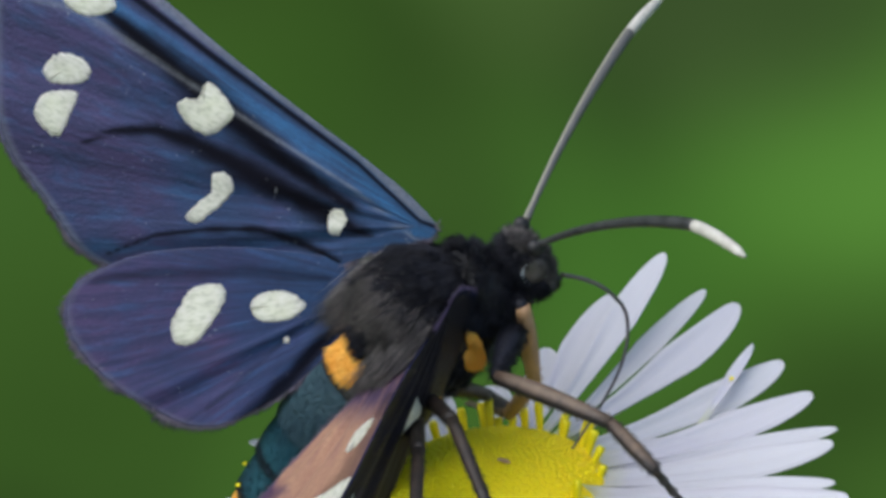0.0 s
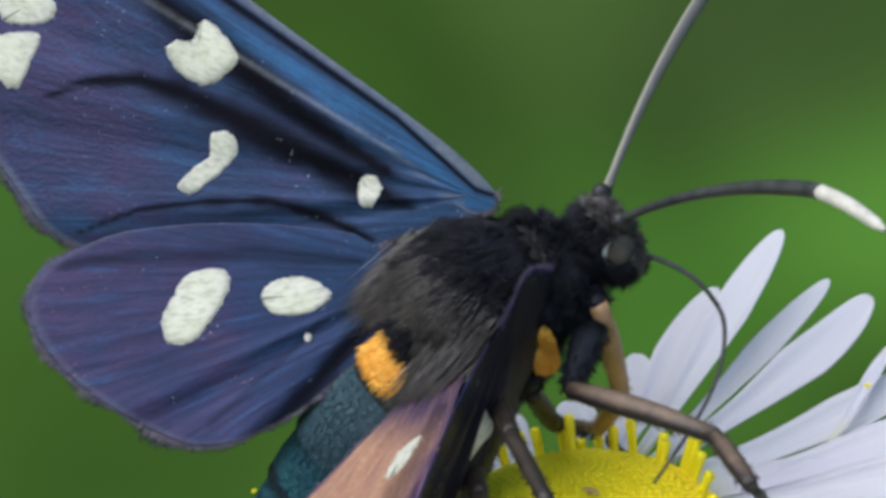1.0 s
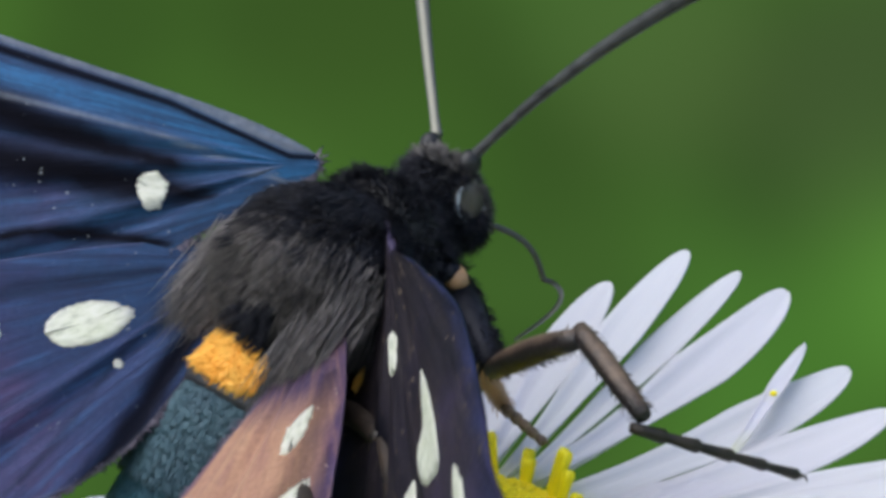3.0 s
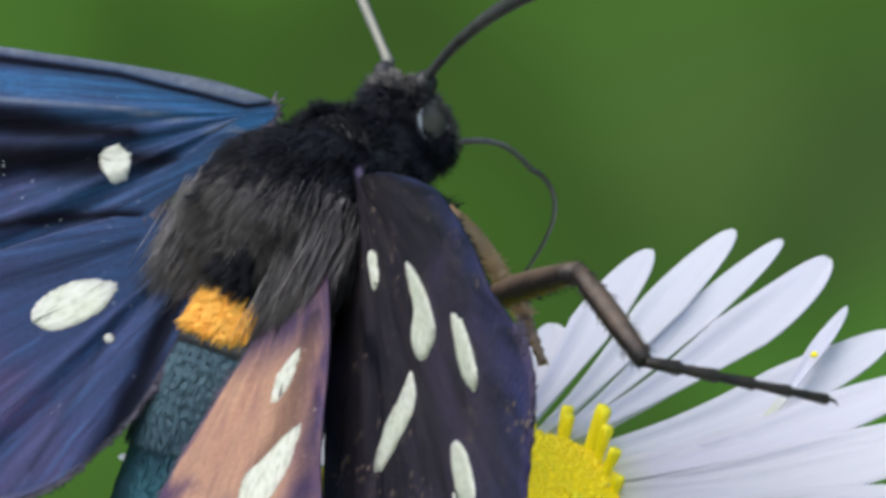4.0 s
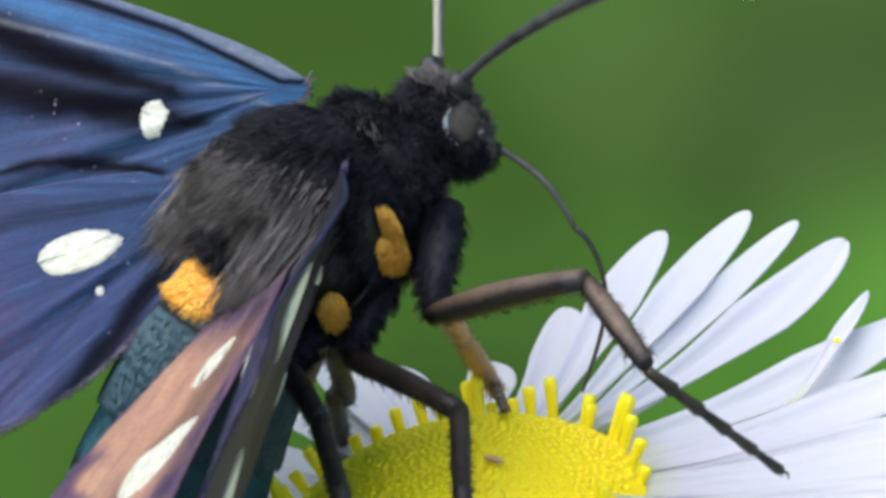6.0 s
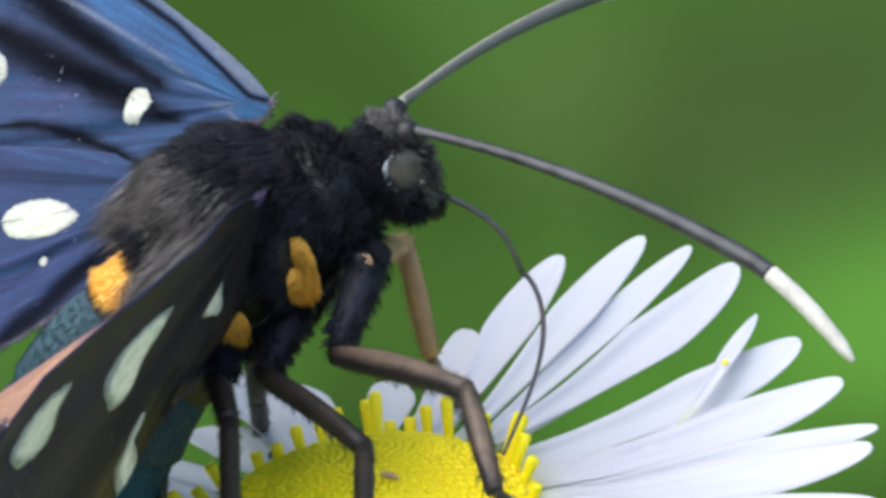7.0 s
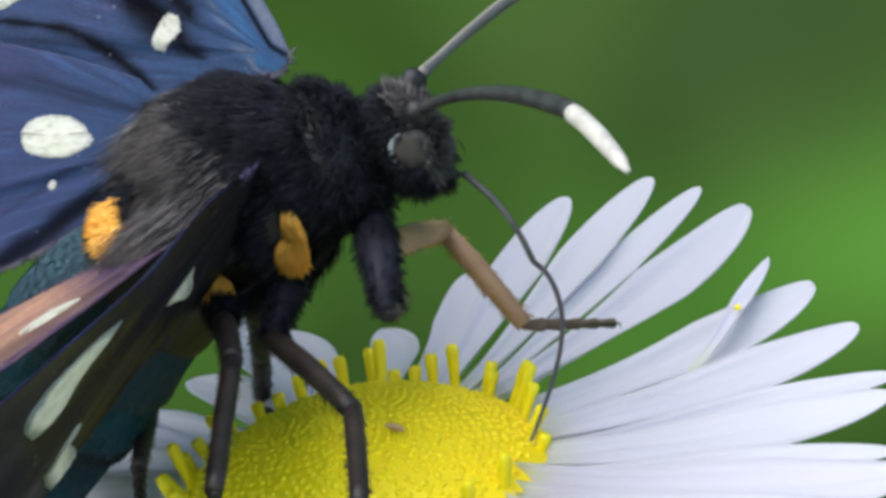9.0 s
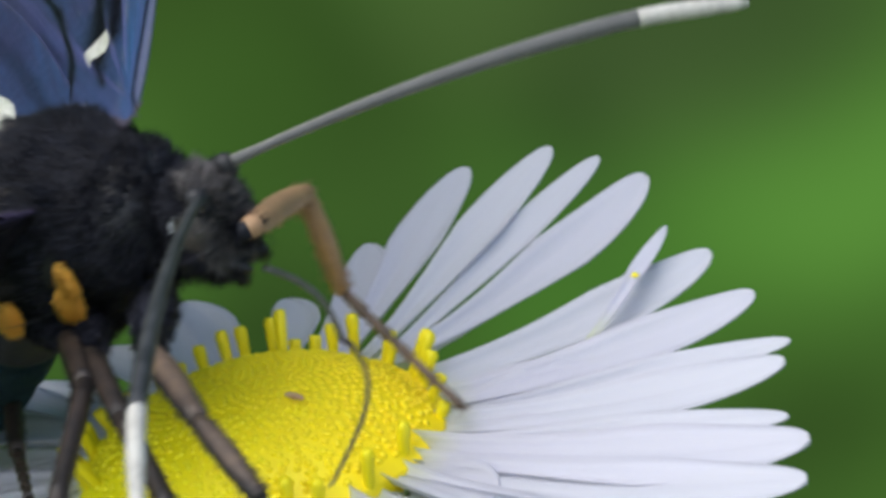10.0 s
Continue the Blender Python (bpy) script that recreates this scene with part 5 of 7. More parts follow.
    walk(tongue, [
        (0, pose(0.003500, -0.000000, -0.000950, -1.90, 57.47, -28.98)),
        (0.5, pose(0.003500, -0.000000, -0.000950, -15.78, 66.73, -70.66)),
        (1, pose(0.003500, -0.000000, -0.000950, -6.48, 58.37, -46.78)),
        (1.5, pose(0.003500, -0.000000, -0.000950, -6.86, 68.63, -43.24)),
        (2, pose(0.003500, 0.000000, -0.000950, -17.70, 71.05, -80.92)),
        (2.2, pose(0.003500, 0.000000, -0.000950, 165.05, 86.26, 131.92)),
        (3.3, pose(0.003500, -0.000000, -0.000950, 5.61, 62.83, -29.87)),
        (3.5, pose(0.003500, -0.000000, -0.000950, 24.15, 72.82, 8.14)),
        (4, pose(0.003500, -0.000000, -0.000950, 8.68, 55.99, -19.19)),
        (4.5, pose(0.003500, -0.000000, -0.000950, 22.38, 72.81, 4.63)),
        (5, pose(0.003500, -0.000000, -0.000950, 10.98, 56.90, -3.20)),
        (5.5, pose(0.003500, -0.000000, -0.000950, -11.49, 62.09, -78.86)),
        (5.7, pose(0.003500, -0.000000, -0.000950, -11.09, 52.56, -84.46)),
        (6.8, pose(0.003500, -0.000000, -0.000950, -7.17, 77.03, -28.84)),
        (7, pose(0.003500, -0.000000, -0.000950, -5.99, 70.05, -31.03)),
        (7.5, pose(0.003500, -0.000000, -0.000950, -20.92, 84.07, -44.24)),
        (8, pose(0.003500, -0.000000, -0.000950, -6.04, 51.54, -27.89)),
        (8.5, pose(0.003500, -0.000000, -0.000950, 4.72, 48.13, 15.28)),
        (9, pose(0.003500, -0.000000, -0.000950, -13.30, 53.65, -58.65)),
        (9.5, pose(0.003500, -0.000000, -0.000950, -13.16, 53.26, -51.49)),
        (10, pose(0.003500, -0.000000, -0.000950, 3.11, 71.86, 37.42))])
    walk(tongue_tip, [
        (0, pose(0.001950, -0.000000, -0.000000, -60.48, 18.96, -93.93)),
        (0.5, pose(0.001950, -0.000000, 0.000000, -41.14, -25.26, -87.34)),
        (1, pose(0.001950, 0.000000, 0.000000, -57.48, 10.32, -85.57)),
        (1.5, pose(0.001950, 0.000000, 0.000000, -38.81, -10.77, -96.44)),
        (2, pose(0.001950, 0.000000, 0.000000, -26.21, -19.89, -93.63)),
        (2.2, pose(0.001950, 0.000000, 0.000000, 8.47, 18.45, 21.02)),
        (3.3, pose(0.001950, -0.000000, 0.000000, 36.97, 27.10, 41.03)),
        (3.5, pose(0.001950, 0.000000, 0.000000, 48.15, 22.94, 22.72)),
        (4, pose(0.001950, 0.000000, 0.000000, 49.91, 41.36, 32.66)),
        (4.5, pose(0.001950, -0.000000, 0.000000, 46.76, 21.08, 23.84)),
        (5, pose(0.001950, 0.000000, 0.000000, 56.17, 60.85, 30.00)),
        (5.5, pose(0.001950, -0.000000, -0.000000, -56.45, -10.30, -66.45)),
        (5.7, pose(0.001950, 0.000000, 0.000000, -50.62, 57.18, -17.26)),
        (6.8, pose(0.001950, -0.000000, -0.000000, 6.68, 38.50, 23.84)),
        (7, pose(0.001950, 0.000000, -0.000000, -44.15, 5.03, -76.94)),
        (7.5, pose(0.001950, 0.000000, -0.000000, -41.24, 52.50, -68.59)),
        (8, pose(0.001950, -0.000000, 0.000000, -39.71, 71.34, -22.38)),
        (8.5, pose(0.001950, 0.000000, 0.000000, -60.84, 22.69, -100.21)),
        (9, pose(0.001950, 0.000000, -0.000000, -64.68, -23.62, -54.48)),
        (9.5, pose(0.001950, -0.000000, -0.000000, -61.55, -35.73, -61.77)),
        (10, pose(0.001950, -0.000000, -0.000000, -42.20, 8.05, -90.23))])
    walk(petals["C"], [
        (0, pose(0.001925, 0.002556, 0.000550, 6.00, -17.11, 52.26)),
        (0.5, pose(0.001925, 0.002556, 0.000550, 6.00, -17.67, 51.14)),
        (1, pose(0.001925, 0.002556, 0.000550, 6.00, -18.41, 51.23)),
        (1.5, pose(0.001925, 0.002556, 0.000550, 6.00, -18.84, 51.82)),
        (2, pose(0.001925, 0.002556, 0.000550, 6.00, -21.11, 53.77)),
        (2.2, pose(0.001925, 0.002556, 0.000550, 6.00, -21.03, 53.72)),
        (3.3, pose(0.001925, 0.002556, 0.000550, 6.00, -9.54, 53.02)),
        (3.5, pose(0.001925, 0.002556, 0.000550, 6.00, -9.54, 53.02)),
        (4, pose(0.001925, 0.002556, 0.000550, 6.00, -9.54, 53.02)),
        (4.5, pose(0.001925, 0.002556, 0.000550, 6.00, -9.54, 53.02)),
        (5, pose(0.001925, 0.002556, 0.000550, 6.00, -9.54, 53.02)),
        (5.5, pose(0.001925, 0.002556, 0.000550, 6.00, -9.54, 53.02)),
        (5.7, pose(0.001925, 0.002556, 0.000550, 6.00, -9.54, 53.02)),
        (6.8, pose(0.001925, 0.002556, 0.000550, 6.00, -9.54, 53.02)),
        (7, pose(0.001925, 0.002556, 0.000550, 6.00, -9.54, 53.02)),
        (7.5, pose(0.001925, 0.002556, 0.000550, 6.00, -9.54, 53.02)),
        (8, pose(0.001925, 0.002556, 0.000550, 6.00, -9.54, 53.02)),
        (8.5, pose(0.001925, 0.002556, 0.000550, 6.00, -9.54, 53.02)),
        (9, pose(0.001925, 0.002556, 0.000550, 6.00, -9.54, 53.02)),
        (9.5, pose(0.001925, 0.002556, 0.000550, 6.00, -9.54, 53.02)),
        (10, pose(0.001925, 0.002556, 0.000550, 6.00, -9.54, 53.02))])
    walk(petals["D"], [
        (0, pose(0.002181, 0.002342, 0.000550, 10.00, -7.73, 48.24)),
        (0.5, pose(0.002181, 0.002342, 0.000550, 10.00, -7.73, 48.24)),
        (1, pose(0.002181, 0.002342, 0.000550, 10.00, -7.73, 48.24)),
        (1.5, pose(0.002181, 0.002342, 0.000550, 10.00, -7.73, 48.24)),
        (2, pose(0.002181, 0.002342, 0.000550, 10.00, -7.73, 48.24)),
        (2.2, pose(0.002181, 0.002342, 0.000550, 10.00, -7.73, 48.24)),
        (3.3, pose(0.002181, 0.002342, 0.000550, 10.00, -7.73, 48.24)),
        (3.5, pose(0.002181, 0.002342, 0.000550, 10.00, -7.73, 48.24)),
        (4, pose(0.002181, 0.002342, 0.000550, 10.00, -7.73, 48.24)),
        (4.5, pose(0.002181, 0.002342, 0.000550, 10.00, -7.73, 48.24)),
        (5, pose(0.002181, 0.002342, 0.000550, 10.00, -7.73, 48.24)),
        (5.5, pose(0.002181, 0.002342, 0.000550, 10.00, -7.73, 48.24)),
        (5.7, pose(0.002181, 0.002342, 0.000550, 10.00, -7.73, 48.24)),
        (6.8, pose(0.002181, 0.002342, 0.000550, 10.00, -7.73, 48.24)),
        (7, pose(0.002181, 0.002342, 0.000550, 10.00, -7.73, 48.24)),
        (7.5, pose(0.002181, 0.002342, 0.000550, 10.00, -8.73, 50.09)),
        (8, pose(0.002181, 0.002342, 0.000550, 10.00, -7.73, 48.24)),
        (8.5, pose(0.002181, 0.002342, 0.000550, 10.00, -9.46, 50.78)),
        (9, pose(0.002181, 0.002342, 0.000550, 10.00, -7.73, 48.24)),
        (9.5, pose(0.002181, 0.002342, 0.000550, 10.00, -7.73, 48.24)),
        (10, pose(0.002181, 0.002342, 0.000550, 10.00, -7.73, 48.24))])
    walk(petals["E"], [
        (0, pose(0.002379, 0.002141, 0.000550, 16.00, -5.66, 41.99)),
        (0.5, pose(0.002379, 0.002141, 0.000550, 16.00, -5.66, 41.99)),
        (1, pose(0.002379, 0.002141, 0.000550, 16.00, -5.66, 41.99)),
        (1.5, pose(0.002379, 0.002141, 0.000550, 16.00, -5.66, 41.99)),
        (2, pose(0.002379, 0.002141, 0.000550, 16.00, -5.66, 41.99)),
        (2.2, pose(0.002379, 0.002141, 0.000550, 16.00, -5.66, 41.99)),
        (3.3, pose(0.002379, 0.002141, 0.000550, 16.00, -5.66, 41.99)),
        (3.5, pose(0.002379, 0.002141, 0.000550, 16.00, -5.66, 41.99)),
        (4, pose(0.002379, 0.002141, 0.000550, 16.00, -5.66, 41.99)),
        (4.5, pose(0.002379, 0.002141, 0.000550, 16.00, -5.66, 41.99)),
        (5, pose(0.002379, 0.002141, 0.000550, 16.00, -5.66, 41.99)),
        (5.5, pose(0.002379, 0.002141, 0.000550, 16.00, -5.66, 41.99)),
        (5.7, pose(0.002379, 0.002141, 0.000550, 16.00, -5.66, 41.99)),
        (6.8, pose(0.002379, 0.002141, 0.000550, 16.00, -5.66, 41.99)),
        (7, pose(0.002379, 0.002141, 0.000550, 16.00, -5.66, 41.99)),
        (7.5, pose(0.002379, 0.002141, 0.000550, 16.00, -7.70, 43.97)),
        (8, pose(0.002379, 0.002141, 0.000550, 16.00, -5.66, 41.99)),
        (8.5, pose(0.002379, 0.002141, 0.000550, 16.00, -8.87, 45.39)),
        (9, pose(0.002379, 0.002141, 0.000550, 16.00, -5.66, 41.99)),
        (9.5, pose(0.002379, 0.002141, 0.000550, 16.00, -5.66, 41.99)),
        (10, pose(0.002379, 0.002141, 0.000550, 16.00, -5.66, 41.99))])
    walk(legs["leg_RF"][0], [
        (0, pose(0.001900, -0.000900, -0.000700, -19.82, -16.45, -120.44)),
        (0.5, pose(0.001900, -0.000900, -0.000700, -18.76, -15.01, -123.80)),
        (1, pose(0.001900, -0.000900, -0.000700, -18.45, -11.92, -125.05)),
        (1.5, pose(0.001900, -0.000900, -0.000700, -18.68, -9.28, -124.76)),
        (2, pose(0.001900, -0.000900, -0.000700, -12.52, -7.59, -141.45)),
        (2.2, pose(0.001900, -0.000900, -0.000700, -14.57, -6.60, -136.56)),
        (3.3, pose(0.001900, -0.000900, -0.000700, -23.62, 12.15, -117.36)),
        (3.5, pose(0.001900, -0.000900, -0.000700, -22.86, 16.95, -123.99)),
        (4, pose(0.001900, -0.000900, -0.000700, -23.35, 18.61, -123.90)),
        (4.5, pose(0.001900, -0.000900, -0.000700, -24.80, 10.60, -110.96)),
        (5, pose(0.001900, -0.000900, -0.000700, -13.39, 18.13, -146.67)),
        (5.5, pose(0.001900, -0.000900, -0.000700, -9.83, 14.48, -151.97)),
        (5.7, pose(0.001900, -0.000900, -0.000700, -13.07, 14.14, -145.78)),
        (6.8, pose(0.001900, -0.000900, -0.000700, -20.17, 6.42, -125.39)),
        (7, pose(0.001900, -0.000900, -0.000700, -20.25, 14.60, -129.81)),
        (7.5, pose(0.001900, -0.000900, -0.000700, -26.08, 13.96, -107.75)),
        (8, pose(0.001900, -0.000900, -0.000700, -24.19, 12.92, -115.73)),
        (8.5, pose(0.001900, -0.000900, -0.000700, -22.93, 0.52, -112.85)),
        (9, pose(0.001900, -0.000900, -0.000700, -26.87, 5.03, -89.83)),
        (9.5, pose(0.001900, -0.000900, -0.000700, -26.35, -1.93, -91.69)),
        (10, pose(0.001900, -0.000900, -0.000700, -26.11, -5.14, -59.20))])
    walk(legs["leg_RF"][1], [
        (0, pose(0.002300, 0.000000, 0.000000, -2.01, -1.00, 67.99)),
        (0.5, pose(0.002300, 0.000000, 0.000000, -4.40, -4.71, 72.69)),
        (1, pose(0.002300, 0.000000, 0.000000, -7.47, -8.82, 69.91)),
        (1.5, pose(0.002300, -0.000000, -0.000000, -9.68, -16.78, 66.35)),
        (2, pose(0.002300, 0.000000, 0.000000, -18.10, -28.82, 82.74)),
        (2.2, pose(0.002300, 0.000000, -0.000000, -17.01, -35.40, 67.47)),
        (3.3, pose(0.002300, -0.000000, 0.000000, -0.56, -52.82, 1.08)),
        (3.5, pose(0.002300, 0.000000, -0.000000, -14.81, -55.42, 24.52)),
        (4, pose(0.002300, -0.000000, -0.000000, -12.44, -55.59, 19.98)),
        (4.5, pose(0.002300, -0.000000, -0.000000, 6.40, -40.61, -15.32)),
        (5, pose(0.002300, -0.000000, -0.000000, -43.30, -26.83, 80.18)),
        (5.5, pose(0.002300, 0.000000, 0.000000, -41.17, -13.93, 92.51)),
        (5.7, pose(0.002300, 0.000000, 0.000000, -40.35, -22.58, 87.37)),
        (6.8, pose(0.002300, 0.000000, -0.000000, -24.21, -26.78, 67.60)),
        (7, pose(0.002300, 0.000000, 0.000000, -31.98, -24.64, 67.57)),
        (7.5, pose(0.002300, -0.000000, 0.000000, -14.35, -21.26, 35.29)),
        (8, pose(0.002300, -0.000000, 0.000000, -24.33, -23.72, 60.98)),
        (8.5, pose(0.002300, -0.000000, 0.000000, -15.26, -41.16, 58.03)),
        (8.9, pose(0.002300, 0.000000, 0.000000, -3.33, -24.57, 19.76)),
        (8.9333, pose(0.002300, 0.000000, 0.000000, -10.46, 6.35, 61.29)),
        (8.9667, pose(0.002300, 0.000000, 0.000000, 6.77, 33.74, 107.76)),
        (9, pose(0.002300, 0.000000, 0.000000, 45.58, 36.15, 170.93)),
        (9.0333, pose(0.002300, 0.000000, 0.000000, 6.77, 33.74, 107.76)),
        (9.0667, pose(0.002300, 0.000000, 0.000000, -10.46, 6.35, 61.29)),
        (9.1, pose(0.002300, 0.000000, 0.000000, -3.33, -24.57, 19.76)),
        (9.5, pose(0.002300, 0.000000, 0.000000, -2.93, -21.14, 42.29)),
        (10, pose(0.002300, 0.000000, -0.000000, 4.27, -5.51, 17.88))])
    walk(legs["leg_RF"][2], [
        (0, pose(0.003611, 0.003245, 0.000061, -1.46, -0.28, 42.49)),
        (0.5, pose(0.003338, 0.003330, 0.000288, -3.00, 0.11, 40.70)),
        (1, pose(0.003488, 0.003248, 0.000537, -4.17, -15.32, 31.52)),
        (1.5, pose(0.003644, 0.003069, 0.001011, -4.75, -15.04, 27.39)),
        (2, pose(0.002688, 0.003042, 0.001687, -6.18, -12.42, 22.37)),
        (2.2, pose(0.003393, 0.002635, 0.002028, -3.45, -3.72, 12.16)),
        (3.3, pose(0.004415, 0.000040, 0.002789, -3.55, 1.39, 6.71)),
        (3.5, pose(0.004107, 0.000824, 0.002882, -1.69, -6.89, 2.62)),
        (4, pose(0.004159, 0.000676, 0.002887, -2.65, -6.31, 3.90)),
        (4.5, pose(0.004863, -0.000702, 0.002278, 4.29, 0.90, -9.77)),
        (5, pose(0.002832, 0.003078, 0.001579, -13.38, -12.43, 17.52)),
        (5.5, pose(0.002151, 0.003394, 0.000843, -25.16, -3.29, 35.39)),
        (5.7, pose(0.002448, 0.003228, 0.001344, -21.30, -4.95, 31.07)),
        (6.8, pose(0.003491, 0.002889, 0.001577, -13.95, -4.38, 32.60)),
        (7, pose(0.003514, 0.002941, 0.001459, -17.71, -3.05, 28.58)),
        (7.5, pose(0.004963, 0.001884, 0.001269, -12.52, -5.68, 28.97)),
        (8, pose(0.003854, 0.002802, 0.001408, -12.20, -18.63, 26.80)),
        (8.5, pose(0.003695, 0.002235, 0.002304, -7.06, -19.43, 27.70)),
        (8.9, pose(0.005296, 0.001076, 0.001455, -1.89, -5.93, 11.50)),
        (8.9333, pose(0.003971, 0.003051, -0.000387, 5.38, 35.30, 37.89)),
        (8.9667, pose(0.001412, 0.002772, -0.001944, 58.01, 61.02, 103.71)),
        (9, pose(-0.000491, 0.000445, -0.002065, -67.91, 143.85, -9.07)),
        (9.0333, pose(0.001412, 0.002772, -0.001944, 58.01, 61.02, 103.71)),
        (9.0667, pose(0.003971, 0.003051, -0.000387, 5.38, 35.30, 37.89)),
        (9.1, pose(0.005296, 0.001076, 0.001455, -1.89, -5.93, 11.50)),
        (9.5, pose(0.004715, 0.002197, 0.001262, -2.11, -3.29, 30.77)),
        (10, pose(0.005616, 0.001070, 0.000336, 6.56, 9.74, 29.67))])
    walk(legs["leg_RF"][3], [
        (0, pose(0.005234, 0.004730, 0.000072, -1.83, 58.32, 152.10)),
        (0.5, pose(0.005005, 0.004765, 0.000283, -3.77, 57.82, 150.94)),
        (1, pose(0.005297, 0.004357, 0.001118, -5.89, 59.93, 153.15)),
        (1.5, pose(0.005531, 0.004047, 0.001582, -8.29, 55.12, 146.17)),
        (2, pose(0.004674, 0.003860, 0.002160, -9.12, 63.97, 158.11)),
        (2.2, pose(0.005539, 0.003097, 0.002170, -12.55, 62.53, 148.61)),
        (3.3, pose(0.006599, 0.000297, 0.002735, -28.70, 14.99, 77.63)),
        (3.5, pose(0.006289, 0.000924, 0.003146, -37.47, 20.81, 74.67)),
        (4, pose(0.006341, 0.000825, 0.003129, -38.69, 19.51, 71.98)),
        (4.5, pose(0.007030, -0.001075, 0.002243, -28.68, 33.74, 81.01)),
        (5, pose(0.004881, 0.003724, 0.002053, -69.94, 62.23, 80.53)),
        (5.5, pose(0.003942, 0.004666, 0.000969, -60.36, 61.06, 89.62)),
        (5.7, pose(0.004326, 0.004359, 0.001534, -57.20, 57.71, 88.24)),
        (6.8, pose(0.005339, 0.004071, 0.001745, -26.99, 74.09, 138.55)),
        (7, pose(0.005443, 0.003992, 0.001576, -22.82, 70.94, 147.61)),
        (7.5, pose(0.006878, 0.002945, 0.001487, -27.15, 54.98, 122.38)),
        (8, pose(0.005715, 0.003742, 0.002111, -13.89, 67.61, 157.08)),
        (8.5, pose(0.005532, 0.003199, 0.003036, -5.71, 54.98, 163.22)),
        (8.9, pose(0.007440, 0.001512, 0.001683, -10.47, 51.49, 129.03)),
        (8.9333, pose(0.005388, 0.004153, -0.001659, 2.17, 48.19, 145.51)),
        (8.9667, pose(0.001160, 0.003807, -0.003868, 12.15, 42.87, 159.46)),
        (9, pose(-0.002245, 0.000725, -0.003362, 19.48, 36.15, 170.93)),
        (9.0333, pose(0.001160, 0.003807, -0.003868, 12.15, 42.87, 159.46)),
        (9.0667, pose(0.005388, 0.004153, -0.001659, 2.17, 48.19, 145.51)),
        (9.1, pose(0.007440, 0.001512, 0.001683, -10.47, 51.49, 129.03)),
        (9.5, pose(0.006602, 0.003320, 0.001389, -4.96, 47.31, 122.06)),
        (10, pose(0.007500, 0.002143, -0.000036, 10.27, 41.77, 152.41))])
    walk(legs["leg_RM"][0], [
        (0, pose(0.000300, -0.001000, -0.001000, -7.32, -26.17, -152.41)),
        (0.5, pose(0.000300, -0.001000, -0.001000, -11.57, -28.78, -142.56)),
        (1, pose(0.000300, -0.001000, -0.001000, -14.63, -32.10, -135.35)),
        (1.5, pose(0.000300, -0.001000, -0.001000, -11.59, -32.08, -142.67)),
        (2, pose(0.000300, -0.001000, -0.001000, -4.79, -24.89, -158.11)),
        (2.2, pose(0.000300, -0.001000, -0.001000, -2.65, -14.77, -162.97)),
        (3.3, pose(0.000300, -0.001000, -0.001000, 1.53, -10.74, -171.93)),
        (3.5, pose(0.000300, -0.001000, -0.001000, 7.19, -0.84, 176.88)),
        (4, pose(0.000300, -0.001000, -0.001000, 16.16, 12.60, 161.31)),
        (4.5, pose(0.000300, -0.001000, -0.001000, 1.99, -11.09, -172.91)),
        (5, pose(0.000300, -0.001000, -0.001000, -0.78, 18.20, -167.49)),
        (5.5, pose(0.000300, -0.001000, -0.001000, -7.46, 10.88, -155.51)),
        (5.7, pose(0.000300, -0.001000, -0.001000, -9.22, 6.09, -151.22)),
        (6.8, pose(0.000300, -0.001000, -0.001000, -18.88, 5.42, -128.68)),
        (7, pose(0.000300, -0.001000, -0.001000, -19.22, 3.56, -126.90)),
        (7.5, pose(0.000300, -0.001000, -0.001000, -21.98, 5.68, -119.06)),
        (8, pose(0.000300, -0.001000, -0.001000, -24.21, 3.69, -108.77)),
        (8.5, pose(0.000300, -0.001000, -0.001000, -24.91, -0.67, -102.76)),
        (9, pose(0.000300, -0.001000, -0.001000, -24.30, -2.26, -105.48)),
        (9.5, pose(0.000300, -0.001000, -0.001000, -26.46, -8.45, -90.20)),
        (10, pose(0.000300, -0.001000, -0.001000, -25.66, -6.82, -54.49))])
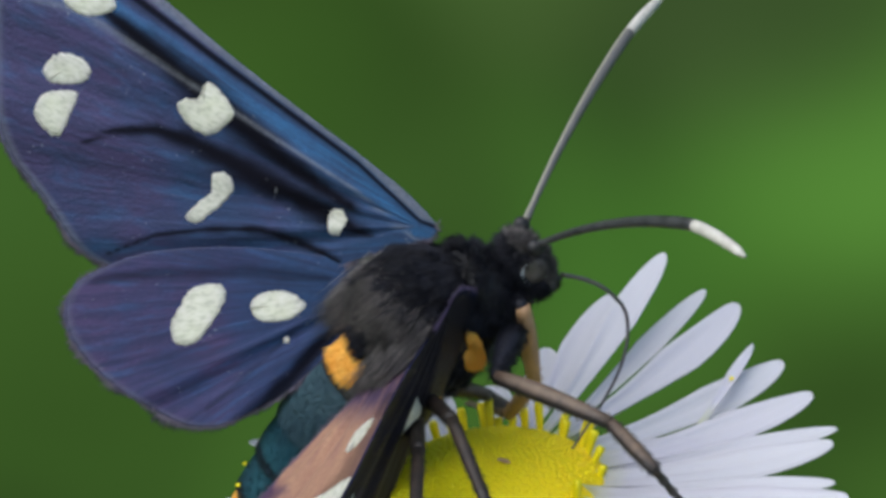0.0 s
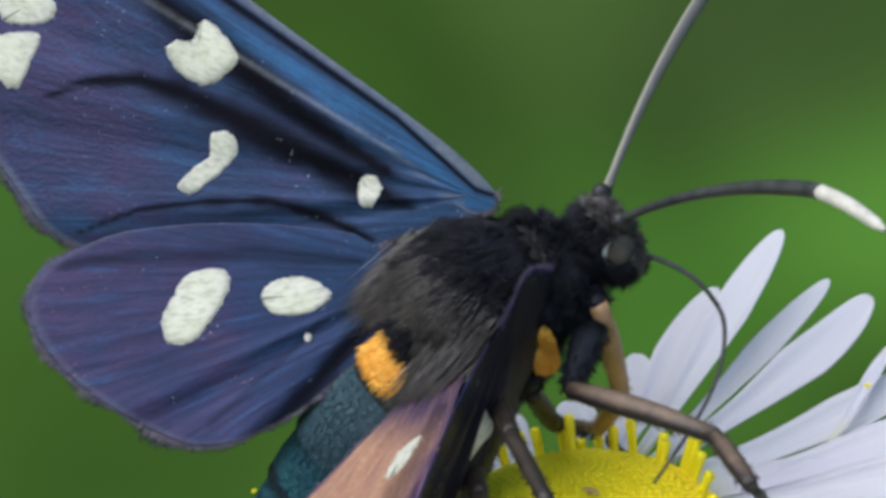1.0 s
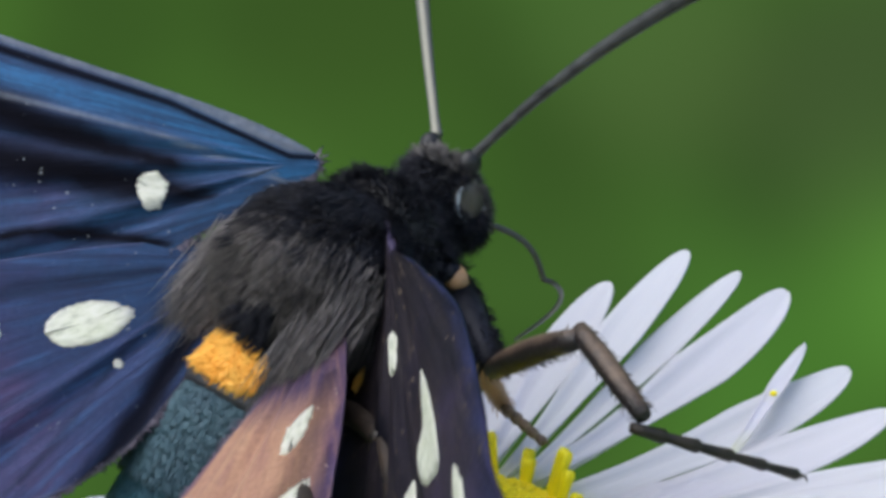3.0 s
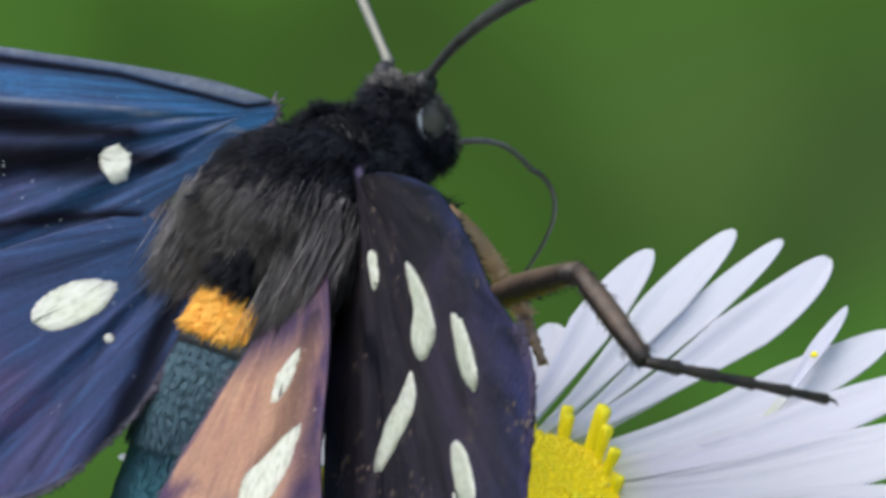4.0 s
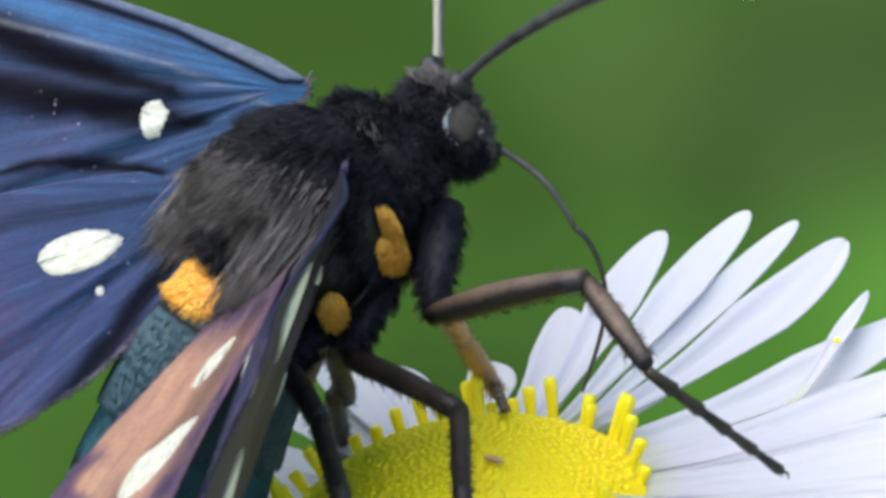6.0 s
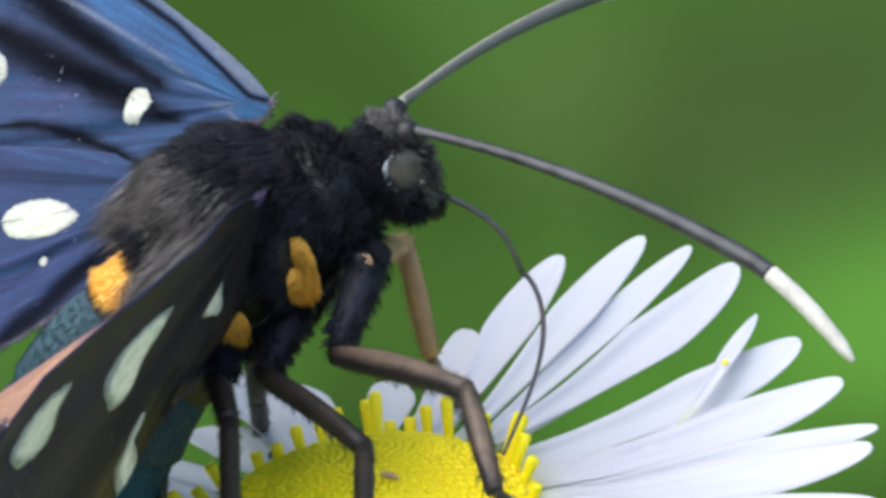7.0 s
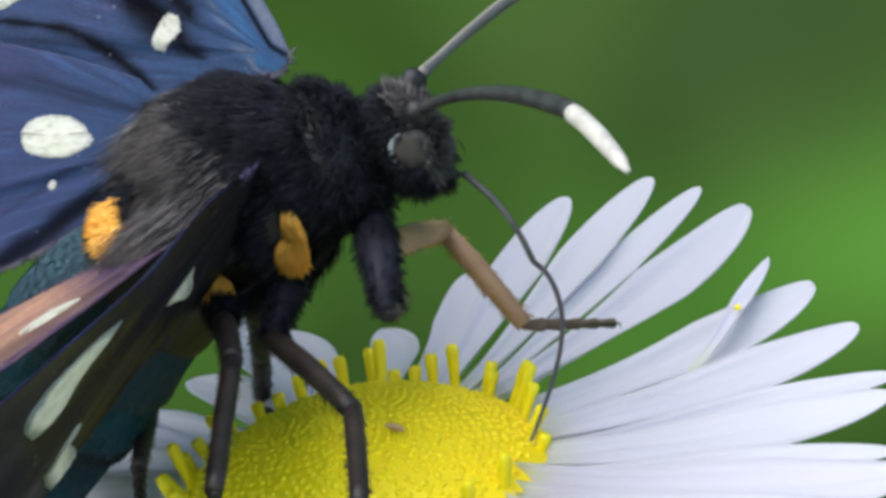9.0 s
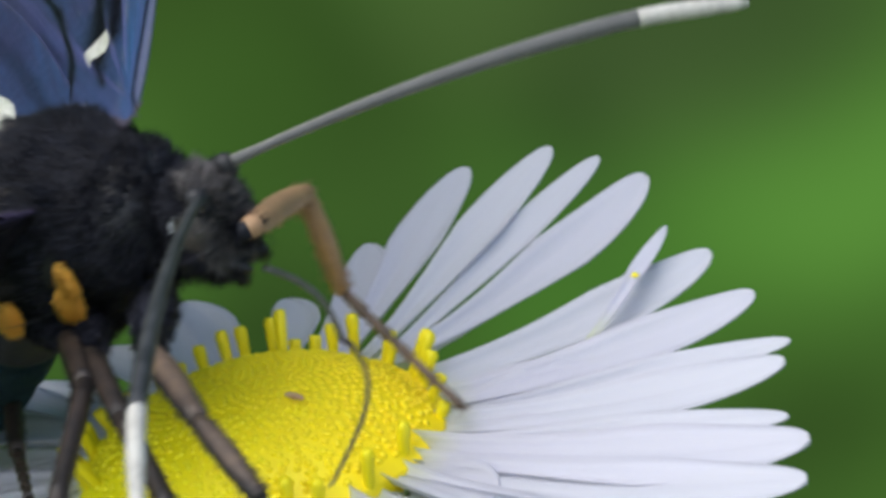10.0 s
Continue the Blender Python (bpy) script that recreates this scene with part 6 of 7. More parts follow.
    walk(legs["leg_RM"][1], [
        (0, pose(0.001800, 0.000000, 0.000000, 0.09, -22.49, 62.26)),
        (0.5, pose(0.001800, 0.000000, 0.000000, 3.22, -23.28, 44.88)),
        (1, pose(0.001800, 0.000000, 0.000000, 5.17, -16.04, 33.04)),
        (1.5, pose(0.001800, 0.000000, 0.000000, 5.12, -16.49, 40.58)),
        (2, pose(0.001800, -0.000000, -0.000000, -1.25, -21.69, 42.51)),
        (2.2, pose(0.001800, 0.000000, -0.000000, -9.41, -28.14, 47.22)),
        (3.3, pose(0.001800, 0.000000, -0.000000, -14.39, -14.23, 62.09)),
        (3.5, pose(0.001800, -0.000000, 0.000000, -25.10, -10.74, 81.30)),
        (4, pose(0.001800, 0.000000, 0.000000, -34.88, 3.54, 98.76)),
        (4.5, pose(0.001800, -0.000000, -0.000000, -14.98, 2.32, 69.64)),
        (5, pose(0.001800, -0.000000, -0.000000, -44.11, -6.21, 78.05)),
        (5.5, pose(0.001800, -0.000000, -0.000000, -33.62, -5.57, 64.72)),
        (5.7, pose(0.001800, 0.000000, 0.000000, -28.18, -7.25, 63.05)),
        (6.8, pose(0.001800, -0.000000, 0.000000, -21.37, -10.36, 57.64)),
        (7, pose(0.001800, 0.000000, 0.000000, -19.11, -8.41, 56.05)),
        (7.5, pose(0.001800, -0.000000, 0.000000, -15.45, -17.02, 44.34)),
        (8, pose(0.001800, 0.000000, -0.000000, -11.61, -8.05, 44.88)),
        (8.5, pose(0.001800, -0.000000, -0.000000, -6.13, -12.19, 37.57)),
        (9, pose(0.001800, -0.000000, 0.000000, -6.24, -13.21, 39.66)),
        (9.5, pose(0.001800, -0.000000, 0.000000, 1.24, -3.07, 31.53)),
        (10, pose(0.001800, 0.000000, -0.000000, 3.50, -1.07, 11.55))])
    walk(legs["leg_RM"][2], [
        (0, pose(0.003090, 0.002453, 0.001147, 0.08, 3.62, 59.99)),
        (0.5, pose(0.003753, 0.001945, 0.001185, 3.27, 0.58, 52.75)),
        (1, pose(0.004217, 0.001572, 0.000829, 5.84, -5.54, 40.91)),
        (1.5, pose(0.003985, 0.001871, 0.000852, 5.18, -7.55, 43.82)),
        (2, pose(0.003855, 0.001884, 0.001109, -1.25, -13.60, 44.90)),
        (2.2, pose(0.003597, 0.001941, 0.001415, -9.21, -19.80, 48.38)),
        (3.3, pose(0.003161, 0.002570, 0.000738, -10.68, 2.71, 39.81)),
        (3.5, pose(0.002246, 0.002914, 0.000559, -19.43, -5.25, 49.93)),
        (4, pose(0.001344, 0.002959, -0.000185, -33.45, 2.25, 67.14)),
        (4.5, pose(0.002843, 0.002810, -0.000122, -8.74, 10.63, 30.50)),
        (5, pose(0.002418, 0.002918, 0.000324, -20.38, -2.68, 22.60)),
        (5.5, pose(0.003075, 0.002700, 0.000291, -16.69, -22.72, 27.95)),
        (5.7, pose(0.003149, 0.002653, 0.000378, -12.99, -18.55, 24.88)),
        (6.8, pose(0.003380, 0.002493, 0.000540, -10.43, -19.14, 24.81)),
        (7, pose(0.003457, 0.002462, 0.000439, -8.11, -16.62, 20.94)),
        (7.5, pose(0.003852, 0.002005, 0.000878, -5.75, -20.51, 15.24)),
        (8, pose(0.003905, 0.002096, 0.000420, -4.66, -17.93, 16.58)),
        (8.5, pose(0.004124, 0.001788, 0.000634, -1.62, -19.34, 9.19)),
        (9, pose(0.004048, 0.001864, 0.000685, -2.28, -14.85, 13.55)),
        (9.5, pose(0.004353, 0.001567, 0.000161, 0.50, -2.77, 12.16)),
        (10, pose(0.004739, 0.000601, 0.000056, 4.39, 4.86, 14.95))])
    walk(legs["leg_RM"][3], [
        (0, pose(0.004687, 0.005219, 0.000945, -0.07, 67.32, -162.09)),
        (0.5, pose(0.005689, 0.004492, 0.001153, -1.92, 61.78, -168.93)),
        (1, pose(0.006624, 0.003658, 0.001138, -2.35, 52.06, -172.39)),
        (1.5, pose(0.006274, 0.004067, 0.001272, -3.25, 42.64, -163.18)),
        (2, pose(0.006058, 0.004079, 0.001862, 0.89, 50.18, -159.96)),
        (2.2, pose(0.005597, 0.004192, 0.002499, 8.51, 59.00, -151.82)),
        (3.3, pose(0.005616, 0.004616, 0.000586, 15.52, 59.61, -138.54)),
        (3.5, pose(0.004297, 0.005352, 0.000852, 43.08, 62.53, -95.62)),
        (4, pose(0.002586, 0.005906, -0.000311, 55.46, 48.43, -65.55)),
        (4.5, pose(0.005553, 0.004406, -0.000712, 17.44, 55.45, -128.12)),
        (5, pose(0.005369, 0.004146, 0.000474, -33.02, -36.09, 50.09)),
        (5.5, pose(0.005683, 0.004083, 0.001527, 50.88, 70.48, -109.97)),
        (5.7, pose(0.005901, 0.003929, 0.001396, 38.67, 71.27, -123.47)),
        (6.8, pose(0.006124, 0.003761, 0.001588, 18.59, 69.72, -149.00)),
        (7, pose(0.006321, 0.003558, 0.001354, 13.04, 68.46, -156.64)),
        (7.5, pose(0.006743, 0.002793, 0.001999, 1.33, 68.87, -177.59)),
        (8, pose(0.006823, 0.002965, 0.001405, 6.68, 61.53, -163.33)),
        (8.5, pose(0.007105, 0.002270, 0.001693, -2.38, 61.38, 171.46)),
        (9, pose(0.007056, 0.002588, 0.001506, -0.59, 63.09, 177.93)),
        (9.5, pose(0.007478, 0.002240, 0.000315, 0.57, 53.43, 172.16)),
        (10, pose(0.007819, 0.001423, -0.000215, 4.28, 40.66, 172.04))])
    walk(legs["leg_RH"][0], [
        (0, pose(-0.001000, -0.001000, -0.000900, -23.87, -31.21, -109.44)),
        (0.5, pose(-0.001000, -0.001000, -0.000900, -23.22, -28.45, -110.69)),
        (1, pose(-0.001000, -0.001000, -0.000900, -19.40, -10.85, -122.30)),
        (1.5, pose(-0.001000, -0.001000, -0.000900, -15.29, -29.88, -133.50)),
        (2, pose(-0.001000, -0.001000, -0.000900, -12.79, -36.88, -140.28)),
        (2.2, pose(-0.001000, -0.001000, -0.000900, -9.73, -28.75, -146.90)),
        (3.3, pose(-0.001000, -0.001000, -0.000900, 3.18, -34.97, -175.64)),
        (3.5, pose(-0.001000, -0.001000, -0.000900, 7.40, -33.65, 174.99)),
        (4, pose(-0.001000, -0.001000, -0.000900, 9.00, -27.24, 171.17)),
        (4.5, pose(-0.001000, -0.001000, -0.000900, 5.74, -34.49, 178.71)),
        (5, pose(-0.001000, -0.001000, -0.000900, -2.07, -13.80, -164.26)),
        (5.5, pose(-0.001000, -0.001000, -0.000900, -7.22, -13.70, -153.00)),
        (5.7, pose(-0.001000, -0.001000, -0.000900, -8.52, -16.13, -149.92)),
        (6.8, pose(-0.001000, -0.001000, -0.000900, -23.74, -3.18, -107.87)),
        (7, pose(-0.001000, -0.001000, -0.000900, -23.02, -4.98, -110.52)),
        (7.5, pose(-0.001000, -0.001000, -0.000900, -24.40, -8.63, -103.43)),
        (8, pose(-0.001000, -0.001000, -0.000900, -26.04, -6.44, -93.61)),
        (8.5, pose(-0.001000, -0.001000, -0.000900, -26.84, -10.59, -87.15)),
        (9, pose(-0.001000, -0.001000, -0.000900, -27.76, -17.67, -83.43)),
        (9.5, pose(-0.001000, -0.001000, -0.000900, -27.96, -15.05, -65.63)),
        (10, pose(-0.001000, -0.001000, -0.000900, -19.33, -2.71, -31.14))])
    walk(legs["leg_RH"][1], [
        (0, pose(0.001600, 0.000000, 0.000000, 3.24, 0.57, 12.02)),
        (0.5, pose(0.001600, -0.000000, 0.000000, 2.42, -8.89, 10.68)),
        (1, pose(0.001600, 0.000000, 0.000000, -2.54, -24.31, 17.66)),
        (1.5, pose(0.001600, 0.000000, 0.000000, 4.10, -18.95, 32.13)),
        (2, pose(0.001600, 0.000000, -0.000000, 5.47, -7.53, 24.83)),
        (2.2, pose(0.001600, -0.000000, -0.000000, 1.60, -15.00, 26.92)),
        (3.3, pose(0.001600, -0.000000, 0.000000, 6.31, 7.87, 51.06)),
        (3.5, pose(0.001600, 0.000000, 0.000000, 6.71, 4.33, 63.28)),
        (4, pose(0.001600, 0.000000, 0.000000, 1.53, 9.74, 67.67)),
        (4.5, pose(0.001600, 0.000000, 0.000000, 7.20, 15.99, 61.80)),
        (5, pose(0.001600, -0.000000, 0.000000, -9.24, 0.24, 44.11)),
        (5.5, pose(0.001600, -0.000000, 0.000000, -7.70, 0.59, 38.05)),
        (5.7, pose(0.001600, -0.000000, 0.000000, -6.13, -0.83, 39.84)),
        (6.8, pose(0.001600, -0.000000, 0.000000, -2.30, -16.97, 13.42)),
        (7, pose(0.001600, 0.000000, 0.000000, -2.30, -16.63, 14.27)),
        (7.5, pose(0.001600, 0.000000, -0.000000, -0.56, -14.07, 10.14)),
        (8, pose(0.001600, -0.000000, 0.000000, -0.20, -13.43, 12.08)),
        (8.5, pose(0.001600, 0.000000, 0.000000, 0.51, -11.83, 4.97)),
        (9, pose(0.001600, 0.000000, 0.000000, 0.63, -2.75, 2.57)),
        (9.5, pose(0.001600, -0.000000, 0.000000, -2.76, -3.07, -7.75)),
        (10, pose(0.001600, -0.000000, -0.000000, -5.77, 0.74, -14.45))])
    walk(legs["leg_RH"][2], [
        (0, pose(0.004143, 0.000541, -0.000026, 2.51, 7.33, 9.49)),
        (0.5, pose(0.004124, 0.000476, 0.000402, 1.81, -0.08, 8.35)),
        (1, pose(0.003858, 0.000719, 0.001070, -1.86, -31.67, 12.27)),
        (1.5, pose(0.003683, 0.001308, 0.000844, 3.39, -16.33, 26.63)),
        (2, pose(0.003939, 0.001082, 0.000341, 4.57, -9.20, 20.27)),
        (2.2, pose(0.003839, 0.001137, 0.000673, 1.36, -16.99, 22.37)),
        (3.3, pose(0.003219, 0.002003, -0.000356, 5.34, 9.83, 41.17)),
        (3.5, pose(0.002766, 0.002316, -0.000196, 5.48, 4.26, 46.86)),
        (4, pose(0.002574, 0.002370, -0.000440, 1.29, 9.82, 50.90)),
        (4.5, pose(0.002781, 0.002203, -0.000716, 5.64, 23.90, 42.32)),
        (5, pose(0.003467, 0.001810, -0.000011, -6.95, 7.67, 30.23)),
        (5.5, pose(0.003647, 0.001602, -0.000027, -6.06, -8.06, 29.55)),
        (5.7, pose(0.003596, 0.001666, 0.000038, -5.34, -7.86, 34.19)),
        (6.8, pose(0.004019, 0.000577, 0.000759, -1.15, -6.06, 6.72)),
        (7, pose(0.004014, 0.000614, 0.000744, -1.61, -5.43, 9.99)),
        (7.5, pose(0.004083, 0.000444, 0.000632, -0.23, 1.44, 4.23)),
        (8, pose(0.004073, 0.000529, 0.000604, -0.11, -3.61, 6.42)),
        (8.5, pose(0.004135, 0.000220, 0.000533, -0.18, 2.08, -1.84)),
        (9, pose(0.004194, 0.000116, 0.000125, -1.01, 16.73, -4.28)),
        (9.5, pose(0.004173, -0.000350, 0.000139, -6.73, 29.99, -20.31)),
        (10, pose(0.004118, -0.000649, -0.000033, -11.02, 12.24, -30.22))])
    walk(legs["leg_RH"][3], [
        (0, pose(0.007665, 0.001130, -0.000485, 3.10, 56.44, 176.28)),
        (0.5, pose(0.007686, 0.000999, 0.000407, 1.76, 57.26, 177.10)),
        (1, pose(0.006852, 0.001370, 0.002960, 0.57, 72.46, -178.23)),
        (1.5, pose(0.006771, 0.002856, 0.001857, -3.13, 47.50, -164.84)),
        (2, pose(0.007273, 0.002314, 0.000917, -3.45, 37.13, -169.48)),
        (2.2, pose(0.007023, 0.002447, 0.001725, -1.22, 45.34, -166.13)),
        (3.3, pose(0.005889, 0.004338, -0.000971, -5.88, 35.45, -147.44)),
        (3.5, pose(0.005220, 0.004935, -0.000464, -7.64, 41.65, -135.90)),
        (4, pose(0.004811, 0.005123, -0.001054, -1.84, 42.85, -125.65)),
        (4.5, pose(0.005215, 0.004419, -0.002175, -7.63, 39.95, -138.16)),
        (5, pose(0.006549, 0.003606, -0.000491, 11.32, 46.41, -135.93)),
        (5.5, pose(0.006748, 0.003360, 0.000478, 10.50, 52.13, -140.74)),
        (5.7, pose(0.006546, 0.003670, 0.000530, 8.63, 56.00, -142.74)),
        (6.8, pose(0.007574, 0.000996, 0.001139, 1.01, 59.34, -176.17)),
        (7, pose(0.007544, 0.001235, 0.001085, 0.97, 57.08, -175.98)),
        (7.5, pose(0.007672, 0.000710, 0.000542, -0.22, 55.56, 177.48)),
        (8, pose(0.007643, 0.000931, 0.000831, 0.14, 49.41, -174.36)),
        (8.5, pose(0.007731, 0.000105, 0.000403, 1.91, 51.86, 169.47)),
        (9, pose(0.007632, -0.000141, -0.000912, 2.70, 42.07, 173.47)),
        (9.5, pose(0.007097, -0.001432, -0.001660, 7.83, 39.89, 167.58)),
        (10, pose(0.007158, -0.002420, -0.000796, 11.03, 38.72, 165.18))])
    walk(legs["leg_LF"][0], [
        (0, pose(0.001900, 0.000800, -0.000800, -28.65, -21.84, -80.10)),
        (0.5, pose(0.001900, 0.000800, -0.000800, -27.61, -18.46, -85.59)),
        (1, pose(0.001900, 0.000800, -0.000800, -27.70, -19.97, -86.24)),
        (1.5, pose(0.001900, 0.000800, -0.000800, -28.01, -24.09, -87.91)),
        (2, pose(0.001900, 0.000800, -0.000800, -25.49, -21.60, -99.84)),
        (2.2, pose(0.001900, 0.000800, -0.000800, -24.47, -17.97, -103.46)),
        (3.3, pose(0.001900, 0.000800, -0.000800, -26.76, -19.30, -92.22)),
        (3.5, pose(0.001900, 0.000800, -0.000800, -26.93, -58.49, -116.73)),
        (4, pose(0.001900, 0.000800, -0.000800, -26.09, -4.69, -93.40)),
        (4.5, pose(0.001900, 0.000800, -0.000800, -26.16, -10.65, -92.98)),
        (5, pose(0.001900, 0.000800, -0.000800, -52.15, 54.90, -127.32)),
        (5.5, pose(0.001900, 0.000800, -0.000800, -23.48, 13.12, -118.67)),
        (5.7, pose(0.001900, 0.000800, -0.000800, -23.37, 12.14, -118.28)),
        (6.8, pose(0.001900, 0.000800, -0.000800, -25.11, 15.75, -114.61)),
        (7, pose(0.001900, 0.000800, -0.000800, -25.43, -5.99, -97.99)),
        (7.5, pose(0.001900, 0.000800, -0.000800, -27.09, 13.19, -99.36)),
        (8, pose(0.001900, 0.000800, -0.000800, -26.66, 17.42, -108.95)),
        (8.5, pose(0.001900, 0.000800, -0.000800, -25.57, 5.83, -102.65)),
        (9, pose(0.001900, 0.000800, -0.000800, -26.48, 1.00, -91.55)),
        (9.5, pose(0.001900, 0.000800, -0.000800, -25.52, 0.41, -99.46)),
        (10, pose(0.001900, 0.000800, -0.000800, -21.58, -19.53, -27.61))])
    walk(legs["leg_LF"][1], [
        (0, pose(0.002300, 0.000000, -0.000000, 16.37, 52.76, 162.46)),
        (0.5, pose(0.002300, 0.000000, -0.000000, 18.19, 58.33, 151.03)),
        (1, pose(0.002300, 0.000000, 0.000000, 16.60, 54.97, 153.27)),
        (1.5, pose(0.002300, 0.000000, 0.000000, 20.31, 51.48, 150.82)),
        (2, pose(0.002300, -0.000000, 0.000000, 8.67, 46.37, 150.37)),
        (2.2, pose(0.002300, 0.000000, 0.000000, 4.08, 48.47, 152.99)),
        (3.3, pose(0.002300, -0.000000, 0.000000, 8.13, 26.79, 143.66)),
        (3.5, pose(0.002300, 0.000000, 0.000000, -27.44, -58.91, -137.63)),
        (4, pose(0.002300, 0.000000, 0.000000, -2.44, 37.77, 125.37)),
        (4.5, pose(0.002300, 0.000000, 0.000000, 2.59, 37.77, 140.66)),
        (5, pose(0.002300, 0.000000, -0.000000, -88.64, 39.83, 62.63)),
        (5.5, pose(0.002300, 0.000000, -0.000000, -18.54, 61.61, 147.62)),
        (5.7, pose(0.002300, 0.000000, 0.000000, -16.52, 63.38, 151.20)),
        (6.8, pose(0.002300, -0.000000, -0.000000, -13.52, 30.77, 152.07)),
        (7, pose(0.002300, 0.000000, 0.000000, -0.96, 16.27, 163.23)),
        (7.5, pose(0.002300, 0.000000, 0.000000, -12.53, 19.01, 142.89)),
        (8, pose(0.002300, 0.000000, -0.000000, -16.70, 33.23, 144.14)),
        (8.5, pose(0.002300, 0.000000, -0.000000, -8.39, 15.18, 147.86)),
        (9, pose(0.002300, 0.000000, -0.000000, -3.23, 26.10, 153.02)),
        (9.38, pose(0.002300, 0.000000, -0.000000, -4.88, 20.02, 153.17)),
        (9.42, pose(0.002300, 0.000000, 0.000000, 7.39, 16.63, -169.09)),
        (9.46, pose(0.002300, 0.000000, 0.000000, 14.89, 6.96, -133.69)),
        (9.5, pose(0.002300, 0.000000, 0.000000, 15.44, -5.15, -99.81)),
        (9.53, pose(0.002300, 0.000000, 0.000000, 13.65, 2.92, -134.90)),
        (9.56, pose(0.002300, 0.000000, 0.000000, 7.49, 8.47, -170.63)),
        (9.59, pose(0.002300, 0.000000, -0.000000, -0.84, 9.34, 152.96)),
        (10, pose(0.002300, -0.000000, 0.000000, 23.90, -7.00, 144.22))])
    walk(legs["leg_LF"][2], [
        (0, pose(0.000281, 0.000638, -0.002787, -5.43, 36.53, -170.23)),
        (0.5, pose(0.000692, 0.000890, -0.002979, -2.75, 38.37, -172.55)),
        (1, pose(0.000506, 0.000904, -0.002866, -0.83, 40.36, -178.06)),
        (1.5, pose(0.000397, 0.001063, -0.002738, -2.29, 38.28, -175.64)),
        (2, pose(0.000201, 0.001194, -0.002533, 8.64, 37.40, 142.86)),
        (2.2, pose(0.000233, 0.001054, -0.002620, 5.82, 41.51, 129.95)),
        (3.3, pose(-0.000217, 0.001851, -0.001577, 9.95, 32.04, 136.89)),
        (3.5, pose(0.000965, -0.001218, 0.002997, -25.27, -60.02, -141.41)),
        (4, pose(0.000699, 0.002256, -0.002144, -2.64, 43.93, 126.03)),
        (4.5, pose(0.000160, 0.001754, -0.002144, 3.12, 47.80, 140.18)),
        (5, pose(0.003536, 0.002387, -0.002242, -85.42, 39.95, 67.98)),
        (5.5, pose(0.000894, 0.000891, -0.003079, -23.81, 63.40, 139.20)),
        (5.7, pose(0.000926, 0.000755, -0.003129, -29.18, 66.58, 131.12)),
        (6.8, pose(-0.000357, 0.001408, -0.001791, -48.86, 69.96, 105.21)),
        (7, pose(-0.000917, 0.000970, -0.000980, -10.78, 74.03, 55.33)),
        (7.5, pose(-0.000339, 0.001997, -0.001140, -22.25, 19.86, 73.84)),
        (8, pose(-0.000073, 0.001715, -0.001918, -36.22, 44.92, 96.50)),
        (8.5, pose(-0.000560, 0.001797, -0.000917, -16.97, 27.15, 101.43)),
        (9, pose(-0.000501, 0.001426, -0.001540, -6.69, 33.15, 52.83)),
        (9.38, pose(-0.000682, 0.001461, -0.001184, -33.96, 70.86, 100.29)),
        (9.42, pose(-0.000993, -0.000635, -0.001002, -20.10, 85.76, 114.33)),
        (9.46, pose(-0.000100, -0.002512, -0.000424, -44.68, 101.10, 89.92)),
        (9.5, pose(0.001706, -0.003435, 0.000314, -40.87, 116.11, 93.90)),
        (9.53, pose(-0.000167, -0.002476, -0.000178, -50.23, 104.51, 86.16)),
        (9.56, pose(-0.001116, -0.000563, -0.000516, -101.40, 95.00, 36.57)),
        (9.59, pose(-0.000700, 0.001609, -0.000596, -8.53, 78.81, 131.01)),
        (10, pose(-0.000518, 0.002031, 0.000427, 93.92, 55.84, 151.03))])
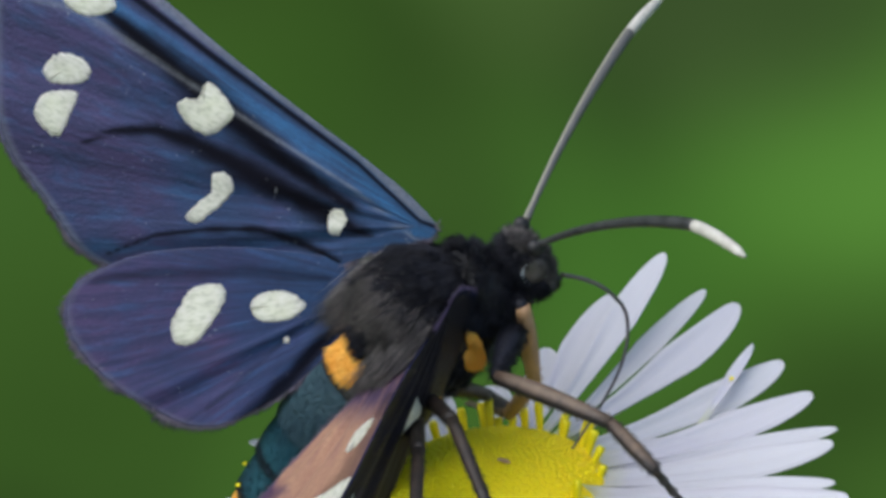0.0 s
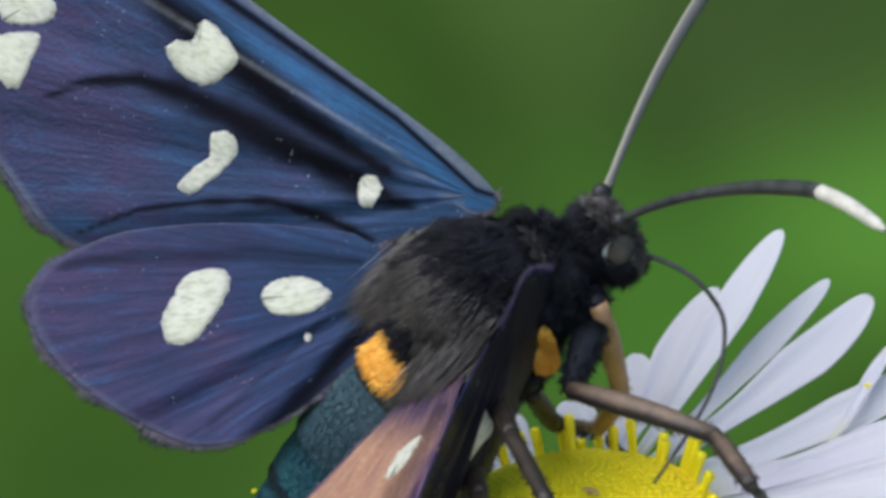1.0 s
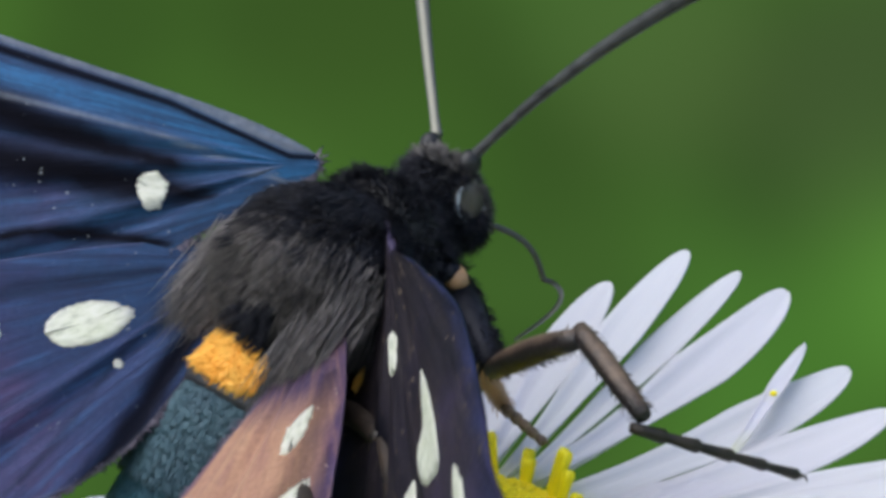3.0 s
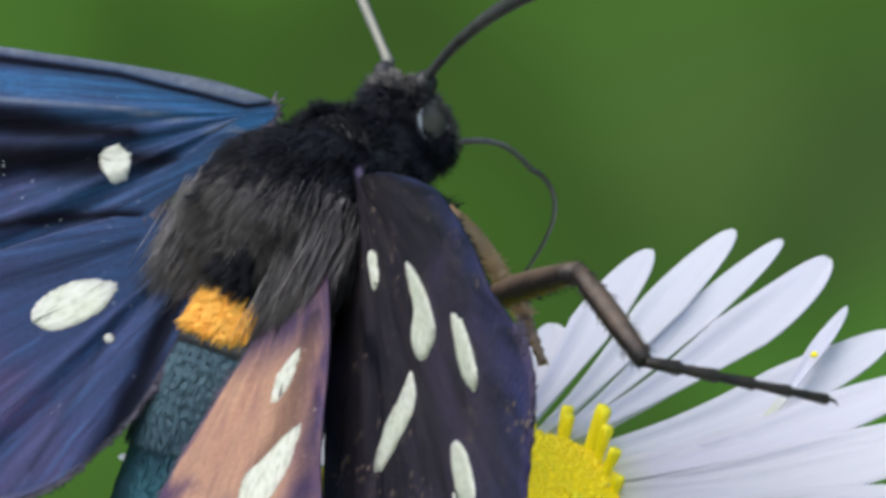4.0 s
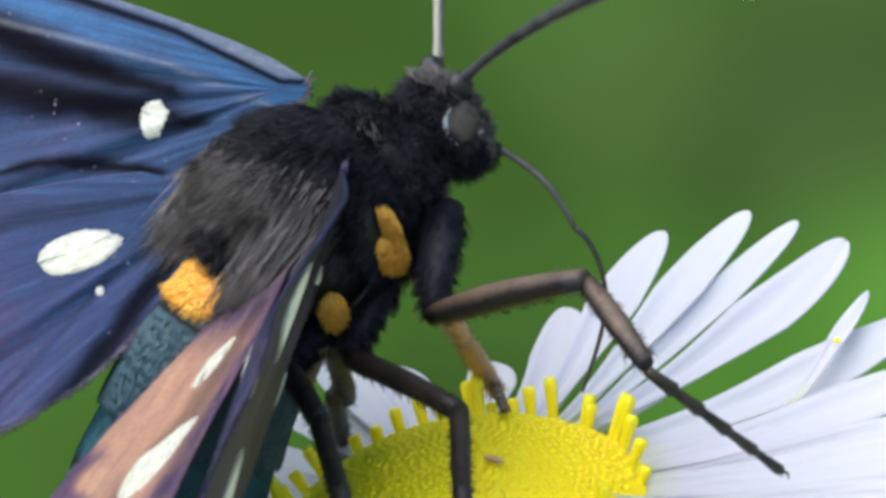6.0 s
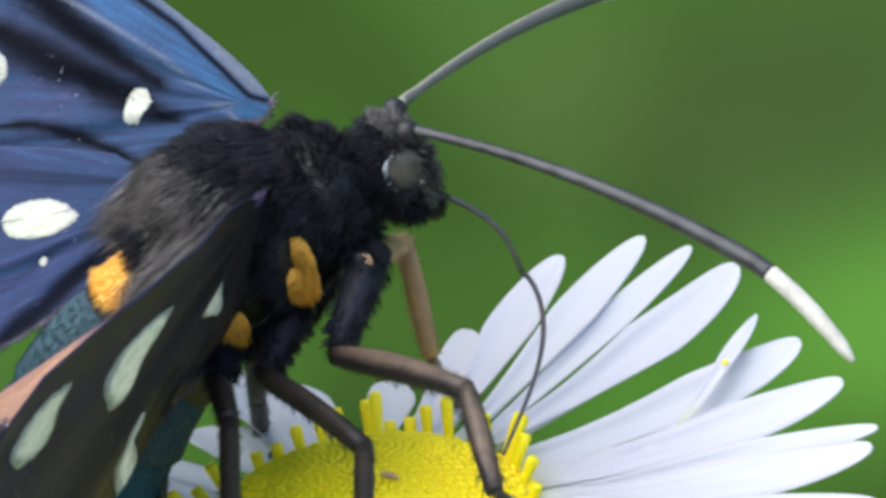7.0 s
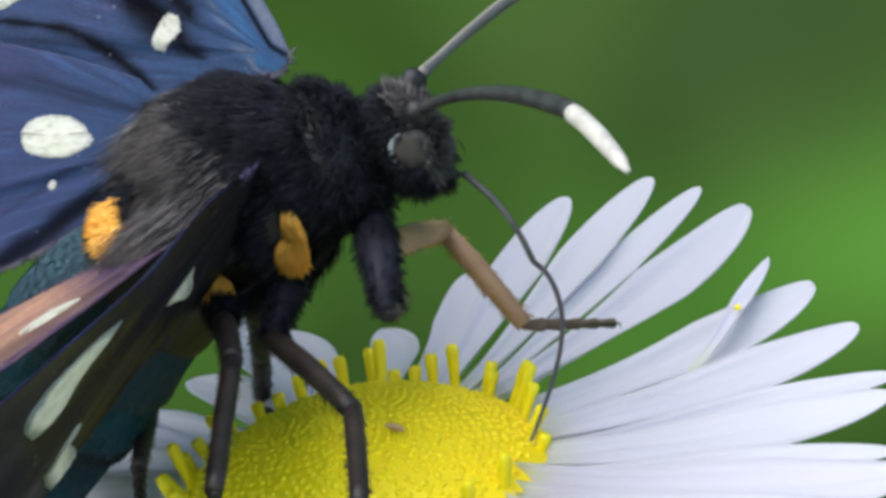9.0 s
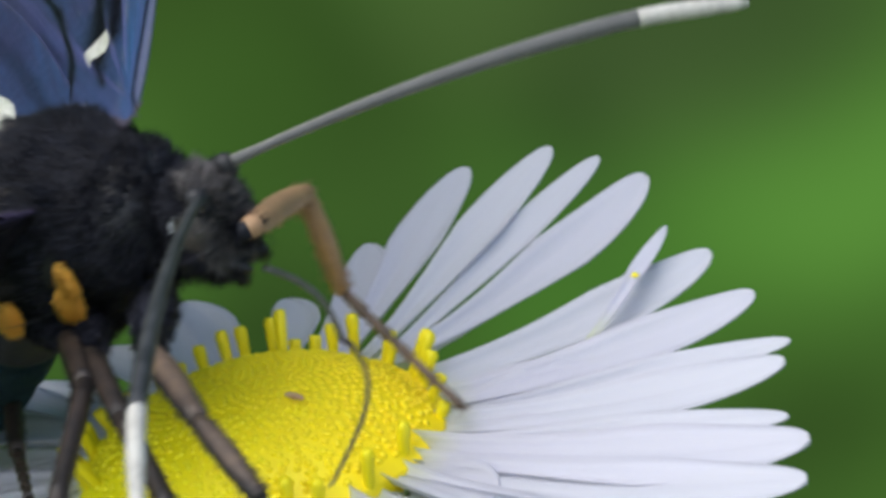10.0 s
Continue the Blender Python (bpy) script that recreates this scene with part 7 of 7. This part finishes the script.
    walk(legs["leg_LF"][3], [
        (0, pose(-0.001461, 0.000338, -0.004096, -1.21, 9.82, -176.69)),
        (0.5, pose(-0.001018, 0.000667, -0.004344, -1.29, 17.19, -175.16)),
        (1, pose(-0.001170, 0.000847, -0.004291, -1.44, 15.68, -174.96)),
        (1.5, pose(-0.001325, 0.000932, -0.004101, -0.64, 9.73, -178.07)),
        (2, pose(-0.001193, 0.002249, -0.003869, -2.72, -12.24, -14.53)),
        (2.2, pose(-0.000825, 0.002317, -0.004078, -1.53, -19.63, -15.01)),
        (3.3, pose(-0.001578, 0.003126, -0.002745, -4.60, 3.43, -24.20)),
        (3.5, pose(0.000105, -0.001904, 0.004903, -13.66, -42.42, -157.50)),
        (4, pose(-0.000234, 0.003537, -0.003670, 1.42, -5.66, -35.88)),
        (4.5, pose(-0.000975, 0.002700, -0.003774, -1.75, 7.19, -34.06)),
        (5, pose(0.004168, 0.003950, -0.003655, 71.72, -50.11, -85.10)),
        (5.5, pose(0.000149, 0.001535, -0.005046, 2.92, -34.84, -5.98)),
        (5.7, pose(0.000351, 0.001414, -0.005148, 2.25, -38.00, -4.72)),
        (6.8, pose(-0.000555, 0.002136, -0.003858, -7.72, -30.60, 15.64)),
        (7, pose(-0.000573, 0.001467, -0.003096, -1.31, 41.87, 161.53)),
        (7.5, pose(0.000237, 0.003984, -0.001887, -17.30, 20.40, 124.87)),
        (8, pose(-0.000249, 0.003263, -0.003471, -16.60, 41.97, 145.65)),
        (8.5, pose(-0.000948, 0.003716, -0.001921, -9.48, 26.09, 144.13)),
        (9, pose(0.000612, 0.002894, -0.002743, -4.89, 27.47, 137.50)),
        (9.38, pose(-0.000414, 0.001984, -0.003063, -11.99, -1.96, 48.78)),
        (9.42, pose(-0.001060, -0.000486, -0.003195, -18.19, 26.26, 20.73)),
        (9.46, pose(-0.000100, -0.002936, -0.002583, -44.56, 46.12, -21.95)),
        (9.5, pose(0.001772, -0.004401, -0.001661, -85.02, 42.53, -77.55)),
        (9.53, pose(-0.000204, -0.003026, -0.002308, -41.98, 44.10, -30.39)),
        (9.56, pose(-0.001270, -0.000678, -0.002707, -12.38, 24.57, 3.69)),
        (9.59, pose(-0.001249, 0.001951, -0.002913, 0.99, -3.57, 23.09)),
        (10, pose(-0.001599, 0.002630, -0.001394, 18.81, 49.25, 29.82))])
    walk(legs["leg_LM"][0], [
        (0, pose(0.000300, 0.000900, -0.001000, -32.10, 37.77, -124.53)),
        (0.5, pose(0.000300, 0.000900, -0.001000, -34.89, 39.05, -115.92)),
        (1, pose(0.000300, 0.000900, -0.001000, -37.24, 41.45, -109.05)),
        (1.5, pose(0.000300, 0.000900, -0.001000, -37.71, 42.05, -106.47)),
        (2, pose(0.000300, 0.000900, -0.001000, -36.65, 40.45, -105.18)),
        (2.2, pose(0.000300, 0.000900, -0.001000, -36.35, 40.16, -108.93)),
        (3.3, pose(0.000300, 0.000900, -0.001000, -13.16, 75.03, -8.06)),
        (3.5, pose(0.000300, 0.000900, -0.001000, -97.17, 79.82, -106.41)),
        (4, pose(0.000300, 0.000900, -0.001000, -146.19, 82.96, -142.78)),
        (4.5, pose(0.000300, 0.000900, -0.001000, -6.50, 79.60, 2.61)),
        (5, pose(0.000300, 0.000900, -0.001000, -52.04, 55.15, -116.88)),
        (5.5, pose(0.000300, 0.000900, -0.001000, 87.52, 64.99, 164.63)),
        (5.7, pose(0.000300, 0.000900, -0.001000, 90.09, 63.41, -179.63)),
        (6.8, pose(0.000300, 0.000900, -0.001000, -12.34, 47.81, -161.37)),
        (7, pose(0.000300, 0.000900, -0.001000, 19.20, 50.40, -178.53)),
        (7.5, pose(0.000300, 0.000900, -0.001000, -1.14, 50.26, -168.14)),
        (8, pose(0.000300, 0.000900, -0.001000, -18.19, 32.25, -146.17)),
        (8.5, pose(0.000300, 0.000900, -0.001000, -28.78, 39.37, -136.06)),
        (9, pose(0.000300, 0.000900, -0.001000, -23.17, 34.16, -139.73)),
        (9.5, pose(0.000300, 0.000900, -0.001000, -28.33, 35.02, -130.06)),
        (10, pose(0.000300, 0.000900, -0.001000, -18.10, 9.67, -132.73))])
    walk(legs["leg_LM"][1], [
        (0, pose(0.001800, 0.000000, 0.000000, -84.16, 66.49, 77.66)),
        (0.5, pose(0.001800, 0.000000, 0.000000, -96.40, 59.66, 54.31)),
        (1, pose(0.001800, 0.000000, -0.000000, -86.45, 57.18, 61.07)),
        (1.5, pose(0.001800, -0.000000, 0.000000, -79.54, 52.84, 62.99)),
        (2, pose(0.001800, -0.000000, -0.000000, -69.34, 45.13, 63.18)),
        (2.2, pose(0.001800, 0.000000, -0.000000, -69.24, 41.93, 60.76)),
        (3.3, pose(0.001800, 0.000000, -0.000000, -23.57, -10.66, 26.76)),
        (3.5, pose(0.001800, 0.000000, 0.000000, -39.88, -16.33, 33.47)),
        (4, pose(0.001800, 0.000000, 0.000000, -31.71, -25.18, 26.65)),
        (4.5, pose(0.001800, 0.000000, -0.000000, -21.00, -15.51, 22.15)),
        (5, pose(0.001800, 0.000000, -0.000000, -75.73, 29.85, 65.05)),
        (5.5, pose(0.001800, 0.000000, 0.000000, 29.15, -38.07, -23.94)),
        (5.7, pose(0.001800, 0.000000, -0.000000, 47.27, -37.06, -36.72)),
        (6.8, pose(0.001800, -0.000000, 0.000000, 99.90, 42.49, -58.22)),
        (7, pose(0.001800, 0.000000, -0.000000, 76.76, 5.28, -51.88)),
        (7.5, pose(0.001800, 0.000000, 0.000000, 97.48, 27.68, -49.75)),
        (8, pose(0.001800, 0.000000, 0.000000, 89.48, 52.45, -59.60)),
        (8.5, pose(0.001800, 0.000000, -0.000000, 132.07, 70.63, -37.63)),
        (9, pose(0.001800, 0.000000, 0.000000, 114.35, 66.64, -48.62)),
        (9.5, pose(0.001800, -0.000000, 0.000000, 121.83, 69.74, -43.24)),
        (10, pose(0.001800, 0.000000, 0.000000, 53.22, 53.94, -69.07))])
    walk(legs["leg_LM"][2], [
        (0, pose(0.002056, 0.001169, -0.002751, -100.01, 66.33, 60.47)),
        (0.5, pose(0.002684, 0.001231, -0.002589, -74.39, 58.48, 79.74)),
        (1, pose(0.002587, 0.001423, -0.002521, -68.47, 48.23, 75.71)),
        (1.5, pose(0.002623, 0.001614, -0.002391, -63.88, 45.76, 79.92)),
        (2, pose(0.002755, 0.001889, -0.002126, -56.70, 37.11, 81.18)),
        (2.2, pose(0.002890, 0.001947, -0.002005, -60.19, 39.99, 79.89)),
        (3.3, pose(0.004433, 0.001327, 0.000555, -20.15, -2.37, 19.73)),
        (3.5, pose(0.004202, 0.001588, 0.000843, -42.49, -6.28, 29.41)),
        (4, pose(0.004226, 0.001218, 0.001277, -34.78, -16.30, 25.49)),
        (4.5, pose(0.004477, 0.001090, 0.000802, -18.12, -4.25, 15.80)),
        (5, pose(0.002898, 0.002359, -0.001493, -75.47, 30.03, 66.10)),
        (5.5, pose(0.003959, -0.000958, 0.001850, 41.62, -37.38, -35.79)),
        (5.7, pose(0.003719, -0.001431, 0.001808, 50.65, -36.52, -39.90)),
        (6.8, pose(0.002965, -0.001881, -0.002026, 101.86, 42.12, -55.36)),
        (7, pose(0.003644, -0.002350, -0.000276, 77.54, 6.29, -51.97)),
        (7.5, pose(0.003517, -0.002028, -0.001394, 97.76, 27.88, -49.55)),
        (8, pose(0.002725, -0.001577, -0.002379, 83.49, 52.93, -68.01)),
        (8.5, pose(0.002588, -0.000607, -0.002830, 127.49, 69.09, -40.56)),
        (9, pose(0.002586, -0.000892, -0.002754, 110.17, 65.61, -51.56)),
        (9.5, pose(0.002557, -0.000712, -0.002814, 123.13, 69.34, -41.78)),
        (10, pose(0.002431, -0.001649, -0.002425, 54.41, 55.61, -70.80))])
    walk(legs["leg_LM"][3], [
        (0, pose(0.002689, 0.002287, -0.005682, -18.46, -74.94, 21.37)),
        (0.5, pose(0.002982, 0.002877, -0.005317, 26.41, -72.86, -31.58)),
        (1, pose(0.003113, 0.003489, -0.004908, 48.76, -69.18, -60.48)),
        (1.5, pose(0.003014, 0.003813, -0.004683, 52.49, -65.35, -67.61)),
        (2, pose(0.003146, 0.004410, -0.004057, 48.93, -52.70, -70.93)),
        (2.2, pose(0.003320, 0.004361, -0.004061, 50.03, -53.42, -70.74)),
        (3.3, pose(0.007442, 0.002407, 0.000687, 38.88, 23.05, -123.86)),
        (3.5, pose(0.006973, 0.003150, 0.001193, 60.49, 17.50, -110.74)),
        (4, pose(0.006999, 0.002540, 0.002175, 59.99, 31.54, -113.16)),
        (4.5, pose(0.007548, 0.001959, 0.001040, 44.12, 33.09, -118.90)),
        (5, pose(0.004020, 0.004892, -0.003094, 57.91, -39.70, -71.42)),
        (5.5, pose(0.006021, -0.002445, 0.003793, -27.62, 66.61, 152.11)),
        (5.7, pose(0.005692, -0.003081, 0.003712, -50.77, 65.62, 130.19)),
        (6.8, pose(0.004314, -0.003833, -0.004173, -77.95, -34.29, 91.93)),
        (7, pose(0.005604, -0.004856, -0.000627, -73.66, 9.08, 105.59)),
        (7.5, pose(0.005352, -0.004180, -0.002890, -81.05, -17.97, 101.28)),
        (8, pose(0.003447, -0.003365, -0.004932, -56.09, -36.45, 78.48)),
        (8.5, pose(0.003455, -0.001350, -0.005820, -64.41, -60.54, 78.20)),
        (9, pose(0.003408, -0.001928, -0.005669, -56.87, -52.45, 74.12)),
        (9.5, pose(0.003399, -0.001464, -0.005809, -53.39, -59.74, 68.54)),
        (10, pose(0.003025, -0.003356, -0.005066, -33.61, -26.64, 89.34))])
    walk(legs["leg_LH"][0], [
        (0, pose(-0.001000, 0.000900, -0.000900, -12.15, 22.01, -150.33)),
        (0.5, pose(-0.001000, 0.000900, -0.000900, -14.82, 23.63, -146.54)),
        (1, pose(-0.001000, 0.000900, -0.000900, -18.68, 28.32, -142.62)),
        (1.5, pose(-0.001000, 0.000900, -0.000900, -18.04, 28.83, -144.07)),
        (2, pose(-0.001000, 0.000900, -0.000900, -27.70, 50.64, -153.55)),
        (2.2, pose(-0.001000, 0.000900, -0.000900, -21.25, 34.88, -143.59)),
        (3.3, pose(-0.001000, 0.000900, -0.000900, 61.89, 68.95, 112.44)),
        (3.5, pose(-0.001000, 0.000900, -0.000900, 62.07, 61.04, 138.26)),
        (4, pose(-0.001000, 0.000900, -0.000900, 49.15, 55.39, 123.83)),
        (4.5, pose(-0.001000, 0.000900, -0.000900, 45.14, 56.97, 106.66)),
        (5, pose(-0.001000, 0.000900, -0.000900, 45.41, 53.02, 118.73)),
        (5.5, pose(-0.001000, 0.000900, -0.000900, 43.32, 48.62, 140.16)),
        (5.7, pose(-0.001000, 0.000900, -0.000900, 39.82, 46.82, 149.64)),
        (6.8, pose(-0.001000, 0.000900, -0.000900, 23.91, 38.41, 165.65)),
        (7, pose(-0.001000, 0.000900, -0.000900, 30.18, 39.73, 156.41)),
        (7.5, pose(-0.001000, 0.000900, -0.000900, 36.22, 45.90, 156.84)),
        (8, pose(-0.001000, 0.000900, -0.000900, 3.54, 22.29, -173.79)),
        (8.5, pose(-0.001000, 0.000900, -0.000900, -5.12, 38.34, -163.96)),
        (9, pose(-0.001000, 0.000900, -0.000900, 0.22, 35.84, -168.91)),
        (9.5, pose(-0.001000, 0.000900, -0.000900, -11.03, 33.82, -156.48)),
        (10, pose(-0.001000, 0.000900, -0.000900, -23.11, 17.52, -123.67))])
    walk(legs["leg_LH"][1], [
        (0, pose(0.001600, 0.000000, -0.000000, 140.12, 54.88, -12.78)),
        (0.5, pose(0.001600, -0.000000, -0.000000, 148.37, 57.74, -12.27)),
        (1, pose(0.001600, -0.000000, -0.000000, 164.68, 56.80, -6.22)),
        (1.5, pose(0.001600, 0.000000, 0.000000, 149.76, 71.17, -21.58)),
        (2, pose(0.001600, 0.000000, -0.000000, -171.13, 56.26, 6.09)),
        (2.2, pose(0.001600, 0.000000, 0.000000, -158.38, 72.00, 16.53)),
        (3.3, pose(0.001600, 0.000000, 0.000000, 8.22, -16.73, -7.02)),
        (3.5, pose(0.001600, 0.000000, -0.000000, 27.51, -14.58, -20.48)),
        (4, pose(0.001600, 0.000000, 0.000000, 23.71, -9.35, -20.84)),
        (4.5, pose(0.001600, 0.000000, 0.000000, 14.09, -9.74, -14.25)),
        (5, pose(0.001600, 0.000000, 0.000000, 21.29, -10.04, -20.97)),
        (5.5, pose(0.001600, -0.000000, 0.000000, 37.10, -9.55, -33.59)),
        (5.7, pose(0.001600, 0.000000, 0.000000, 46.06, -4.75, -38.35)),
        (6.8, pose(0.001600, 0.000000, 0.000000, 47.55, 0.79, -36.48)),
        (7, pose(0.001600, 0.000000, 0.000000, 37.68, -0.77, -28.39)),
        (7.5, pose(0.001600, 0.000000, 0.000000, 36.98, -8.07, -27.04)),
        (8, pose(0.001600, 0.000000, 0.000000, 54.46, 23.50, -46.51)),
        (8.5, pose(0.001600, -0.000000, 0.000000, 88.35, 30.55, -41.80)),
        (9, pose(0.001600, -0.000000, -0.000000, 72.19, 22.31, -22.77)),
        (9.5, pose(0.001600, 0.000000, 0.000000, 85.32, 30.55, -22.86)),
        (10, pose(0.001600, -0.000000, 0.000000, 67.13, 52.10, -40.03))])
    walk(legs["leg_LH"][2], [
        (0, pose(0.003059, -0.000331, -0.002127, -38.71, -44.22, 56.88)),
        (0.5, pose(0.002956, -0.000295, -0.002199, -36.57, -53.18, 50.88)),
        (1, pose(0.003015, -0.000154, -0.002176, -38.41, -62.56, 48.92)),
        (1.5, pose(0.002380, -0.000309, -0.002461, -41.54, -63.47, 52.26)),
        (2, pose(0.003036, 0.000153, -0.002162, -115.12, -83.27, 116.88)),
        (2.2, pose(0.002370, 0.000229, -0.002473, -10.49, -74.73, 11.85)),
        (3.3, pose(0.004071, -0.000305, 0.000748, -7.76, 60.91, 171.00)),
        (3.5, pose(0.003957, -0.000880, 0.000654, -47.29, 49.17, 126.37)),
        (4, pose(0.003998, -0.000912, 0.000423, -40.33, 47.23, 129.03)),
        (4.5, pose(0.004084, -0.000631, 0.000440, -26.07, 51.25, 145.41)),
        (5, pose(0.003991, -0.000916, 0.000453, -34.14, 49.59, 135.25)),
        (5.5, pose(0.003736, -0.001418, 0.000431, -53.36, 41.25, 111.36)),
        (5.7, pose(0.003632, -0.001608, 0.000215, -58.94, 32.43, 104.28)),
        (6.8, pose(0.003690, -0.001546, -0.000036, -60.22, 22.26, 98.04)),
        (7, pose(0.003887, -0.001236, 0.000035, -54.29, 31.61, 108.57)),
        (7.5, pose(0.003893, -0.001170, 0.000365, -56.95, 39.55, 111.45)),
        (8, pose(0.003241, -0.001730, -0.001037, -49.17, -2.84, 89.13)),
        (8.5, pose(0.003269, -0.001493, -0.001322, -65.46, -21.45, 86.05)),
        (9, pose(0.003818, -0.000931, -0.000987, -64.73, -18.26, 92.83)),
        (9.5, pose(0.003663, -0.000870, -0.001322, -64.06, -34.05, 89.49)),
        (10, pose(0.002823, -0.001027, -0.002051, -37.37, -36.38, 77.34))])
    walk(legs["leg_LH"][3], [
        (0, pose(0.004469, 0.001830, 0.000384, -46.67, -45.45, 70.41)),
        (0.5, pose(0.004317, 0.001379, 0.000683, -48.52, -50.85, 70.23)),
        (1, pose(0.004106, 0.001096, 0.001019, -45.61, -60.89, 58.95)),
        (1.5, pose(0.003364, 0.000963, 0.000760, -48.48, -62.00, 61.78)),
        (2, pose(0.002845, 0.000529, 0.001413, -116.20, -79.03, 119.24)),
        (2.2, pose(0.003298, 0.000423, 0.001000, -24.91, -75.66, 28.00)),
        (3.3, pose(0.002343, -0.000031, -0.002398, -0.21, 54.17, 179.75)),
        (3.5, pose(0.002561, 0.001015, -0.002069, -39.19, 46.49, 136.82)),
        (4, pose(0.002458, 0.000987, -0.002220, -32.28, 42.57, 140.29)),
        (4.5, pose(0.002229, 0.000649, -0.002368, -18.96, 44.87, 155.08)),
        (5, pose(0.002333, 0.000727, -0.002288, -25.30, 44.92, 147.45)),
        (5.5, pose(0.002750, 0.001102, -0.001942, -45.52, 39.72, 123.68)),
        (5.7, pose(0.002883, 0.001337, -0.001715, -52.92, 31.95, 115.53)),
        (6.8, pose(0.003224, 0.001753, -0.001400, -55.26, 18.65, 111.71)),
        (7, pose(0.002910, 0.001670, -0.001852, -47.94, 27.43, 121.00)),
        (7.5, pose(0.002878, 0.001413, -0.001927, -49.53, 36.36, 123.20)),
        (8, pose(0.003295, 0.001865, -0.000858, -49.58, -6.56, 99.93)),
        (8.5, pose(0.003500, 0.001850, -0.000005, -69.49, -22.57, 98.53)),
        (9, pose(0.003649, 0.002484, 0.000141, -66.31, -17.10, 101.93)),
        (9.5, pose(0.003690, 0.002113, 0.000694, -65.94, -30.23, 96.67)),
        (10, pose(0.003458, 0.001801, 0.000084, -38.53, -36.60, 80.80))])


motions()
